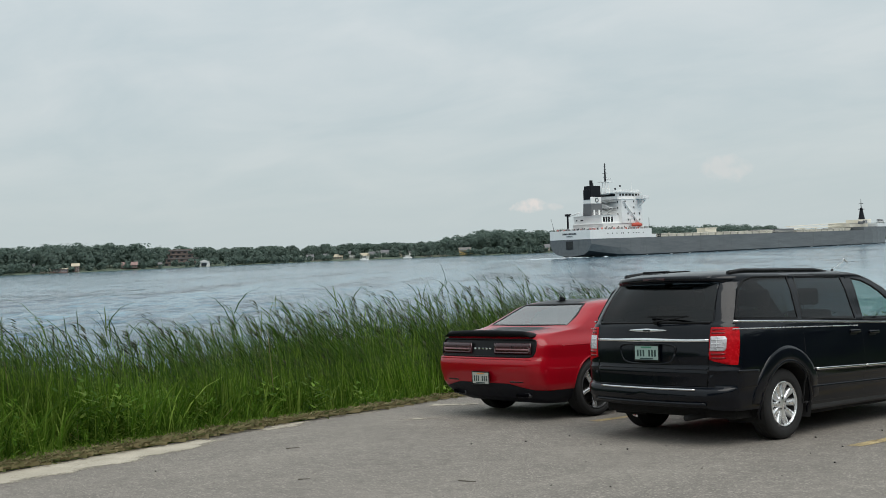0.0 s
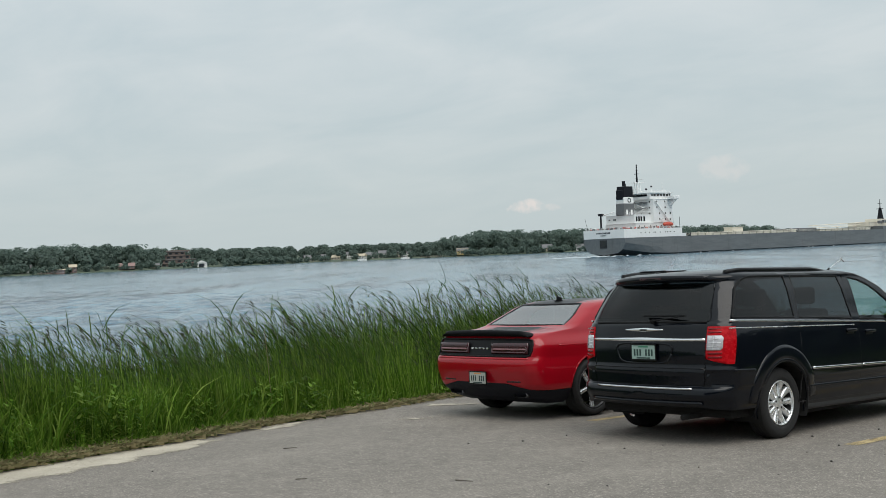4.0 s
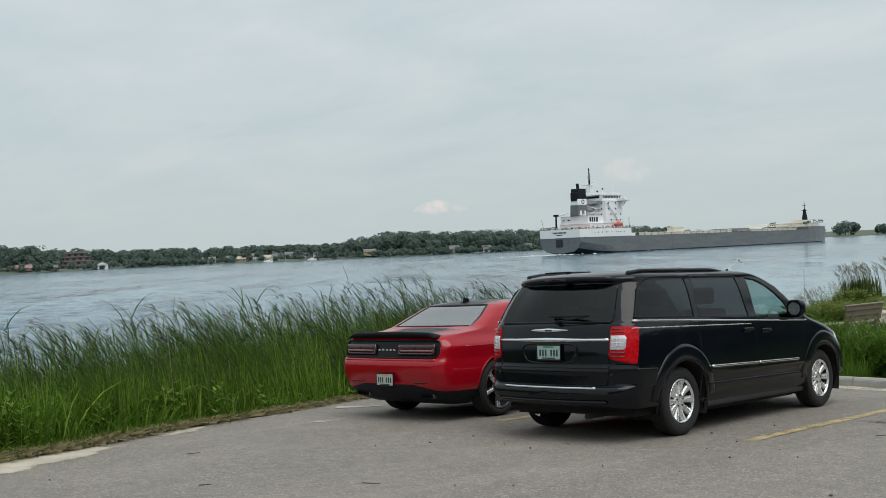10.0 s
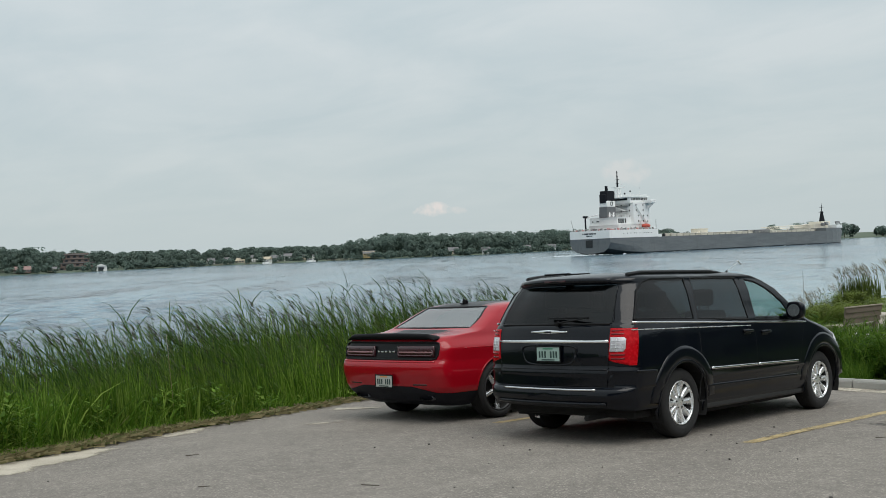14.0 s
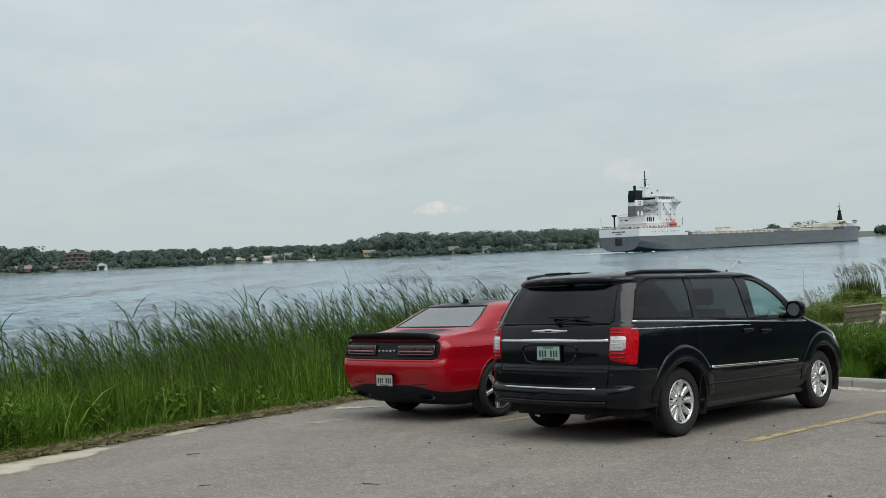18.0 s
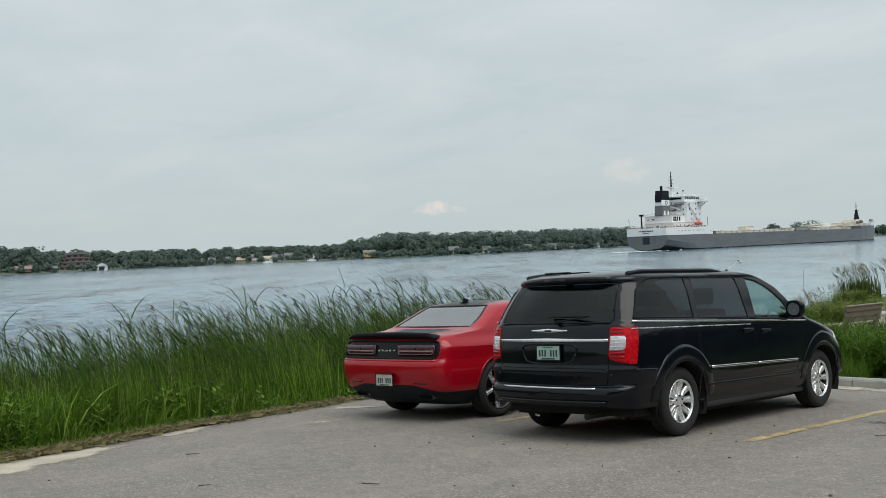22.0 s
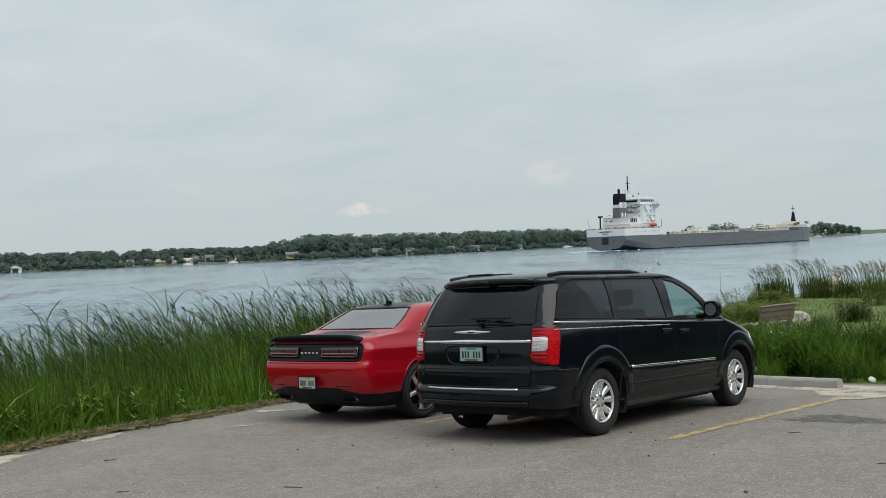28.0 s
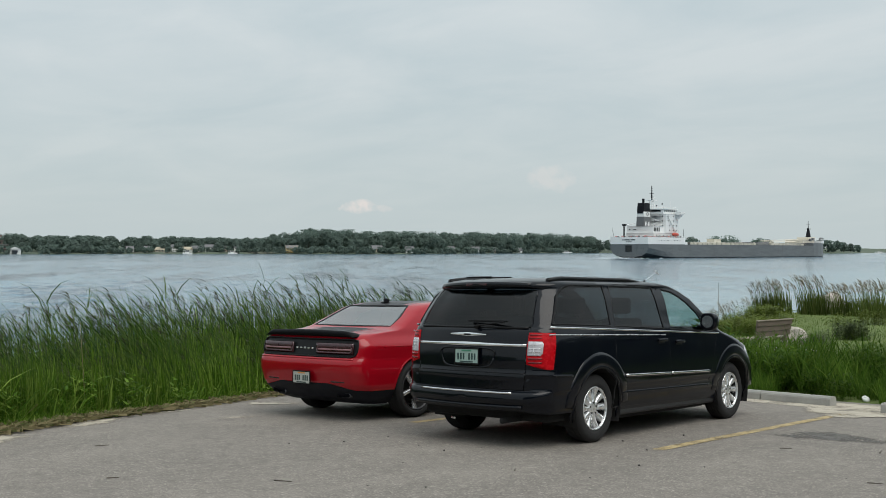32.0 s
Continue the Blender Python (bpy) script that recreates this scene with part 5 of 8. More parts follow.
    def rail(name, pts, z, h=1.1, gap=2.2, parent=ship):
        """A guard rail: posts and three wires, joined as one fitting."""
        r = None
        for (x0, y0), (x1, y1) in zip(pts, pts[1:]):
            n = max(1, int(math.hypot(x1 - x0, y1 - y0) / gap))
            for i in range(n + 1):
                x, y = x0 + (x1 - x0) * i / n, y0 + (y1 - y0) * i / n
                r = rod((x, y, z), (x, y, z + h), 0.05, n=4, bm=r)
            for k in (0.4, 0.7, 1.0):
                r = rod((x0, y0, z + h * k), (x1, y1, z + h * k), 0.035, n=4, bm=r)
        return part(name, r, M_SHIP_WHITE, parent)

    rail("stern_rail", [(11.2, 33), (11.2, 1), (-11.2, 1), (-11.2, 33)], 10.4, 0.9)
    # lower deckhouse
    def house(name, x0, x1, y0, y1, z0, z1, mt=M_SHIP_WHITE, eave=0.35):
        h = box(x1 - x0, y1 - y0, z1 - z0, (x0 + x1) / 2, (y0 + y1) / 2, (z0 + z1) / 2, 0.08)
        h = box(x1 - x0 + eave, y1 - y0 + eave, 0.18, (x0 + x1) / 2, (y0 + y1) / 2, z1, 0.03, h)
        return part(name, h, mt, ship)

    def port_rows(parent, x, ys, z, size=(0.12, 0.55, 0.7)):
        for y in ys:
            part("window", box(*size, x, y, z, 0.04), M_SHIP_GLASS, parent)

    lowh = house("lower_deckhouse", -8.3, 8.3, 10.0, 33.0, 9.5, 12.8)
    port_rows(lowh, 8.36, (12, 15, 18.5, 22, 25, 28.5, 31), 11.4)
    mid = house("engine_casing_house", -8.3, 7.2, 10.5, 21.0, 12.8, 16.2)
    for k, y in enumerate((11.7, 13.1, 14.5, 16.2)):
        part("vent_louvre", box(0.15, 0.95, 2.0, 7.26, y, 14.5, 0.05), M_SHIP_GLASS, mid)
    for x in (-6.5, -4.0, -3.2):
        part("window", box(0.7, 0.12, 0.5, x, 10.44, 14.6, 0.04), M_SHIP_GLASS, mid)
    rail("casing_rail", [(7.1, 21), (7.1, 10.7), (-8.2, 10.7)], 16.3)
    rail("deckhouse_rail", [(8.2, 33), (8.2, 21.2)], 12.9)
    # accommodation tower and bridge
    tower = house("accommodation_block", -8.6, 8.6, 20.5, 32.0, 12.8, 22.4)
    for z in (14.2, 16.6, 19.0, 21.4):
        port_rows(tower, 8.66, (24.0, 27.5, 30.6) if z < 18 else (22.5, 27.5), z)
        for x in (-5, -1.5, 2, 6.5):
            part("window", box(0.55, 0.12, 0.7, x, 20.44, z, 0.04), M_SHIP_GLASS, tower)
    bridge = house("bridge", -7.6, 7.6, 19.5, 32.6, 22.4, 25.0, eave=1.2)
    part("bridge_window_band", box(0.12, 11.5, 0.85, 7.66, 26.3, 24.1, 0.04), M_SHIP_GLASS, bridge)
    part("bridge_window_band", box(12.5, 0.12, 0.85, 0, 19.44, 24.1, 0.04), M_SHIP_GLASS, bridge)
    part("bridge_window_band", box(14.4, 0.12, 0.95, 0, 32.66, 24.1, 0.04), M_SHIP_GLASS, bridge)
    for y in (21.5, 23.4, 25.3, 27.2, 29.1, 31.0):
        part("window_post", box(0.16, 0.35, 0.9, 7.70, y, 24.1), M_SHIP_WHITE, bridge)
    for s in (1, -1):
        wing = box(4.6, 3.4, 0.30, s * 10.0, 30.6, 22.3, 0.05)
        wing = box(0.15, 3.4, 1.25, s * 12.3, 30.6, 22.95, 0.05, wing)
        wing = box(4.6, 0.15, 1.25, s * 10.0, 28.9, 22.95, 0.05, wing)
        wing = box(4.6, 0.15, 1.25, s * 10.0, 32.3, 22.95, 0.05, wing)
        part("bridge_wing", wing, M_SHIP_WHITE, ship)
        part("wing_console", box(0.8, 0.8, 1.1, s * 11.6, 30.8, 23.0, 0.1), M_SHIP_BLACK, ship)
        part("wing_bracket", prism([(0, 0), (3.6, 3.0), (3.6, 3.3), (0, 3.3)], -0.2, 0.2), M_SHIP_WHITE, ship, m=Matrix.Translation((s * 8.6, 30.6, 18.9)) @ pose(0, 0, 0, 90, 0, 0) @ Matrix.Diagonal((s, 1, 1, 1)))
    rail("bridge_roof_rail", [(7.4, 32), (7.4, 20), (-7.4, 20)], 25.1, 1.0)
    # stairs and landings behind the tower
    for k, z in enumerate((16.2, 18.7, 21.2)):
        part("landing", box(7.0, 2.2, 0.15, 2.4, 19.3, z, 0.03), M_SHIP_GREY, ship)
        rail("landing_rail", [(5.9, 18.2), (-1.0, 18.2)], z, 1.0, 1.6)
    st = None
    for x0, z0, x1, z1 in ((-0.5, 16.3, 5.5, 18.6), (5.5, 18.8, -0.5, 21.1)):
        st = rod((x0, 18.6, z0), (x1, 18.6, z1), 0.22, n=4, bm=st)
    part("stairway", st, M_SHIP_WHITE, ship)
    part("flank_stairway", rod((9.0, 21.0, 21.6), (9.0, 29.6, 12.9), 0.28, n=4), M_SHIP_WHITE, ship)
    # funnel with bands and a plain ring emblem
    def slab(name, w, l, z0, z1, mt, lean=0.0, shrink=0.97, parent=ship):
        f = box(w, l, z1 - z0, 0, 0, 0, 0.25)
        for v in f.verts:
            t = (v.co.z / (z1 - z0)) + 0.5
            k = 1 - (1 - shrink) * t
            v.co = Vector((v.co.x * k, v.co.y * k + lean * t, v.co.z))
        return part(name, f, mt, parent, m=pose(0, 13.0, (z0 + z1) / 2))

    fun = new("funnel")
    fun.parent = ship
    slab("funnel_casing", 4.6, 6.4, 16.2, 21.0, M_SHIP_GREY, 0.2, parent=fun)
    slab("white_band", 4.4, 6.0, 20.9, 23.6, M_SHIP_WHITE, 0.1, parent=fun)
    slab("funnel_top", 4.2, 5.8, 23.5, 28.0, M_SHIP_BLACK, 0.3, 0.93, parent=fun)
    slab("funnel_grille", 3.4, 6.5, 22.6, 26.5, M_SHIP_BLACK, 0.0, 1.0, parent=fun)
    part("exhaust_pipe", rod((0.3, 12.4, 27.8), (0.3, 12.4, 30.2), 0.65, n=10), M_SHIP_BLACK, fun)
    part("exhaust_pipe", rod((-0.7, 14.2, 27.8), (-0.7, 14.2, 29.2), 0.4, n=10), M_SHIP_BLACK, fun)
    ring = bmesh.new()
    rw = []
    for k in range(20):
        a = 2 * math.pi * k / 20
        rw.append([ring.verts.new((2.24, 13.3 + r * math.cos(a), 22.3 + r * math.sin(a))) for r in (0.95, 0.65)])
    for k in range(20):
        p, q = rw[k], rw[(k + 1) % 20]
        ring.faces.new((p[0], p[1], q[1], q[0]))
    part("funnel_emblem", thick(ring, 0.05), M_SHIP_INK, fun, "plain dark ring emblem")
    for y in (11.6, 14.4):
        part("casing_door", box(0.15, 0.9, 2.0, 2.32, y, 17.5, 0.04), M_SHIP_WHITE, fun)
    # radar mast
    mast = new("radar_mast")
    mast.parent = ship
    m = None
    for x, y in ((-1.2, 19.6), (1.2, 19.6), (-1.2, 22.0), (1.2, 22.0)):
        m = rod((x, y, 25.0), (x * 0.6, 20.8 + (y - 20.8) * 0.5, 29.5), 0.18, n=6, bm=m)
    m = rod((-1, 20.2, 27.0), (1, 21.4, 27.0), 0.12, n=4, bm=m)
    part("mast_legs", m, M_SHIP_WHITE, mast)
    pl = box(3.0, 6.4, 0.2, 0, 21.0, 29.6, 0.03)
    for y in (18.0, 21.0, 24.0):
        pl = rod((1.4, y, 29.6), (1.4, y, 30.6), 0.05, n=4, bm=pl)
        pl = rod((-1.4, y, 29.6), (-1.4, y, 30.6), 0.05, n=4, bm=pl)
    part("mast_platform", pl, M_SHIP_WHITE, mast)
    part("mast_pole", rod((0, 20.8, 29.6), (0, 20.8, 37.2), 0.42, 0.16, 8), M_SHIP_BLACK, mast)
    for z, w in ((31.5, 1.6), (33.2, 2.6), (34.6, 1.0), (35.8, 0.8), (36.6, 0.9)):
        part("mast_yard", box(w, 0.16, 0.16, 0, 20.8, z), M_SHIP_BLACK, mast)
    part("radar_scanner", box(3.2, 0.3, 0.3, 0, 22.6, 30.9, 0.05), M_SHIP_WHITE, mast)
    for x, y, z in ((3, 26, 27.6), (-2, 28.5, 26.8), (5, 30.5, 29.8), (1, 30, 27.0)):
        part("aerial_pole", rod((x, y, 25.0), (x, y, z), 0.09, 0.05, 5), M_SHIP_WHITE, mast)
    part("radar_dome", rod((-2, 28.5, 26.8), (-2, 28.5, 27.5), 0.45, 0.3, 10), M_SHIP_BLACK, mast)
    part("radar_dome", rod((3, 26, 27.6), (3, 26, 28.2), 0.4, 0.3, 10), M_SHIP_BLACK, mast)
    # stern crane, winches and boats
    cr = new("stern_crane")
    cr.parent = ship
    part("crane_post", rod((-7, 6, 9.5), (-7, 6, 16.6), 0.42, 0.36, 10), M_SHIP_BLACK, cr)
    part("crane_head", box(1.5, 2.2, 0.9, -7, 6.2, 16.8, 0.1), M_SHIP_BLACK, cr)
    part("crane_jib", rod((-7, 6.5, 16.4), (-1.8, 8.6, 17.8), 0.28, 0.16, 6), M_SHIP_WHITE, cr)
    part("flag_staff", rod((-9.5, 0.8, 10.4), (-10.4, 0.2, 15.6), 0.09, 0.05, 5), M_SHIP_BLACK, ship)
    rnd = random.Random(4)
    for k in range(16):
        x, y = -10 + 19.5 * k / 15, 2.6 + rnd.random() * 4
        part("mooring_gear", box(0.8 + rnd.random(), 1.0, 1.2 + rnd.random() * 0.9, x, y, 10.35, 0.15), M_SHIP_BLACK if k % 3 else M_SHIP_RED, ship)
    for k in range(13):
        y = 5 + 27 * k / 12
        part("deck_fitting", box(0.5, 0.8 + rnd.random(), 1.4 + rnd.random() * 0.6, 10.2, y, 10.45, 0.12), (M_SHIP_BLACK, M_SHIP_RED, M_DECK)[k % 3], ship)
    boat = bmesh.new()
    bmesh.ops.create_uvsphere(boat, u_segments=14, v_segments=8, radius=1)
    for v in boat.verts:
        v.co = Vector((v.co.x * 1.1, v.co.y * 3.0, v.co.z * 1.0))
    part("lifeboat", boat, M_SHIP_RED, ship, "orange-red lifeboat", smooth=True, m=pose(9.9, 27.5, 12.0))
    dv = None
    for y in (25.2, 29.8):
        dv = rod((8.6, y, 10), (8.8, y, 14.4), 0.14, n=5, bm=dv)
        dv = rod((8.8, y, 14.4), (10.4, y, 14.6), 0.12, n=5, bm=dv)
    part("boat_davit", dv, M_SHIP_WHITE, ship)
    part("deck_light", rod((11.0, 33.4, 10.4), (11.0, 33.4, 15.0), 0.12, 0.08, 5), M_SHIP_BLACK, ship)
    # cargo deck: hatch covers along the hold
    for k in range(16):
        y = 41 + 5.05 * k
        h = box(15.6, 4.3, 1.1, 0, y, 7.55, 0.12)
        h = box(16.2, 4.7, 0.3, 0, y, 8.15, 0.08, h)
        part("hatch_cover", h, M_SHIP_CREAM, ship)
    for k in range(9):
        y = 140 + 4.9 * k
        h = box(15.6, 4.1, 1.0, 0, y, 7.5, 0.12)
        h = box(16.2, 4.5, 0.3, 0, y, 8.05, 0.08, h)
        part("hatch_cover", h, M_SHIP_CREAM, ship)
    part("deck_cabin", box(4.5, 7.5, 2.2, 3, 79, 9.0, 0.1), M_SHIP_CREAM, ship)
    part("cabin_roof", box(5.0, 8.2, 0.25, 3, 79, 10.1, 0.05), M_SHIP_CREAM, ship)
    part("cargo_hopper", box(14, 14.5, 1.9, 0, 129.5, 7.9, 0.3), M_SHIP_GREY, ship)
    bmw = None
    for k in range(24):
        y0, y1 = 142 + 1.9 * k, 142 + 1.9 * (k + 1)
        z0, z1 = 8.6 + 0.022 * (y0 - 142), 8.6 + 0.022 * (y1 - 142)
        for x in (-1.2, 1.2):
            bmw = rod((x, y0, z0), (x, y1, z1), 0.12, n=4, bm=bmw)
            bmw = rod((x, y0, z0 + 1.3), (x, y1, z1 + 1.3), 0.12, n=4, bm=bmw)
            bmw = rod((x, y0, z0), (x, y1, z1 + 1.3), 0.08, n=4, bm=bmw)
        bmw = rod((-1.2, y0, z0), (1.2, y0, z0), 0.09, n=4, bm=bmw)
        bmw = rod((-1.2, y0, z0 + 1.3), (1.2, y0, z0 + 1.3), 0.09, n=4, bm=bmw)
    part("unloading_boom", bmw, M_SHIP_CREAM, ship, "cream lattice unloading boom")
    for s in (1, -1):
        side = None
        for k in range(28):
            y = 38 + 5.1 * k
            side = rod((s * 11.2, y, 7), (s * 11.2, y, 8.0), 0.05, n=4, bm=side)
        for z in (7.5, 8.0):
            side = rod((s * 11.2, 38, z), (s * 11.2, 176, z), 0.035, n=4, bm=side)
        part("deck_rail", side, M_SHIP_CREAM, ship)
    for y, x in ((47, 9.5), (58, -9.4), (71, 9.3), (98, 9.5), (113, 9.4), (150, 9.5), (172, 9.4)):
        part("deck_vent", rod((x, y, 7), (x, y, 8.6), 0.35, 0.5, 8), M_SHIP_CREAM, ship)
    for y in (36.8, 39.5):
        part("deck_winch", box(1.2, 1.2, 1.3, 10.6, y, 7.6, 0.2), M_SHIP_BLACK, ship)
    # forecastle
    fc = prism([(-half_beam(s) * 1.01, s) for s in (187, 195, 203, 211, 218, 223)] + [(0, 226.5)] + [(half_beam(s) * 1.01, s) for s in (223, 218, 211, 203, 195, 187)], 6.9, 8.6)
    part("forecastle", fc, M_HULL, ship)
    bw = prism([(-half_beam(s) * 1.03, s + 0.6) for s in (203, 211, 218, 223)] + [(0, 228)] + [(half_beam(s) * 1.03, s + 0.6) for s in (223, 218, 211, 203)], 8.5, 10.2)
    part("bow_bulwark", bw, M_SHIP_WHITE, ship, "white bow bulwark")
    fh = house("forward_house", -6, 6, 184, 200, 8.5, 10.6, M_SHIP_CREAM)
    part("forward_upper_house", box(7.5, 10.5, 1.9, 0, 201.5, 11.4, 0.1), M_SHIP_CREAM, ship)
    rail("forward_rail", [(10.5, 190), (8.5, 205), (4, 220)], 10.2)
    bmst = new("bow_mast")
    bmst.parent = ship
    part("mast_base", rod((0, 204.5, 12.0), (0, 204.5, 18.2), 1.7, 0.6, 10), M_SHIP_BLACK, bmst)
    part("mast_light_platform", box(2.4, 2.4, 0.25, 0, 204.5, 17.6, 0.05), M_SHIP_BLACK, bmst)
    part("mast_pole", rod((0, 204.5, 18), (0, 204.5, 22.6), 0.24, 0.12, 6), M_SHIP_BLACK, bmst)
    part("mast_yard", box(2.4, 0.2, 0.2, 0, 204.5, 20.4), M_SHIP_BLACK, bmst)
    for y, x, z in ((190, 8, 10.6), (195, 7.5, 11.0), (212, 5, 11.5), (216, 3.5, 11.2), (219, 2, 11.4)):
        part("bow_winch", box(1.5, 2.4, 1.5, x, y, z, 0.3), M_SHIP_GREY, ship)
    return ship


ship = build_ship()


def foam_mat():
    t = Mat("white_foam", rough=0.9)
    v = t.coords(world=False)
    t.color(t.ramp(t.noise(0.8, 4, 0.6, v), (0.3, (0.36, 0.42, 0.45)), (0.7, (0.62, 0.66, 0.68))))
    return t.m


def build_wake():
    """Broken foam that runs with the hull."""
    rnd = random.Random(9)
    bm = bmesh.new()

    def fleck(x, y, r, h):
        n = rnd.randint(5, 7)
        top = bm.verts.new((x, y, h))
        ring = [bm.verts.new((x + r * (0.6 + rnd.random() * 0.7) * math.cos(6.283 * k / n), y + 2.0 * r * (0.6 + rnd.random() * 0.7) * math.sin(6.283 * k / n), -0.05)) for k in range(n)]
        for k in range(n):
            bm.faces.new((top, ring[k], ring[(k + 1) % n]))

    for k in range(150):
        d = rnd.random() ** 1.6 * 30
        fleck(rnd.gauss(0, 5.5 + d * 0.05), -d + 3, 0.3 + rnd.random() * 0.6, 0.05 + 0.5 * math.exp(-d / 12) * rnd.random())
    for k in range(34):
        y = rnd.random() * 210
        for s in (1, -1):
            fleck(s * (half_beam(y) * (0.9 if y < 20 else 1.0) + 0.3 + rnd.random() * 1.2), y, 0.3 + rnd.random() * 0.4, 0.12 * rnd.random() + 0.05)
    w = part("wake", bm, foam_mat())
    w.matrix_world = pose(*SHIP_AT, WATER, 0, 0, SHIP_TURN)
    return tagged(w, "broken white foam in the ship's wake", "wake", kind="stuff")


wake = build_wake()

# ---- the far bank ----
def leaf_mat(name, a, b, c, trans=0.25):
    """Foliage: three greens by leaf and by plant, light through the blade."""
    t = Mat(name, rough=0.55)
    geo, info = t.node("NewGeometry"), t.node("ObjectInfo")
    isl = t.ramp(geo.outputs["Random Per Island"], (0.0, a), (0.5, b), (1.0, c))
    obj = t.ramp(info.outputs["Random"], (0.0, 0.68), (1.0, 1.32))
    col = t.mix(1.0, isl, obj, "MULTIPLY")
    t.color(col)
    t.b.inputs["Specular IOR Level"].default_value = 0.10
    tl = t.node("BsdfTranslucent")
    t.link(col, tl.inputs["Color"])
    mx = t.node("MixShader")
    mx.inputs[0].default_value = trans
    out = t.nt.nodes["Material Output"]
    t.link(t.b.outputs[0], mx.inputs[1])
    t.link(tl.outputs[0], mx.inputs[2])
    t.link(mx.outputs[0], out.inputs[0])
    return t.m


# the blue-grey lift of these greens is air haze painted into the leaf colour
M_HAZED_LEAF = leaf_mat("hazed_far_leaves", (0.136, 0.188, 0.164), (0.150, 0.204, 0.174), (0.166, 0.222, 0.184), 0.55)
M_BARK = plain("tree_bark", (0.10, 0.085, 0.07), 0.9, grain=0.25, scale=3, bump=0.3)


def bearing(az, d):
    a = radians(az)
    return 7.1 - d * math.sin(a), -9.5 + d * math.cos(a)


def crown_points(rnd, w, h, n):
    """Places of leaf clumps in an uneven crown: several lobes."""
    lobes = [(rnd.uniform(-0.3, 0.3) * w, rnd.uniform(-0.3, 0.3) * w, rnd.uniform(0.30, 0.78) * h, rnd.uniform(0.20, 0.36) * w) for _ in range(7)]
    lobes.append((0, 0, 0.8 * h, 0.26 * w))
    out = []
    for k in range(n):
        lx, ly, lz, lr = lobes[k % len(lobes)]
        u, a = rnd.uniform(-1, 1), rnd.uniform(0, 6.283)
        r = lr * rnd.uniform(0.65, 1.05)
        q = math.sqrt(1 - u * u)
        out.append((lx + r * q * math.cos(a), ly + r * q * math.sin(a), max(0.05 * h, min(h, lz + r * u * 0.95)), Vector((q * math.cos(a), q * math.sin(a), u))))
    return out


def leaf_quads(pts, size, rnd, verts, faces):
    for x, y, z, nrm in pts:
        s = size * rnd.uniform(0.55, 1.25)
        n = (nrm * 1.1 + Vector((rnd.uniform(-0.45, 0.3), rnd.uniform(-0.45, 0.3), rnd.uniform(0.0, 0.7)))).normalized()
        u = n.cross(Vector((rnd.uniform(-1, 1), rnd.uniform(-1, 1), rnd.uniform(-1, 1)))).normalized() * s
        v = n.cross(u)
        c = Vector((x, y, z))
        i = len(verts)
        verts += [tuple(c - u * 0.7 - v), tuple(c + u - v * 0.4), tuple(c + u * 0.5 + v), tuple(c - u + v * 0.5)]
        faces.append((i, i + 1, i + 2, i + 3))


def tree_height(az):
    return lerp_list(az, [33, 34.5, 38, 43, 45, 48, 49.6, 50.4, 51, 56, 60.5, 63, 65, 68, 72, 74, 78], [20, 23, 22, 19.5, 20, 22, 18, 14, 13, 13.5, 14, 15, 16, 19, 18.5, 15, 16])


def build_woods():
    rnd = random.Random(21)
    verts, faces, trunks = [], [], None
    tv, tf = [], []
    az = 33.2
    while az < 82:
        d0 = far_shore(az)
        for row, back in enumerate((26, 48, 75, 110)):
            d = d0 + back + rnd.uniform(-9, 9)
            x, y = bearing(az + rnd.uniform(-0.25, 0.25), d)
            h = tree_height(az) * (rnd.uniform(0.55, 0.85) if row == 0 else rnd.uniform(0.80, 1.02)) - (0.4 * row)
            if (row == 0 and rnd.random() < 0.45) or (row < 2 and 62.5 < az < 64.9):
                continue
            w = h * rnd.uniform(0.85, 1.2)
            z = land_z(x, y)
            n = 900 if row < 2 else 560 if row == 2 else 300
            pts = [(x + px, y + py, z + pz, q) for px, py, pz, q in crown_points(rnd, w, h, n)]
            leaf_quads(pts, 0.85 if row < 3 else 1.3, rnd, verts, faces)
            i = len(tv)
            tv += [(x - 0.3, y, z - 1), (x + 0.3, y, z - 1), (x + 0.12, y, z + h * 0.6), (x - 0.12, y, z + h * 0.6)]
            tf.append((i, i + 1, i + 2, i + 3))
        # undergrowth on the waterline
        for _ in range(9):
            x, y = bearing(az + rnd.uniform(-0.3, 0.3), d0 + rnd.uniform(2, 24))
            h = rnd.uniform(2, 6)
            z = land_z(x, y)
            if not (61.5 < az < 72 and rnd.random() < 0.6) and not (50 < az < 58 and rnd.random() < 0.6):
                leaf_quads([(x + px, y + py, z + pz, q) for px, py, pz, q in crown_points(rnd, h * 1.3, h, 70)], 0.8, rnd, verts, faces)
        az += 420.0 / d0
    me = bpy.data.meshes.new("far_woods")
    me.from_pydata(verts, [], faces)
    me.materials.append(M_HAZED_LEAF)
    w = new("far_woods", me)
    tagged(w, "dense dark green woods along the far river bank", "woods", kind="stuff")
    me = bpy.data.meshes.new("trunks")
    me.from_pydata(tv, [], tf)
    me.materials.append(M_BARK)
    t = new("trunks", me)
    t.parent = w


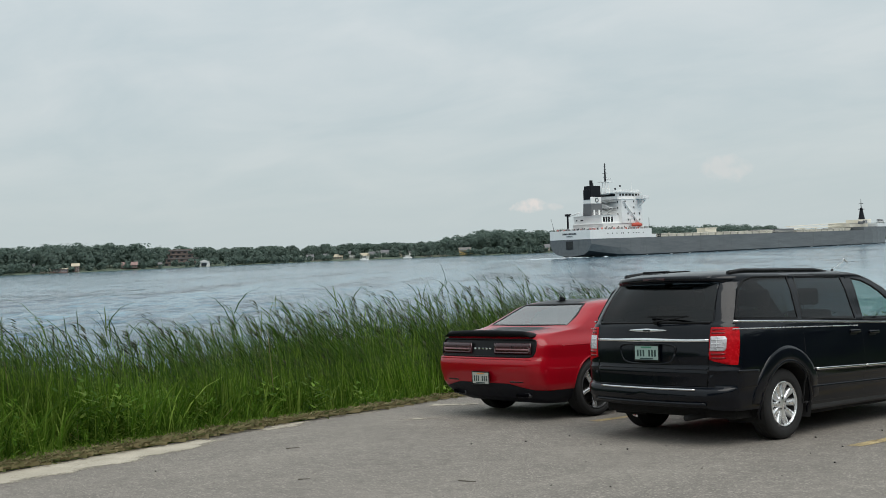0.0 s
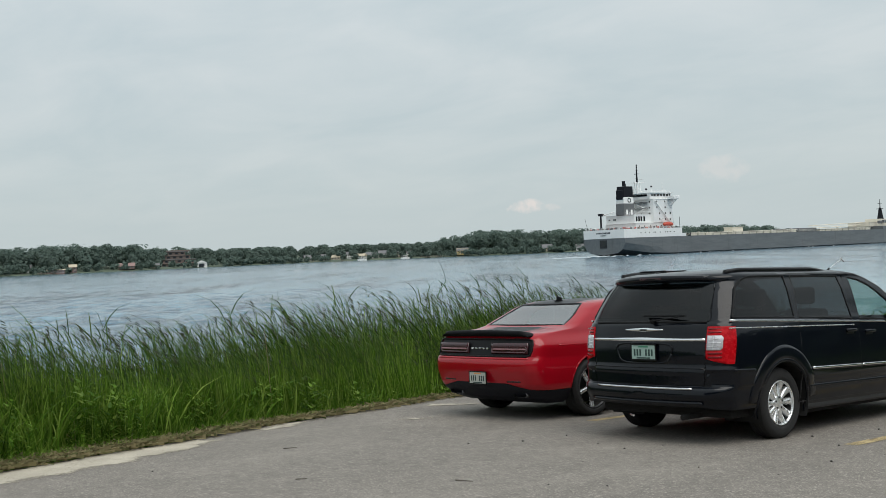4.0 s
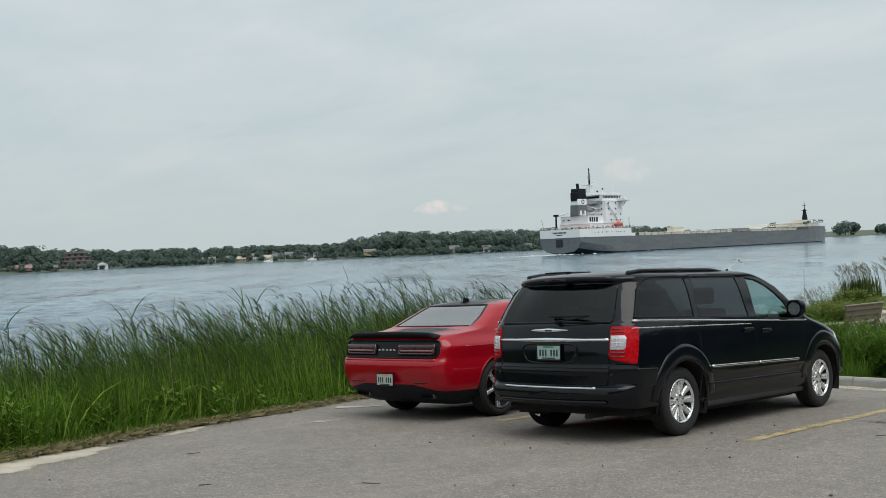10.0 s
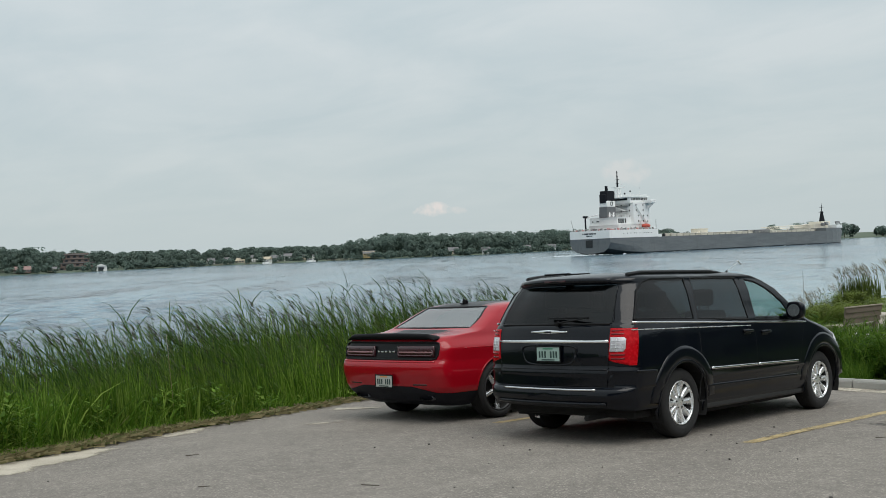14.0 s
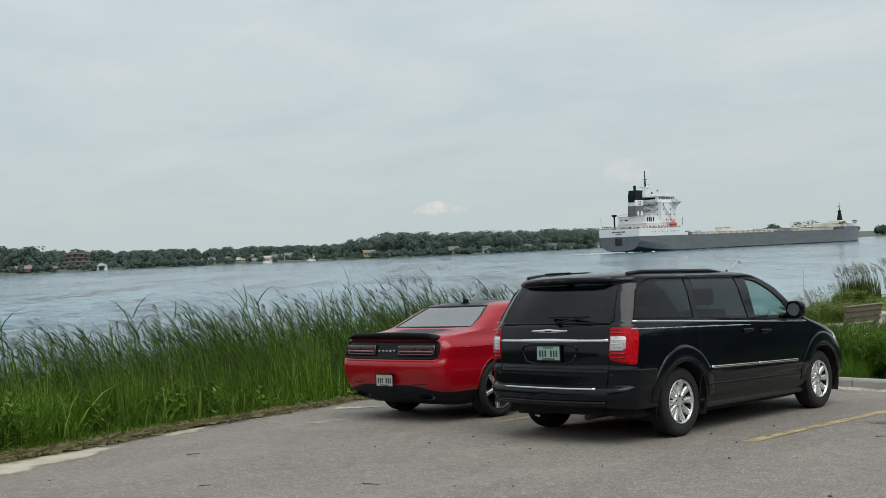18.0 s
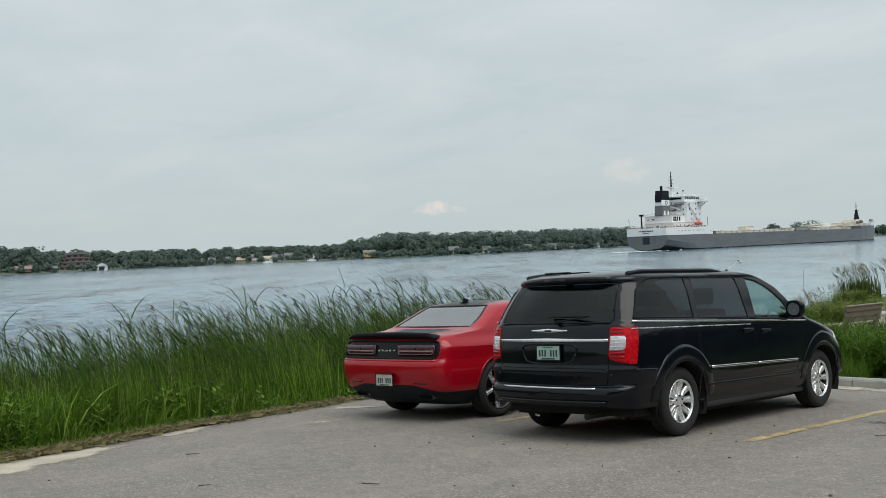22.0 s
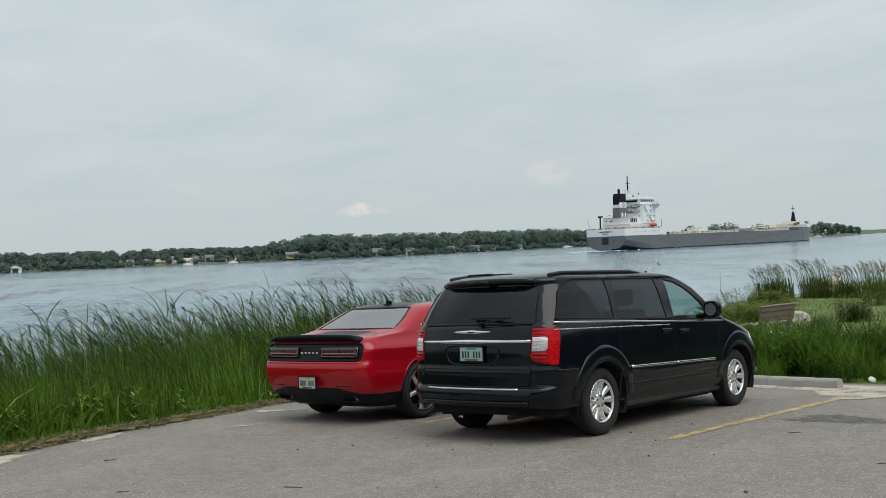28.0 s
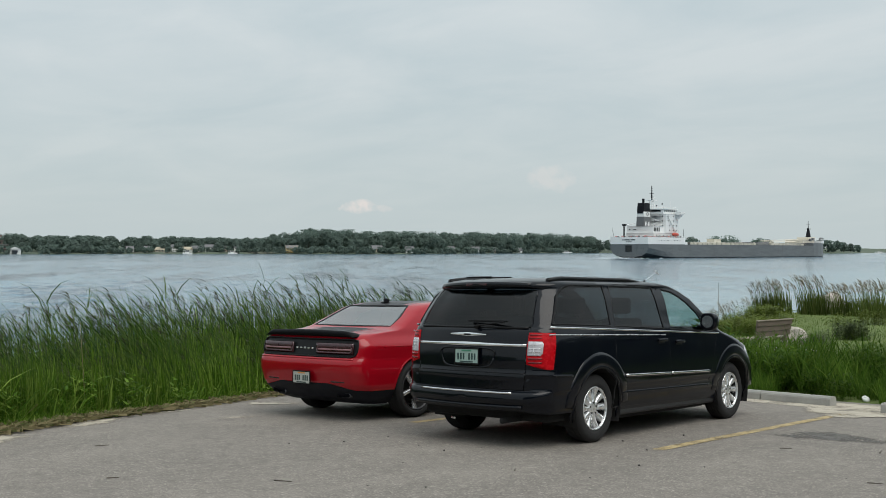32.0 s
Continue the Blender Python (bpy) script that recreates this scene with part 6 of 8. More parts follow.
def far_tree(az, back, h, wide=0.9):
    """A single tree on the low land upstream: trunk, limbs and a clumped crown."""
    rnd = random.Random(int(az * 100 + back))
    d = far_shore(az) + back
    x, y = bearing(az, d)
    t = empty("tree", pose(x, y, land_z(x, y) - 0.3), "dark green broadleaf tree on the far shore", "tree", "trees on the far shore")
    tr = rod((0, 0, 0), (0.3, 0, h * 0.55), 0.45, 0.22, 7)
    for k in range(5):
        a = 1.3 * k
        tr = rod((0.2, 0, h * (0.25 + 0.06 * k)), (0.3 * h * math.cos(a) * 0.8, 0.3 * h * math.sin(a) * 0.8, h * (0.48 + 0.07 * k)), 0.18, 0.06, 5, tr)
    part("trunk", tr, M_BARK, t)
    v, f = [], []
    leaf_quads(crown_points(rnd, h * wide, h, 420), 1.1, rnd, v, f)
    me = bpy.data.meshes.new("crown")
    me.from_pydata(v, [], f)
    me.materials.append(M_HAZED_LEAF)
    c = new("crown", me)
    c.parent = t


M_BRICK = plain("red_brick_wall", (0.20, 0.13, 0.115), 0.85, grain=0.2, scale=0.8)
M_SIDING = plain("white_siding", (0.72, 0.72, 0.70), 0.6, grain=0.06, scale=0.5)
M_TAN = plain("tan_siding", (0.46, 0.40, 0.30), 0.7, grain=0.1, scale=0.5)
M_YELLOW_WALL = plain("yellow_siding", (0.62, 0.47, 0.20), 0.7, grain=0.1, scale=0.5)
M_BROWN_WALL = plain("brown_shingle_wall", (0.17, 0.135, 0.12), 0.85, grain=0.2, scale=0.6)
M_ROOF_GREY = plain("grey_shingle_roof", (0.16, 0.16, 0.165), 0.85, grain=0.2, scale=0.7)
M_ROOF_RED = plain("faded_red_roof", (0.26, 0.17, 0.155), 0.8, grain=0.2, scale=0.7)
M_PANE = plain("dark_house_window", (0.03, 0.037, 0.045), 0.1, grain=0.2)
M_WOOD = plain("weathered_wood", (0.24, 0.20, 0.16), 0.85, grain=0.25, scale=2, bump=0.2)


def gable_house(az, back, w, deep, h, wall, roof, label, pitch=0.45, turn=0, cols=4, rows=1, hip=False, name="house"):
    """A house that faces the river: walls, pitched roof, windows and a door."""
    d = far_shore(az) + back
    x, y = bearing(az, d)
    z = max(land_z(x, y), WATER + 0.3) - 0.25
    ho = empty(name, pose(x, y, z, 0, 0, az + turn), label, "house" if name == "house" else name.replace("_", " "), "houses on the far bank" if name == "house" else "")
    part("wall", box(w, deep, h, 0, deep / 2, h / 2), wall, ho)
    r = bmesh.new()
    o, k = 0.5, deep * pitch
    inset = w * 0.25 if hip else 0
    a = [r.verts.new(p) for p in ((-w / 2 - o, -o, h), (w / 2 + o, -o, h), (w / 2 + o, deep + o, h), (-w / 2 - o, deep + o, h))]
    b = [r.verts.new(p) for p in ((-w / 2 - o + inset, deep / 2, h + k), (w / 2 + o - inset, deep / 2, h + k))]
    for f in ((a[0], a[1], b[1], b[0]), (a[2], a[3], b[0], b[1]), (a[1], a[2], b[1]), (a[3], a[0], b[0]), (a[3], a[2], a[1], a[0])):
        r.faces.new(f)
    part("roof", r, roof, ho)
    for j in range(rows):
        for i in range(cols):
            xx = -w / 2 + w * (i + 0.5) / cols
            win = part("window", box(w / cols * 0.5, 0.12, h / rows * 0.42, xx, -0.05, h / rows * (j + 0.56)), M_PANE, ho)
            part("window_frame", box(w / cols * 0.6, 0.06, h / rows * 0.52, xx, -0.02, h / rows * (j + 0.56)), M_SIDING, win)
    return ho


def build_far_things():
    # terraced brown building with a stepped, sloping outline
    d = far_shore(63.6) + 30
    x, y = bearing(63.7, d)
    b = empty("terraced_building", pose(x, y, land_z(x, y) - 0.5, 0, 0, 63.7), "large brown terraced building stepping down to the river", "building")
    for k in range(4):
        w = 30 - 5.5 * k
        z = 3.1 * k
        part("storey", box(w, 20 - 3.5 * k, 2.6, -3.2 - 1.0 * k, 10 + 1.2 * k, z + 1.3), M_BROWN_WALL, b)
        part("terrace_roof", box(w + 1.5, 21 - 3.5 * k, 0.5, -3.2 - 1.0 * k, 10 + 1.0 * k, z + 2.85, 0.1), M_ROOF_GREY if k % 2 else M_BROWN_WALL, b)
        for i in range(6 - k):
            part("window", box(2.4, 0.15, 1.3, -3.2 - 1.0 * k - w / 2 + w * (i + 0.5) / (6 - k), 1.15 + 2.93 * k - 1.2, z + 1.4), M_PANE, b)
    part("roof", prism([(-14, 8), (4, 8), (2, 20), (-12, 20)], 12.0, 13.2), M_BROWN_WALL, b)
    # white boathouse with a dark opening
    bh = gable_house(62.85, 0.5, 8.2, 9, 3.6, M_SIDING, M_SIDING, "small white boathouse with a dark open doorway", 0.0, 0, 1, 1, name="boathouse")
    g = bmesh.new()
    tri = [g.verts.new(p) for p in ((-4.3, -0.2, 3.55), (4.3, -0.2, 3.55), (0, -0.2, 5.5), (-4.3, 9.2, 3.55), (4.3, 9.2, 3.55), (0, 9.2, 5.5))]
    for f in ((0, 1, 2), (5, 4, 3), (0, 2, 5, 3), (1, 4, 5, 2)):
        g.faces.new([tri[i] for i in f])
    part("gable_roof", g, M_SIDING, bh)
    part("doorway", box(3.6, 0.2, 2.8, -0.4, -0.12, 1.5), M_PANE, bh)
    gable_house(70.0, 3, 11, 7, 2.6, M_BRICK, M_TAN, "low red brick boathouse with a pale flat roof", 0.08, 0, 5)
    gable_house(69.2, 4, 4.5, 5, 3.8, M_BRICK, M_TAN, "small red brick house with a white roof", 0.4, 0, 2, 2)
    gable_house(71.4, 30, 7, 6, 2.6, M_SIDING, M_ROOF_GREY, "white gabled house among trees on the bank", 0.5, 0, 3)
    gable_house(66.6, 14, 11, 7, 2.2, M_BRICK, M_ROOF_RED, "low house with a faded red roof", 0.35, 0, 5)
    gable_house(65.2, 10, 6, 5, 2.0, M_TAN, M_ROOF_GREY, "small tan boathouse by the water", 0.3, 0, 3)
    for az, back, w, h, wall, roof in ((57.35, 14, 9, 4.2, M_SIDING, M_ROOF_GREY), (56.4, 30, 12, 4.6, M_TAN, M_ROOF_GREY), (55.9, 16, 13, 3.4, M_TAN, M_TAN), (55.2, 40, 10, 6.2, M_SIDING, M_ROOF_GREY), (54.6, 12, 12, 3.6, M_SIDING, M_TAN), (54.0, 18, 14, 5.0, M_SIDING, M_ROOF_GREY), (53.4, 30, 12, 6.5, M_SIDING, M_ROOF_GREY), (52.6, 26, 16, 7.5, M_TAN, M_ROOF_GREY), (51.9, 22, 12, 6.4, M_SIDING, M_ROOF_GREY), (51.2, 20, 10, 4.0, M_TAN, M_ROOF_GREY)):
        gable_house(az, back, w * 0.62, 6, h * 0.68, wall, roof, "small pale house on the far bank", 0.4, random.Random(int(az * 10)).uniform(-25, 25), 3, 2 if h > 5 else 1)
    # yellow house with an open timber gable
    yh = gable_house(49.15, 8, 9.5, 8, 4.2, M_YELLOW_WALL, M_ROOF_GREY, "yellow house with a tall glazed front and deck", 0.30, 0, 4, 2)
    for xx in (-5, -1.7, 1.7, 5):
        part("porch_post", box(0.35, 0.35, 6.0, xx, -2.2, 3.0), M_TAN, yh)
    part("porch_beam", box(11.5, 0.4, 0.5, 0, -2.2, 5.9), M_TAN, yh)
    part("deck", box(13, 3.5, 0.4, 0, -1.6, 0.7), M_YELLOW_WALL, yh)
    for az, back, w, h, wall, label in ((42.9, 8, 9, 3.6, M_SIDING, "white cottage with a steep gable by the water"), (40.7, 10, 9, 4.0, M_BRICK, "small red house with a white gable"), (39.5, 8, 14, 4.2, M_SIDING, "white house under trees on the far bank"), (38.5, 8, 10, 3.2, M_TAN, "low tan cottage by the water"), (37.2, 6, 11, 2.8, M_SIDING, "low white cottage by the water"), (44.6, 12, 12, 4.5, M_TAN, "tan house half hidden by trees")):
        gable_house(az, back, w * 0.75, 6, h * 0.7, wall, M_ROOF_GREY, label, 0.55, random.Random(int(az * 10)).uniform(-30, 30), 3)
    # jetties with moored boats
    for az, n in ((51.0, 7), (50.4, 5), (55.4, 4), (57.0, 3), (70.6, 3)):
        d = far_shore(az) - 6
        x, y = bearing(az, d)
        j = empty("jetty", pose(x, y, WATER, 0, 0, az), "wooden jetty with posts on the far waterline", "jetty", "jetties")
        part("planking", box(2.2 * n, 2.4, 0.2, 0, 0, 1.0), M_WOOD, j)
        for k in range(n + 1):
            part("post", rod((-1.1 * n + 2.2 * k, -1.0, -1.5), (-1.1 * n + 2.2 * k, -1.0, 1.9), 0.14, n=6), M_WOOD, j)
    for az, off, L in ((34.55, -14, 13), (18.95, -420, 16), (54.5, -5, 8), (52.2, -4, 8), (21.9, -8, 9)):
        d = far_shore(az) + off
        x, y = bearing(az, d)
        bt = empty("motor_boat", pose(x, y, WATER, 0, 0, az + 8), "small white motor boat on the river", "boat", "motor boats")
        hb = prism([(-L / 2, -1.3), (L * 0.25, -1.4), (L / 2, 0), (L * 0.25, 1.4), (-L / 2, 1.3)], -0.3, 1.1)
        part("hull", hb, M_SIDING, bt)
        part("cabin", box(L * 0.4, 2.0, 1.5, -L * 0.05, 0, 1.75, 0.15), M_SIDING, bt)
        part("cabin_window", box(L * 0.36, 2.06, 0.5, -L * 0.05, 0, 2.0), M_PANE, bt)
        part("canopy", box(L * 0.3, 2.1, 0.12, -L * 0.3, 0, 2.8, 0.04), M_SIDING, bt)
        for s in (-1, 1):
            part("canopy_post", rod((-L * 0.42, s, 1.0), (-L * 0.42, s, 2.8), 0.05, n=5), M_SIDING, bt)
    # open groups of trees upstream
    for az, back, h in ((20.0, 20, 14), (20.35, 35, 16), (20.7, 22, 19), (21.05, 40, 20), (21.4, 25, 21), (21.75, 30, 24), (22.0, 18, 20), (22.7, 28, 15), (22.95, 20, 17), (23.2, 34, 13), (24.3, 25, 15), (24.7, 20, 17), (25.0, 30, 14), (26.1, 24, 20), (26.5, 36, 17), (26.85, 20, 19), (27.9, 30, 16), (28.2, 22, 18), (29.3, 28, 15), (29.7, 20, 17), (30.4, 25, 16), (31.3, 30, 19), (31.8, 20, 20), (32.4, 28, 21), (32.9, 22, 21), (18.0, 60, 17), (18.35, 30, 15), (17.6, 40, 18), (17.2, 20, 19), (16.8, 30, 19)):
        far_tree(az, back, h * (1.08 if 24 < az < 29 else 0.74), 1.1)


build_woods()
build_far_things()

# ---- reeds, grass and the things beside the lot ----
WIND = Vector((-0.72, -0.66, 0))  # the tips lean with the wind


M_REED_LEAF = leaf_mat("reed_leaves", (0.048, 0.112, 0.010), (0.106, 0.200, 0.018), (0.245, 0.345, 0.068), 0.55)
M_REED_STEM = leaf_mat("reed_stems", (0.028, 0.064, 0.012), (0.048, 0.098, 0.017), (0.088, 0.130, 0.030), 0.40)
# near-black brown: the backlit darkness of the reed tips is in this colour
M_REED_HEAD = leaf_mat("backlit_seed_heads", (0.030, 0.034, 0.018), (0.045, 0.050, 0.024), (0.070, 0.072, 0.036), 0.20)
M_WEED = leaf_mat("weed_leaves", (0.042, 0.104, 0.010), (0.096, 0.190, 0.018), (0.225, 0.315, 0.060), 0.42)
M_DARK_WEED = leaf_mat("shrub_leaves", (0.030, 0.050, 0.018), (0.050, 0.075, 0.024), (0.075, 0.095, 0.034), 0.2)
M_STRAW = leaf_mat("dry_straw", (0.16, 0.14, 0.07), (0.26, 0.22, 0.12), (0.10, 0.12, 0.045), 0.1)
M_PLUME = leaf_mat("grass_plumes", (0.20, 0.16, 0.12), (0.30, 0.25, 0.19), (0.17, 0.17, 0.09), 0.5)
M_PLUME_LEAF = leaf_mat("plumed_grass_leaves", (0.070, 0.110, 0.022), (0.100, 0.140, 0.032), (0.150, 0.175, 0.055), 0.5)
M_TALL_WEED = leaf_mat("tall_weed_leaves", (0.040, 0.096, 0.011), (0.074, 0.146, 0.018), (0.140, 0.222, 0.036), 0.52)
M_LAWN = leaf_mat("lawn_grass", (0.062, 0.102, 0.016), (0.085, 0.132, 0.022), (0.112, 0.155, 0.034), 0.4)
M_SHRUB = leaf_mat("yellow_green_leaves", (0.085, 0.122, 0.020), (0.118, 0.156, 0.028), (0.155, 0.190, 0.046), 0.4)


def blade(V, F, x, y, z, h, wide, lean, bend, turn, seg=4):
    """A tapering leaf that leaves the ground at (x, y), leans one way and droops over."""
    dx, dy = lean
    sx, sy = math.cos(turn), math.sin(turn)
    i = len(V)
    for k in range(seg + 1):
        f = k / seg
        o = f + bend * f ** 3
        up = h * (f - 0.28 * abs(bend) * f ** 3)
        w = wide * (0.65 + 0.35 * math.sin(f * 2.4 + 0.4)) * (1 - f ** 3) / 2 + 0.0008
        px, py, pz = x + dx * o, y + dy * o, z + up
        V.append((px - sx * w, py - sy * w, pz))
        V.append((px + sx * w, py + sy * w, pz))
    for k in range(seg):
        a = i + 2 * k
        F.append((a, a + 1, a + 3, a + 2))


def mesh_of(name, V, F, mats, split=None):
    me = bpy.data.meshes.new(name)
    me.from_pydata(V, [], F)
    for m in mats:
        me.materials.append(m)
    if split:
        me.polygons.foreach_set("material_index", [1 if k >= split else 0 for k in range(len(F))])
    return me


def reed_mesh(seed, tall, leaves, stems, spread):
    rnd = random.Random(seed)
    V, F = [], []
    for _ in range(leaves):
        r, a = spread * math.sqrt(rnd.random()), rnd.uniform(0, 6.283)
        h = tall * (0.32 + 0.60 * rnd.random() ** 0.75)
        out = rnd.uniform(0.01, 0.13) * h
        b = rnd.uniform(0, 6.283)
        blade(V, F, r * math.cos(a), r * math.sin(a), -0.05, h, rnd.uniform(0.012, 0.028), (out * math.cos(b) + WIND.x * 0.05 * h, out * math.sin(b) + WIND.y * 0.05 * h), rnd.uniform(0.1, 0.8), rnd.uniform(0, 3.14), 4)
    cut, heads = len(F), []
    for _ in range(stems):
        r, a = spread * math.sqrt(rnd.random()), rnd.uniform(0, 6.283)
        h = tall * rnd.uniform(0.78, 1.12)
        k = rnd.uniform(0.02, 0.12) * h
        lean = (WIND.x * k + rnd.gauss(0, 0.05), WIND.y * k + rnd.gauss(0, 0.05))
        x, y = r * math.cos(a), r * math.sin(a)
        blade(V, F, x, y, -0.05, h, 0.0065, lean, 0.5, rnd.uniform(0, 3.14), 5)
        for _ in range(rnd.randint(2, 4)):
            f = rnd.uniform(0.45, 0.92)
            o = f + 0.5 * f ** 3
            n = rnd.uniform(0.20, 0.36)
            b = rnd.gauss(0, 0.8)
            blade(V, F, x + lean[0] * o, y + lean[1] * o, h * (f - 0.14 * f ** 3), n * rnd.uniform(0.6, 1.0), rnd.uniform(0.006, 0.010), ((WIND.x * math.cos(b) - WIND.y * math.sin(b)) * n * 0.45, (WIND.x * math.sin(b) + WIND.y * math.cos(b)) * n * 0.45), 0.9, rnd.uniform(0, 3.14), 3)
        # a drooping seed head: short spikelets on the windward-bent tip
        if rnd.random() < 0.16:
            for j in range(6):
                f = 0.90 + 0.10 * j / 8
                o = f + 0.5 * f ** 3
                n = rnd.uniform(0.04, 0.10)
                b = rnd.gauss(0, 0.6)
                heads.append((x + lean[0] * o, y + lean[1] * o, h * (f - 0.14 * f ** 3), n * rnd.uniform(0.3, 0.9), 0.011, ((WIND.x * math.cos(b) - WIND.y * math.sin(b)) * n * 0.8, (WIND.x * math.sin(b) + WIND.y * math.cos(b)) * n * 0.8), 0.7, rnd.uniform(0, 3.14), 2))
    top = len(F)
    for hd in heads:
        blade(V, F, *hd)
    me = mesh_of("reed_clump", V, F, (M_REED_LEAF, M_REED_STEM, M_REED_HEAD), cut)
    me.polygons.foreach_set("material_index", [0 if k < cut else 1 if k < top else 2 for k in range(len(F))])
    return me


SWAY = []  # plants that move in the wind: object, base pose, amplitude, period, phase


def plant(name, me, x, y, z, scale, turn, label, category, group, amp=0.0):
    ob = new(name, me)
    m = pose(x, y, z, 0, 0, turn)
    ob.matrix_world = m
    ob.scale = (scale, scale, scale)
    tagged(ob, label, category, group)
    if amp:
        rnd = random.Random(int(x * 971 + y * 131))
        SWAY.append((ob, m, amp, rnd.uniform(1.9, 3.1), rnd.uniform(0, 6.28)))
    return ob


def build_reeds():
    rnd = random.Random(5)
    kinds = [reed_mesh(10 + k, 1.9, 600, 62, 0.62) for k in range(7)]
    y = -13.0
    n = 0
    while y < 8.6:
        x0 = edge_x(min(y, 6.0)) - (1.15 if y < 1 else 1.1 + 0.02 * y)
        for row in range(5):
            x = x0 - 0.82 * row + rnd.uniform(-0.25, 0.25)
            yy = y + rnd.uniform(-0.3, 0.3)
            z = max(land_z(x, yy), WATER - 0.2)
            # the crest of the reeds dips to the river end and swells in between
            crest = 1.36 + 0.10 * math.sin(yy * 0.9 + 1.0) + 0.08 * math.sin(yy * 2.3) + 0.045 * min(4, max(0, -yy - 2.5)) + 0.05 * min(3, max(0, -yy - 5.8))
            h = (crest - z) * (0.80, 0.93, 1.0, 1.03, 1.0)[row] * rnd.uniform(0.90, 1.06)
            plant("reed_clump", kinds[n % 7], x, yy, z, h / 1.9, rnd.uniform(-25, 25), "tall green reeds bending in the wind beside the lot", "reeds", "reeds along the lot", 1.1)
            n += 1
        y += 0.80
    # reeds past the end of the lot, behind the parked cars
    for k in range(26):
        x, yy = rnd.uniform(-11.0, -3.6), rnd.uniform(7.6, 10.5)
        z = max(land_z(x, yy), WATER - 0.2)
        if x > -5.2:
            h = rnd.uniform(0.9, 1.2)
        else:
            h = (1.30 - z) * rnd.uniform(0.85, 1.05)
        plant("reed_clump", kinds[k % 7], x, yy, z, h / 1.9, rnd.uniform(-25, 25), "tall green reeds bending in the wind beside the lot", "reeds", "reeds along the lot", 1.1)


def tuft_mesh(seed, n, tall, spread, wide, mats=(None,), lean=0.1):
    rnd = random.Random(seed)
    V, F = [], []
    for _ in range(n):
        r, a = spread * math.sqrt(rnd.random()), rnd.uniform(0, 6.283)
        h = tall * rnd.uniform(0.35, 1.0)
        b, out = rnd.uniform(0, 6.283), rnd.uniform(0.1, 0.5) * h
        blade(V, F, r * math.cos(a), r * math.sin(a), -0.02, h, rnd.uniform(0.6, 1.3) * wide, (out * math.cos(b) + WIND.x * lean * h, out * math.sin(b) + WIND.y * lean * h), rnd.uniform(0.2, 1.0), rnd.uniform(0, 3.14), 4)
    return mesh_of("tuft", V, F, mats)


def leafy_mesh(seed, n, w, h, size, mat):
    """A leafy plant: upright stalks set with small leaves."""
    rnd = random.Random(seed)
    V, F = [], []
    for _ in range(n):
        x, y = rnd.gauss(0, w * 0.4), rnd.gauss(0, w * 0.4)
        top = h * rnd.uniform(0.5, 1.0)
        blade(V, F, x, y, -0.02, top, 0.006, (rnd.gauss(0, 0.04), rnd.gauss(0, 0.04)), 0.1, rnd.uniform(0, 3.14), 2)
        m = int(top / 0.055)
        for k in range(m):
            z = top * (k + 1) / m
            a = rnd.uniform(0, 6.283)
            s = size * rnd.uniform(0.6, 1.3)
            blade(V, F, x, y, z - 0.02, s * 0.5, s * 0.42, (s * math.cos(a), s * math.sin(a)), 0.5, a + 1.57, 2)
    return mesh_of("leafy_weed", V, F, (mat,))


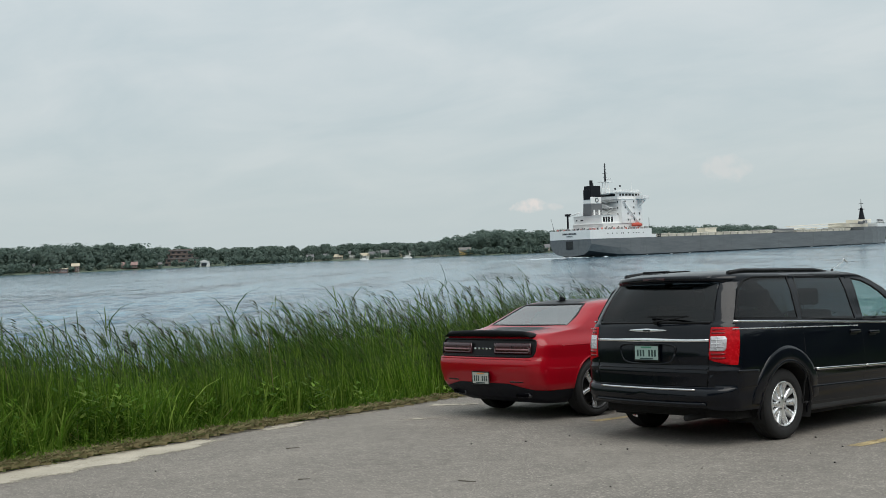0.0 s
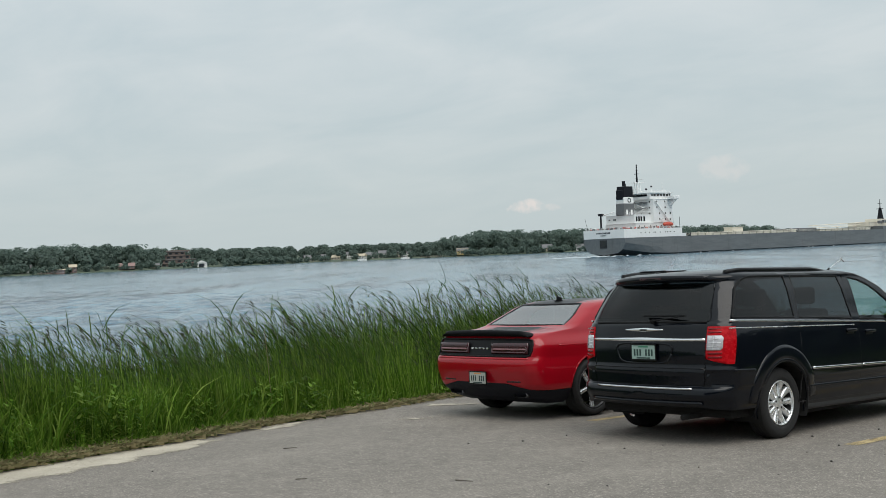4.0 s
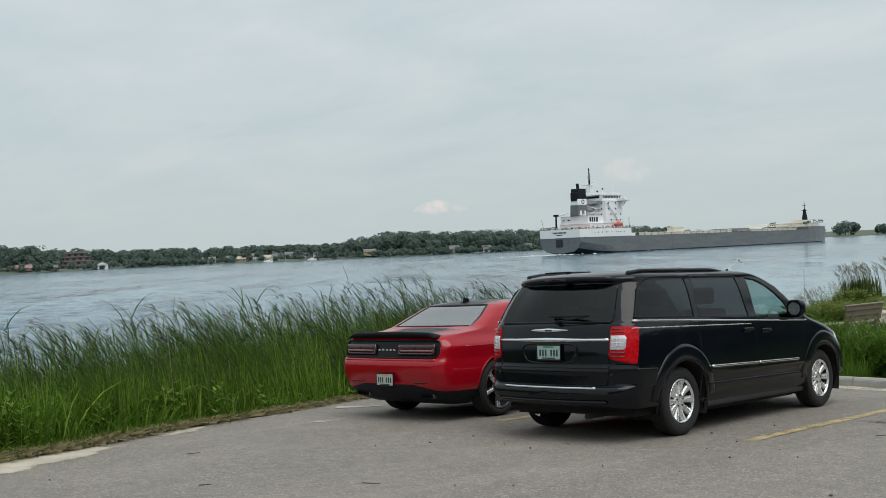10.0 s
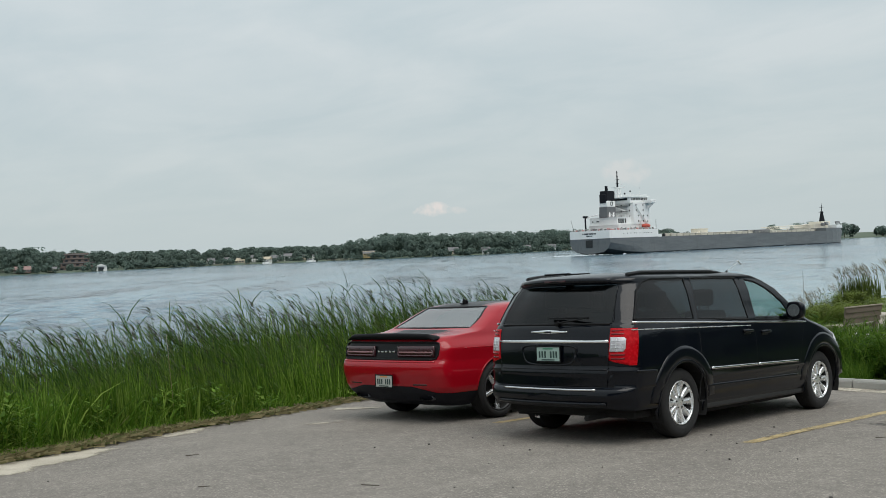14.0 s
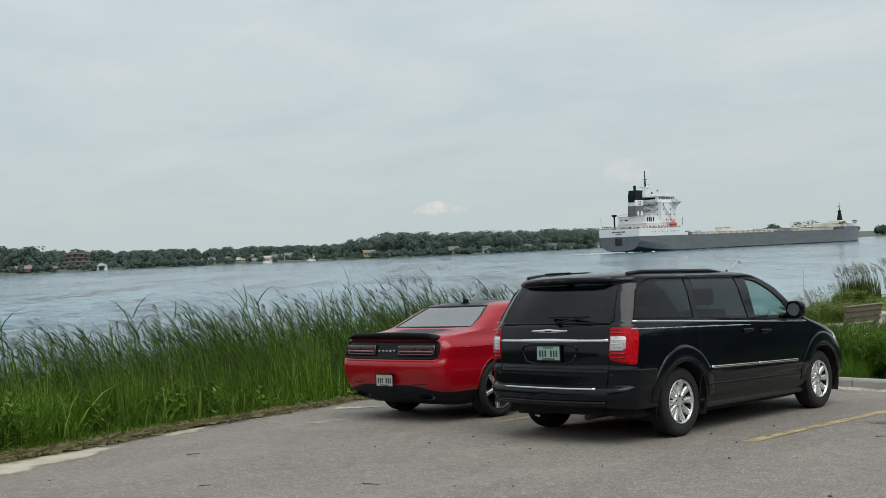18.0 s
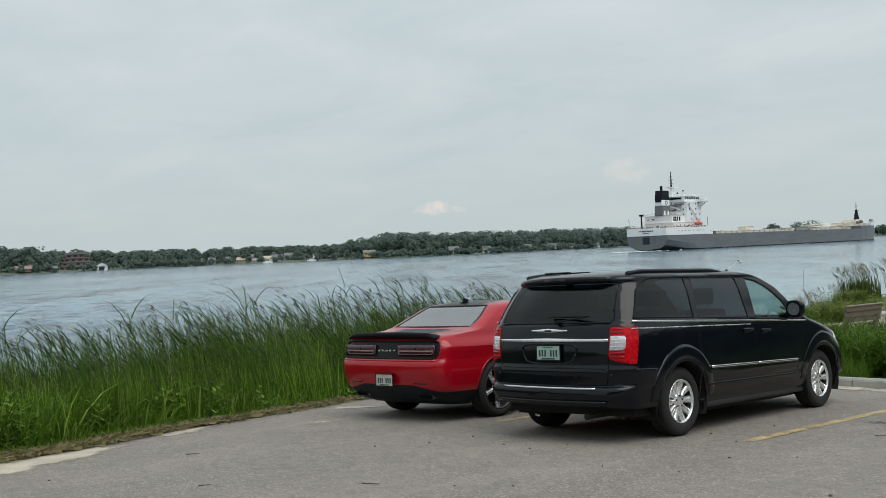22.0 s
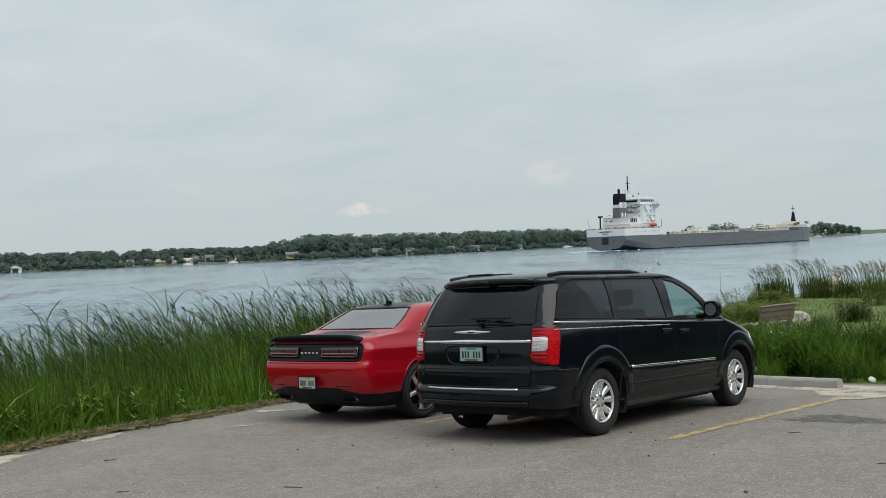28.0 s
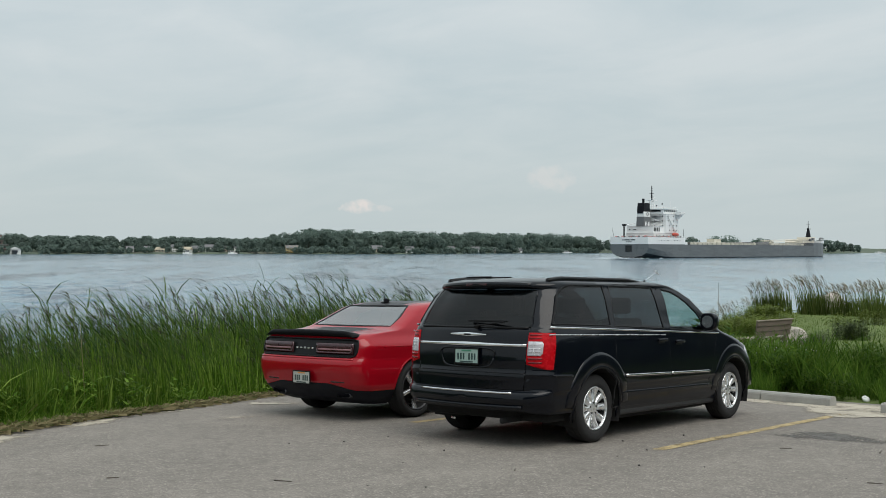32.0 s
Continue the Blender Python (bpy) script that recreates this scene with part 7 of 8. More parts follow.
def build_verge():
    rnd = random.Random(8)
    weeds = [leafy_mesh(30 + k, 22, 0.45, 0.62, 0.065, M_WEED) for k in range(3)]
    tufts = [tuft_mesh(40 + k, 120, 0.62, 0.38, 0.012, (M_WEED,)) for k in range(3)]
    n = 0
    y = -12.0
    while y < 7.5:
        for row in range(3):
            x = edge_x(min(y, 6.2)) - 0.50 - 0.26 * row + rnd.uniform(-0.14, 0.14)
            yy = y + rnd.uniform(-0.15, 0.15)
            s = rnd.uniform(0.45, 0.85) + 0.52 * row
            me = tufts[n % 3] if row == 2 or rnd.random() < 0.55 else weeds[n % 3]
            plant("roadside_weed", me, x, yy, land_z(x, yy), s, rnd.uniform(0, 360), "bright green weeds and grass at the lot's edge", "weed", "weeds along the verge", 1.0 if n % 3 == 0 else 0)
            n += 1
        y += 0.36
    # dry cut straw between the asphalt and the weeds
    V, F = [], []
    for _ in range(15000):
        y = rnd.uniform(-12, 7)
        x = edge_x(min(y, 6.2)) + 0.07 - abs(rnd.gauss(0, 0.20))
        a, L = rnd.uniform(0, 6.283), rnd.uniform(0.04, 0.26)
        z = max(land_z(x, y) + 0.03, lot_z(x, y) + 0.006 if x > edge_x(min(y, 6.2)) - 0.06 else -9) + rnd.random() * 0.03
        w = rnd.uniform(0.002, 0.0045)
        dx, dy = math.cos(a) * L, math.sin(a) * L
        i = len(V)
        V += [(x - dy / L * w, y + dx / L * w, z), (x + dy / L * w, y - dx / L * w, z), (x + dx + dy / L * w, y + dy - dx / L * w, z + rnd.uniform(-0.01, 0.05)), (x + dx - dy / L * w, y + dy + dx / L * w, z + rnd.uniform(-0.01, 0.05))]
        F.append((i, i + 1, i + 2, i + 3))
    ob = new("dry_straw", mesh_of("dry_straw", V, F, (M_STRAW,)))
    tagged(ob, "dry cut straw and dead stalks along the verge", "straw", kind="stuff")
    V, F = [], []
    for _ in range(15000):
        y = rnd.uniform(-12, 7)
        x = edge_x(min(y, 6.2)) - 0.07 - abs(rnd.gauss(0, 0.35))
        h = rnd.uniform(0.04, 0.16)
        a = rnd.uniform(0, 6.283)
        blade(V, F, x, y, land_z(x, y), h, 0.006, (0.5 * h * math.cos(a), 0.5 * h * math.sin(a)), 0.4, rnd.uniform(0, 3.14), 2)
    ob = new("verge_grass", mesh_of("verge_grass", V, F, (M_WEED,)))
    tagged(ob, "short green grass along the edge of the lot", "grass", kind="stuff")
    # a few long dead canes
    for x, y, L, tilt, turn in ((-4.75, -4.9, 0.62, 62, 40), (-4.9, -5.3, 0.7, 80, 15), (-5.25, -3.3, 0.75, 55, 100), (-5.6, -2.0, 1.45, 4, 0), (-5.1, -5.6, 1.2, 5, 0), (-4.6, -5.1, 0.4, 12, 60)):
        c = new("dead_cane", part_mesh(rod((0, 0, 0), (0, 0, L), 0.006, 0.003, 5), M_STRAW))
        c.matrix_world = pose(x, y, land_z(x, y), tilt, 0, turn)
        tagged(c, "pale dead reed cane standing in the weeds", "cane", "dead canes")


def part_mesh(bm, mat):
    me = bpy.data.meshes.new("mesh")
    bm.to_mesh(me)
    bm.free()
    me.materials.append(mat)
    return me


def sand_mat(name="pale_sand", lo=0.42, hi=0.86):
    t = Mat(name, rough=0.95)
    v = t.coords()
    a, b = t.noise(2.2, 5, 0.65, v), t.noise(70, 3, 0.7, v)
    c = t.ramp(a, (0.35, (0.40, 0.36, 0.29)), (0.65, (0.54, 0.49, 0.40)))
    t.color(t.mix(t.ramp(b, (0.4, 0.0), (0.7, 0.45)), c, (0.22, 0.19, 0.15)))
    t.bump(b, 0.5, 0.004)
    worn(t, 2.6, lo, hi, 0.50)
    return t.m


def worn(t, scale, lo, hi, soft=0.0):
    """Thins a layer out so that what lies under it shows through in patches."""
    v = t.coords()
    m = t.mix(0.45, t.noise(scale, 6, 0.7, v), t.noise(scale * 14, 4, 0.7, v))
    if soft:
        wide = t.node("Math")
        wide.operation, wide.inputs[1].default_value, wide.inputs[2].default_value = "MULTIPLY_ADD", 2.4, -0.7
        t.link(m, wide.inputs[0])
        m = wide.outputs[0]
        at = t.node("Attribute")
        at.attribute_name = "cover"
        sm = t.node("Math")
        sm.operation = "MULTIPLY_ADD"
        t.link(at.outputs["Fac"], sm.inputs[0])
        sm.inputs[1].default_value = soft
        t.link(m, sm.inputs[2])
        m = sm.outputs[0]
    mx, tr = t.node("MixShader"), t.node("BsdfTransparent")
    t.link(t.ramp(m, (lo, 0.0), (hi, 1.0)), mx.inputs[0])
    t.link(tr.outputs[0], mx.inputs[1])
    t.link(t.b.outputs[0], mx.inputs[2])
    t.link(mx.outputs[0], t.nt.nodes["Material Output"].inputs[0])


def blot(name, pts, mat, lift, seed, rough=0.05):
    """A thin ragged patch on the asphalt."""
    bm = bmesh.new()
    layer = bm.verts.layers.float.new("cover")
    ring = []
    n = len(pts)
    rnd = random.Random(seed)
    for k in range(n):
        (x0, y0), (x1, y1) = pts[k], pts[(k + 1) % n]
        m = max(2, int(math.hypot(x1 - x0, y1 - y0) / 0.045))
        for i in range(m):
            x, y = x0 + (x1 - x0) * i / m, y0 + (y1 - y0) * i / m
            x += rough * noise.noise((x * 5, y * 5, seed)) + rough * 0.6 * noise.noise((x * 17, y * 17, seed)) + rnd.uniform(-0.2, 0.2) * rough
            y += rough * noise.noise((x * 5, y * 5, seed + 9)) + rough * 0.6 * noise.noise((x * 17, y * 17, seed + 9)) + rnd.uniform(-0.2, 0.2) * rough
            ring.append(bm.verts.new((x, y, lot_z(x, y) + lift + 0.002)))
    # thin at the rim, full a little way in
    cx, cy = sum(v.co.x for v in ring) / len(ring), sum(v.co.y for v in ring) / len(ring)
    inner = []
    for v in ring:
        x, y = v.co.x + (cx - v.co.x) * 0.35, v.co.y + (cy - v.co.y) * 0.35
        w = bm.verts.new((x, y, lot_z(x, y) + lift + 0.002))
        w[layer] = 1.0
        inner.append(w)
    for k in range(len(ring)):
        j = (k + 1) % len(ring)
        bm.faces.new((ring[k], ring[j], inner[j], inner[k]))
    f = bm.faces.new(inner)
    bmesh.ops.triangulate(bm, faces=[f])
    return part(name, bm, mat)


def drift(name, pts, mat, lift, seed):
    """A thin layer on the asphalt, full in its middle and thinning out to a soft ragged rim."""
    p = np.array(pts)
    q = np.roll(p, -1, axis=0)
    h = 0.06
    xs, ys = np.arange(p[:, 0].min() - 0.2, p[:, 0].max() + 0.2, h), np.arange(p[:, 1].min() - 0.2, p[:, 1].max() + 0.2, h)

    def depth(x, y):
        """How far inside the outline, the outline itself wavering."""
        x += 0.12 * noise.noise((x * 2.2, y * 2.2, seed)) + 0.05 * noise.noise((x * 9, y * 9, seed))
        y += 0.12 * noise.noise((x * 2.2, y * 2.2, seed + 9)) + 0.05 * noise.noise((x * 9, y * 9, seed + 9))
        d = q - p
        w = np.array((x, y)) - p
        f = np.clip((w * d).sum(1) / (d * d).sum(1), 0, 1)
        near = np.sqrt(((w - d * f[:, None]) ** 2).sum(1)).min()
        return near if in_poly((x, y), pts) else -near

    bm = bmesh.new()
    layer = bm.verts.layers.float.new("cover")
    net = {}
    for i, x in enumerate(xs):
        for j, y in enumerate(ys):
            d = depth(x, y)
            if d > -0.14 and edge_x(y) + 0.03 < x and y < 6.2:
                v = bm.verts.new((x, y, lot_z(x, y) + lift + 0.002))
                v[layer] = min(max(d / 0.22, -0.6), 1.0) * 1.4 - 0.4
                net[i, j] = v
    for (i, j), v in net.items():
        ring = [net.get(k) for k in ((i, j), (i + 1, j), (i + 1, j + 1), (i, j + 1))]
        if all(ring):
            bm.faces.new(ring)
    return part(name, bm, mat)


def build_lot_details():
    msand, thin = sand_mat(), sand_mat("thin_pale_sand", 0.70, 1.25)
    yel = Mat("worn_yellow_paint", rough=0.8)
    v = yel.coords()
    fade, fine = yel.noise(5.5, 6, 0.7, v), yel.noise(80, 3, 0.7, v)
    c = yel.ramp(fade, (0.32, (0.42, 0.31, 0.14)), (0.62, (0.48, 0.38, 0.20)), (0.80, (0.34, 0.29, 0.20)))
    yel.color(yel.mix(yel.ramp(fine, (0.50, 0.0), (0.72, 0.55)), c, (0.18, 0.16, 0.13)))
    worn(yel, 3.0, 0.34, 0.54)
    dk = Mat("dark_asphalt_patch", rough=0.8)
    v = dk.coords()
    dk.color(dk.mix(0.5, dk.ramp(dk.noise(5, 5, 0.6, v), (0.3, (0.075, 0.070, 0.064)), (0.7, (0.15, 0.14, 0.13))), dk.ramp(dk.noise(95, 4, 0.75, v), (0.4, (0.05, 0.047, 0.043)), (0.65, (0.17, 0.16, 0.145)))))
    worn(dk, 1.8, 0.62, 1.05, 0.42)
    damp = dk.m
    # painted lines between the bays
    for name, x0, x1, y0, y1 in (("line", 1.68, 1.79, -0.06, 4.75), ("line", -1.70, -1.62, 0.0, 4.9), ("line", 5.0, 5.11, -0.1, 4.75), ("line", 8.3, 8.41, -0.1, 4.75)):
        p = blot("painted_line", [(x0 - 0.065, y0), (x0 + 0.065, y0 + 0.03), (x1 + 0.065, y1), (x1 - 0.065, y1)], yel.m, 0.002, int(x0 * 10), 0.014)
        tagged(p, "worn yellow painted line on the asphalt", "parking line", "painted lines")
    for k, (pts, lab) in enumerate((
        ([(-3.05, -8.2), (-2.62, -6.4), (-2.98, -5.2), (-3.38, -4.4), (-3.85, -3.5), (-4.22, -3.9), (-4.05, -4.9), (-3.62, -6.1)], "pale sand drifted along the edge of the lot"),
        ([(-4.15, -3.25), (-4.25, -2.55), (-4.60, -1.9), (-4.80, -2.2), (-4.62, -3.0)], "small pale sand drift on the asphalt"),
        ([(-4.60, -2.1), (-4.65, -0.9), (-4.95, -0.3), (-5.12, -0.9), (-4.92, -2.05)], "thin pale sand strip on the asphalt"),
        ([(-3.85, -1.6), (-3.40, -0.95), (-3.55, -0.55), (-4.0, -1.15)], "small pale sand drift on the asphalt"),
        ([(-4.85, -0.35), (-4.25, 0.55), (-4.45, 0.95), (-5.15, 0.3)], "small pale sand drift on the asphalt"),
        ([(0.9, 5.0), (1.3, 4.25), (1.9, 3.9), (2.4, 4.35), (3.2, 4.3), (4.6, 4.9), (4.6, 6.15), (1.2, 6.15), (0.2, 6.1), (-0.9, 6.1), (-0.8, 5.3)], "sandy soil washed over the end of the bay"),
    )):
        s = drift("sand_drift", pts, thin if k > 1 else msand, 0.003 + 0.0005 * k, 60 + k)
        tagged(s, lab, "sand", "sand drifts")
    d = drift("dark_patch", [(1.92, 1.9), (2.3, 1.55), (3.0, 1.75), (3.9, 1.9), (4.4, 2.4), (3.7, 2.75), (3.1, 2.35), (2.5, 2.75), (2.05, 2.5)], damp, 0.001, 77)
    tagged(d, "dark stained patch on the asphalt", "stain")
    # concrete wheel stops
    conc = plain("weathered_concrete", (0.34, 0.335, 0.31), 0.9, grain=0.16, scale=4, bump=0.5)

    def wheel_stop(x, y, turn, length):
        w = empty("wheel_stop", on_lot(x, y, 0, turn), "weathered grey concrete wheel stop at the bay's end", "wheel stop", "wheel stops")
        h = length / 4
        for k in (-1, 1):
            bm = bmesh.new()
            prof = [(-0.085, 0), (-0.080, 0.10), (-0.055, 0.135), (0.055, 0.135), (0.080, 0.10), (0.085, 0)]
            rows = [[bm.verts.new((k * h + u * (h - 0.004), p, z)) for p, z in prof] for u in (-1, 1)]
            for i in range(6):
                j = (i + 1) % 6
                bm.faces.new((rows[0][i], rows[1][i], rows[1][j], rows[0][j]))
            bm.faces.new(rows[0][::-1])
            bm.faces.new(rows[1])
            bmesh.ops.recalc_face_normals(bm, faces=bm.faces)
            bmesh.ops.bevel(bm, geom=bm.edges[:], offset=0.008, segments=2, affect="EDGES")
            part("concrete_half", bm, conc, w)
        for k in (-0.7, 0.7):
            part("anchor_pin", rod((k * length / 2, 0, 0.12), (k * length / 2, 0, 0.139), 0.014, n=8), M_DARK, w)

    wheel_stop(0.14, 5.78, -12, 2.35)
    wheel_stop(3.15, 4.98, -8, 2.1)
    wheel_stop(-3.1, 6.0, 0, 2.1)
    # dark bits on the lot: stones and twigs
    rnd = random.Random(3)
    stone = plain("small_stone", (0.07, 0.065, 0.06), 0.9)
    for k in range(46):
        x, y = rnd.uniform(-3.0, 5.5), rnd.uniform(-5.5, 2.5)
        if abs(x) < 1.05 and y > -1.1:
            continue
        bm = bmesh.new()
        bmesh.ops.create_icosphere(bm, subdivisions=1, radius=rnd.uniform(0.006, 0.016))
        for v in bm.verts:
            v.co.z *= 0.6
            v.co += Vector((rnd.uniform(-1, 1), rnd.uniform(-1, 1), rnd.uniform(-1, 1))) * 0.002
        st = part("pebble", bm, stone)
        st.matrix_world = on_lot(x, y, 0.007)
        tagged(st, "small dark pebble lying on the asphalt", "pebble", "pebbles on the lot")
    for x, y, L, a in ((0.36, -3.76, 0.17, 15), (-2.6, -3.6, 0.14, 70), (1.4, -2.0, 0.10, 120), (2.6, 0.9, 0.12, 30), (3.4, 1.3, 0.2, 100), (4.0, -0.6, 0.12, 10), (-0.8, -4.6, 0.1, 50)):
        tw = part("twig", rod((-L / 2, 0, 0), (L / 2, 0.01, 0), 0.005, 0.003, 5), M_BARK)
        tw.matrix_world = on_lot(x, y, 0.006, a)
        tagged(tw, "thin dark twig lying on the asphalt", "twig", "twigs on the lot")


def build_park():
    rnd = random.Random(15)
    # weeds behind the wheel stops
    kinds = [tuft_mesh(70 + k, 170, 1.0, 0.42, 0.019, (M_TALL_WEED,), 0.10) for k in range(4)] + [leafy_mesh(80 + k, 22, 0.5, 0.9, 0.12, M_TALL_WEED) for k in range(2)]
    n = 0
    for row in range(7):
        y0 = 6.75 + 0.50 * row
        x = -4.2
        while x < 7.5:
            xx, yy = x + rnd.uniform(-0.2, 0.2), y0 + rnd.uniform(-0.2, 0.2)
            h = (0.60, 0.88, 1.02, 1.12, 1.10, 0.92, 0.70)[row] * rnd.uniform(0.75, 1.15)
            if xx > 1.2:
                h *= 0.80
            if row > 4 and xx > -1.0:
                h *= 0.35
            plant("tall_weed", kinds[n % 6], xx, yy, land_z(xx, yy), h, rnd.uniform(0, 360), "tall green weeds behind the wheel stops", "weed", "weeds past the lot", 1.2 if n % 2 else 0)
            n += 1
            x += 0.46
    # mown lawn blades
    V, F = [], []
    for _ in range(26000):
        u = rnd.random()
        y = 9.5 + 38 * u ** 1.5
        x = rnd.uniform(-8 - 0.42 * (y - 9), 4.5 - 0.26 * (y - 9))
        if x < bank_x(y) + 2:
            continue
        h = rnd.uniform(0.02, 0.05) * (1 + 0.01 * y)
        a = rnd.uniform(0, 6.283)
        blade(V, F, x, y, land_z(x, y), h, 0.007 + 0.0004 * y, (0.4 * h * math.cos(a), 0.4 * h * math.sin(a)), 0.4, rnd.uniform(0, 3.14), 2)
    ob = new("lawn", mesh_of("lawn", V, F, (M_LAWN,)))
    tagged(ob, "mown green lawn sloping gently to the river", "lawn", kind="stuff")
    # park bench
    bx, by = -4.6, 16.5
    bz = land_z(bx, by)
    bench = empty("park_bench", pose(bx, by, bz - 0.10, 0, 0, 80), "weathered brown wooden park bench on the grass", "bench")
    wood = plain("bench_wood", (0.13, 0.10, 0.082), 0.75, grain=0.2, scale=5, bump=0.3)
    pale = plain("bench_top_rail", (0.27, 0.23, 0.185), 0.75, grain=0.15, scale=5)
    for k in range(3):
        part("seat_slat", box(1.50, 0.13, 0.045, 0, 0.05 + 0.15 * k, 0.45, 0.008), pale, bench)
    for k in range(3):
        part("back_slat", box(1.50, 0.035, 0.125, 0, -0.10 - 0.03 * k, 0.58 + 0.135 * k, 0.008), wood, bench)
    part("top_rail", box(1.54, 0.06, 0.03, 0, -0.17, 0.925, 0.006), pale, bench)
    for x in (-0.62, 0.62):
        part("post", box(0.09, 0.09, 0.95, x, -0.06, 0.45, 0.01, rot=(8, 0, 0)), wood, bench)
        part("front_leg", box(0.09, 0.09, 0.44, x, 0.36, 0.21, 0.01), wood, bench)
        part("seat_bearer", box(0.07, 0.52, 0.07, x, 0.16, 0.40, 0.008), wood, bench)
    slab = part("bench_slab", box(2.3, 1.5, 0.09, 0, 0, 0, 0.02), plain("pale_concrete", (0.42, 0.41, 0.37), 0.9, grain=0.12, scale=3))
    slab.matrix_world = pose(bx - 0.1, by, bz + 0.0, 0, 0, 80)
    tagged(slab, "pale concrete slab under the park bench", "slab")
    # boulder of pale stone, and the smaller one beside it
    rock_m = Mat("pale_limestone", rough=0.9)
    v = rock_m.coords(world=False)
    rock_m.color(rock_m.mix(0.5, rock_m.ramp(rock_m.noise(3, 6, 0.7, v), (0.35, (0.26, 0.22, 0.18)), (0.65, (0.55, 0.50, 0.44))), rock_m.ramp(rock_m.noise(14, 4, 0.7, v), (0.35, (0.24, 0.21, 0.18)), (0.7, (0.60, 0.56, 0.50)))))
    for x, y, r, sx, seed in ((-5.5, 20.0, 0.46, 0.85, 2), (-14.2, 45.4, 0.8, 0.8, 7), (-17.5, 44.0, 0.4, 1.2, 8)):
        bm = bmesh.new()
        bmesh.ops.create_icosphere(bm, subdivisions=3, radius=1)
        for q in bm.verts:
            k = 1 + 0.30 * noise.noise(q.co * 1.3 + Vector((seed, 0, 0))) + 0.12 * noise.noise(q.co * 4 + Vector((seed, 3, 0)))
            q.co = Vector((q.co.x * sx, q.co.y, q.co.z * 0.75)) * k * r
        b = part("boulder", bm, rock_m.m)
        b.matrix_world = pose(x, y, land_z(x, y) + r * 0.45, 0, 0, 40)
        tagged(b, "pale weathered limestone boulder on the grass", "boulder", "boulders")
    # low yellow-green shrubs by the water and round the bench
    shrub = [leafy_mesh(90 + k, 60, 0.9, 0.62, 0.10, M_SHRUB) for k in range(3)]
    dark = [leafy_mesh(95 + k, 90, 0.8, 0.75, 0.09, M_DARK_WEED) for k in range(2)]
    for k in range(40):
        az, d = 24.3 + 3.7 * (k % 20) / 19 + rnd.uniform(-0.2, 0.2), rnd.uniform(35, 42)
        x, y = bearing(az, d)
        plant("low_shrub", shrub[k % 3], x, y, land_z(x, y), rnd.uniform(0.6, 1.0), rnd.uniform(0, 360), "low yellow-green shrub near the water", "shrub", "low shrubs")
    for k in range(12):
        x, y = bearing(24.1 + 0.29 * k, 49.5 + rnd.uniform(-1, 1.2))
        plant("low_shrub", shrub[k % 3], x, y, land_z(x, y), rnd.uniform(0.9, 1.3), rnd.uniform(0, 360), "low yellow-green shrub near the water", "shrub", "low shrubs")
    for az, d, sc in ((23.4, 46, 0.7), (20.75, 44, 0.8), (19.6, 46, 0.9), (19.1, 46, 0.9)):
        x, y = bearing(az, d)
        plant("low_shrub", shrub[int(sc * 10) % 3], x, y, land_z(x, y), sc, rnd.uniform(0, 360), "low yellow-green shrub near the water", "shrub", "low shrubs")
    for az, d, sc in ((22.15, 31, 0.60), (21.85, 31.5, 0.66), (20.65, 35, 0.85), (20.3, 35.5, 1.0), (20.0, 35, 0.85)):
        x, y = bearing(az, d)
        plant("dark_bush", dark[int(sc * 10) % 2], x, y, land_z(x, y), sc * 0.85, rnd.uniform(0, 360), "dark tangled bush on the lawn", "bush", "dark bushes")
    # tall plumed grasses on the water's edge
    def plume_mesh(seed):
        r2 = random.Random(seed)
        V, F = [], []
        for _ in range(170):
            r, a = 0.46 * math.sqrt(r2.random()), r2.uniform(0, 6.283)
            h = r2.uniform(0.4, 1.20)
            b, out = r2.uniform(0, 6.283), r2.uniform(0.02, 0.14) * h
            blade(V, F, r * math.cos(a), r * math.sin(a), 0, h, 0.026, (out * math.cos(b) + WIND.x * 0.06, out * math.sin(b) + WIND.y * 0.06), 0.5, r2.uniform(0, 3.14), 3)
        flags = []
        for _ in range(34):
            r, a = 0.50 * math.sqrt(r2.random()), r2.uniform(0, 6.283)
            h = r2.uniform(1.25, 1.85)
            k = r2.uniform(0.02, 0.14) * h
            x, y = r * math.cos(a), r * math.sin(a)
            blade(V, F, x, y, 0, h, 0.016, (WIND.x * k, WIND.y * k), 0.6, r2.uniform(0, 3.14), 4)
            for _ in range(5):
                f = r2.uniform(0.80, 1.0)
                o = f + 0.6 * f ** 3
                flags.append((x + WIND.x * k * o, y + WIND.y * k * o, h * (f - 0.168 * f ** 3), r2.uniform(0.1, 0.22), 0.020, (WIND.x * 0.09, WIND.y * 0.12 + r2.gauss(0, 0.04)), 0.6, r2.uniform(0, 3.14), 2))
        cut = len(F)
        for fl in flags:
            blade(V, F, *fl)
        return mesh_of("plumed_grass", V, F, (M_PLUME_LEAF, M_PLUME), cut)

    pk = [plume_mesh(120 + k) for k in range(3)]
    for k, (az, d, s) in enumerate(((27.0, 54, 0.84), (26.5, 54, 0.92), (26.05, 54.5, 0.95), (25.1, 55, 0.72), (24.5, 54, 1.02), (24.05, 54.5, 1.10), (23.65, 54, 1.08), (22.25, 54, 1.22), (21.8, 54.5, 1.20), (20.85, 54, 0.98), (20.45, 53.5, 0.95), (19.75, 53, 1.08), (19.3, 53.5, 1.12), (18.8, 52, 1.1), (17.8, 48, 1.0), (17.0, 46, 1.05))):
        x, y = bearing(az, d)
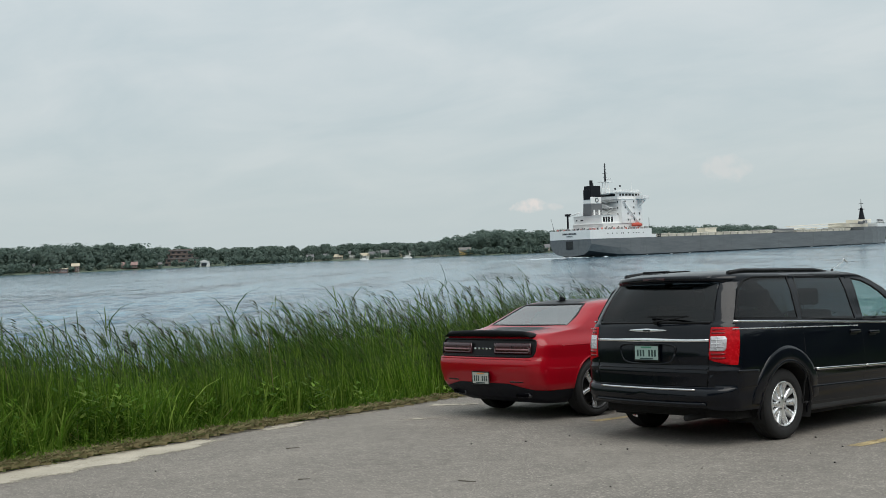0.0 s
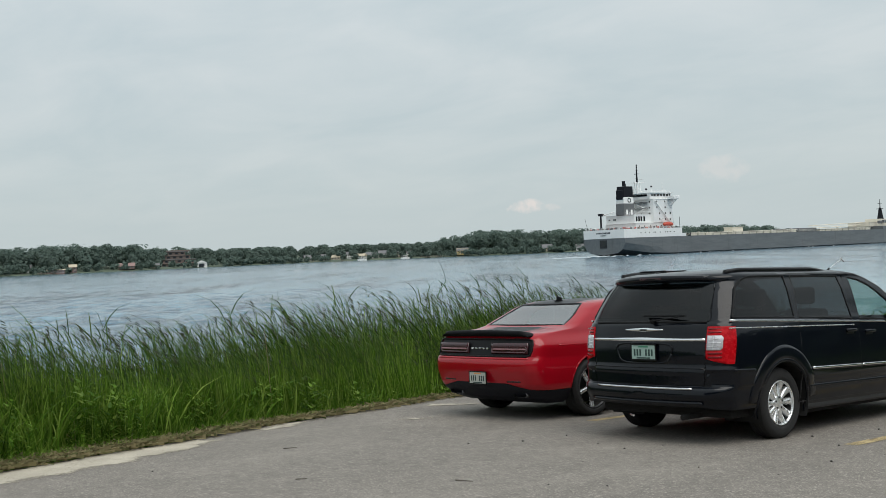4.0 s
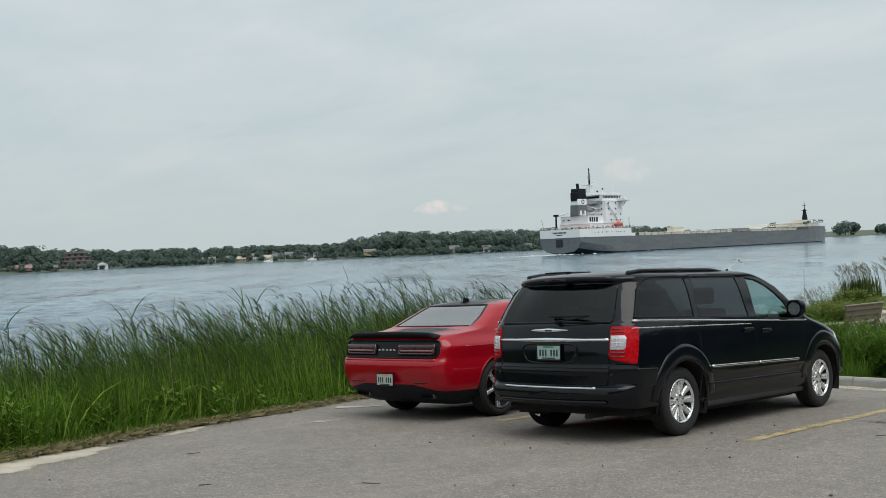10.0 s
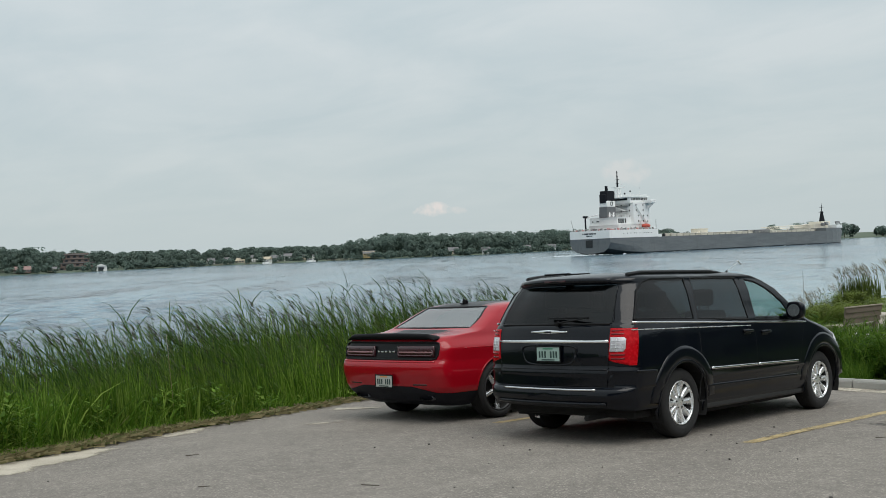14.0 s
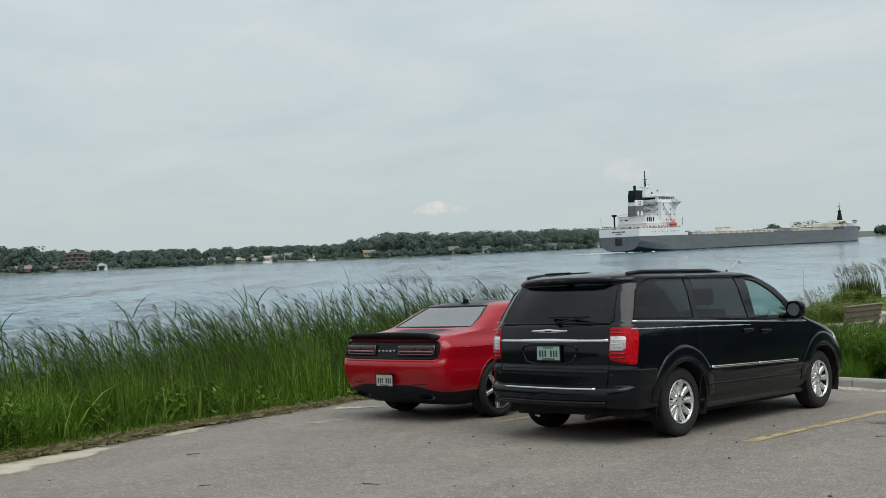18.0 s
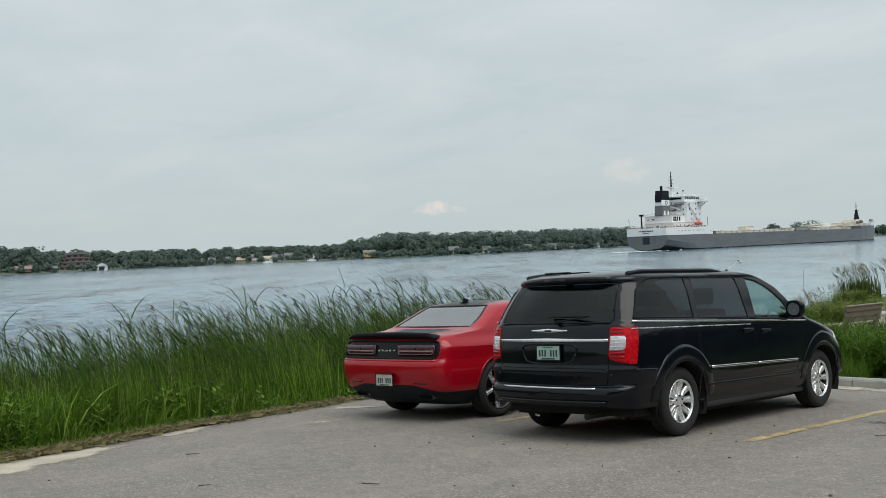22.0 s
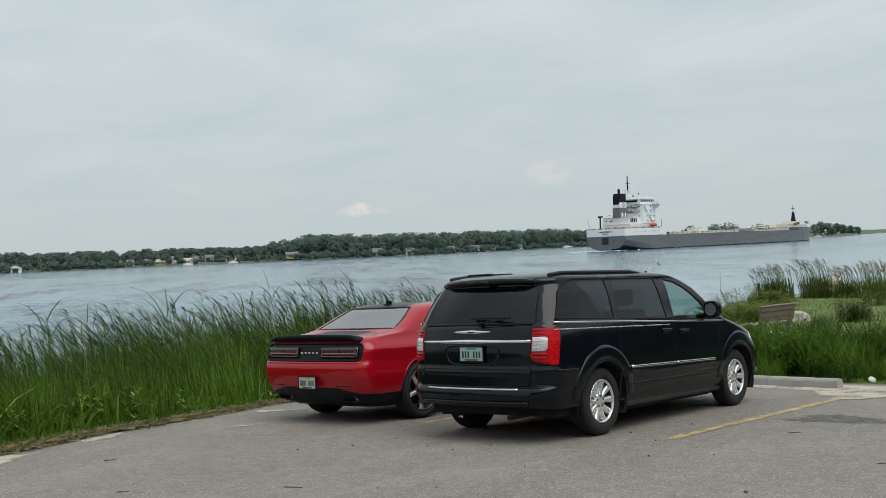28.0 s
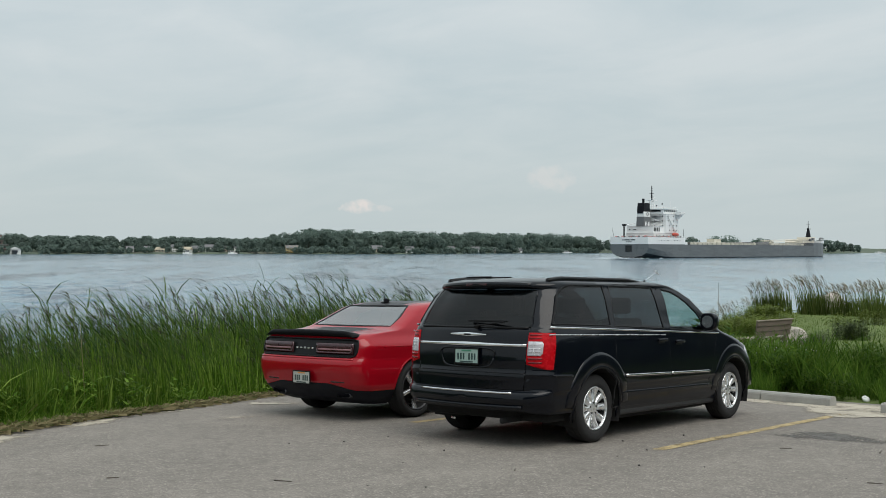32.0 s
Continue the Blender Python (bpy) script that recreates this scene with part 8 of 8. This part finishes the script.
        plant("plumed_grass", pk[k % 3], x, y, max(land_z(x, y), WATER), s, rnd.uniform(-30, 30), "tall plumed grass clump at the water's edge", "grass clump", "plumed grasses", 1.4)
    # thin stake on the bank
    x, y = bearing(26.75, 47)
    sk = part("stake", rod((0, 0, 0), (0, 0, 2.75), 0.014, 0.009, 6), plain("grey_stake", (0.30, 0.31, 0.31), 0.6))
    sk.matrix_world = pose(x, y, land_z(x, y))
    tagged(sk, "thin grey stake standing on the river bank", "stake")
    # crumpled white bag by the wheel stop
    bm = bmesh.new()
    bmesh.ops.create_icosphere(bm, subdivisions=3, radius=0.055)
    for q in bm.verts:
        q.co *= 1 + 0.45 * noise.noise(q.co * 20)
        q.co.z = max(q.co.z * 0.9, -0.06)
    bag = part("litter_bag", bm, plain("white_plastic_film", (0.72, 0.72, 0.70), 0.4, grain=0.08, scale=20))
    bag.matrix_world = on_lot(1.35, 6.62, 0.03)
    tagged(bag, "crumpled white plastic bag lying on the soil", "litter")


def build_closing_woods():
    """Unseen trees that close the place behind the camera and darken the cars' reflections."""
    rnd = random.Random(77)
    V, F = [], []
    for k in range(74):
        a = radians(-112 + 172 * k / 73)
        d = rnd.uniform(42, 58)
        x, y = 7 + d * math.cos(a), -9 + d * math.sin(a)
        if y > 20 or x < -6.5:
            continue
        h = rnd.uniform(9, 14)
        leaf_quads([(x + p, y + q, lot_z(x, y) + r - 0.5, n) for p, q, r, n in crown_points(rnd, h * 1.0, h, 320)], 0.75, rnd, V, F)
    # nearer row, also out of view, for the dark band mirrored in the van's flank
    for k in range(26):
        x, y = 8 + 1.3 * k + rnd.uniform(-0.8, 0.8), 24 - 0.35 * k + rnd.uniform(-1.2, 1.2)
        h = rnd.uniform(5, 8)
        leaf_quads([(x + p, y + q, lot_z(x, y) + r - 0.5, n) for p, q, r, n in crown_points(rnd, h * 1.0, h, 300)], 0.55, rnd, V, F)
    ob = new("woods_beyond_the_lot", mesh_of("woods", V, F, (M_HAZED_LEAF,)))
    tagged(ob, "unseen plain trees closing the lot, added for dark reflections", "woods", kind="stuff")


build_lot_details()
build_reeds()
build_verge()
build_park()
build_closing_woods()


# ---- what moves ----
def motions():
    a = radians(SHIP_TURN)
    way = Vector((-math.sin(a), math.cos(a), 0)) * SHIP_SPEED
    start = Vector((*SHIP_AT, WATER))
    rows = [(t, Matrix.Translation(start + way * t) @ pose(0, 0, 0, 0, 0, SHIP_TURN)) for t in (0, 8, 16, 24, 32)]
    walk(ship, rows)
    walk(wake, rows)
    # reeds and weeds nod with the wind
    for ob, m, amp, period, phase in SWAY:
        rows = []
        for k in range(41):
            t = 0.8 * k
            gust = 0.6 + 0.5 * math.sin(t * 0.55 + m.translation.y * 0.25) + 0.25 * math.sin(t * 1.3 + m.translation.y * 0.6)
            swing = radians(amp * (1.4 * gust + math.sin(6.283 * t / period + phase)))
            turn = Matrix.Rotation(swing, 4, WIND.cross(Vector((0, 0, 1))).normalized() * -1)
            rows.append((t, Matrix.Translation(m.translation) @ turn @ m.to_3x3().normalized().to_4x4()))
        walk(ob, rows)


motions()
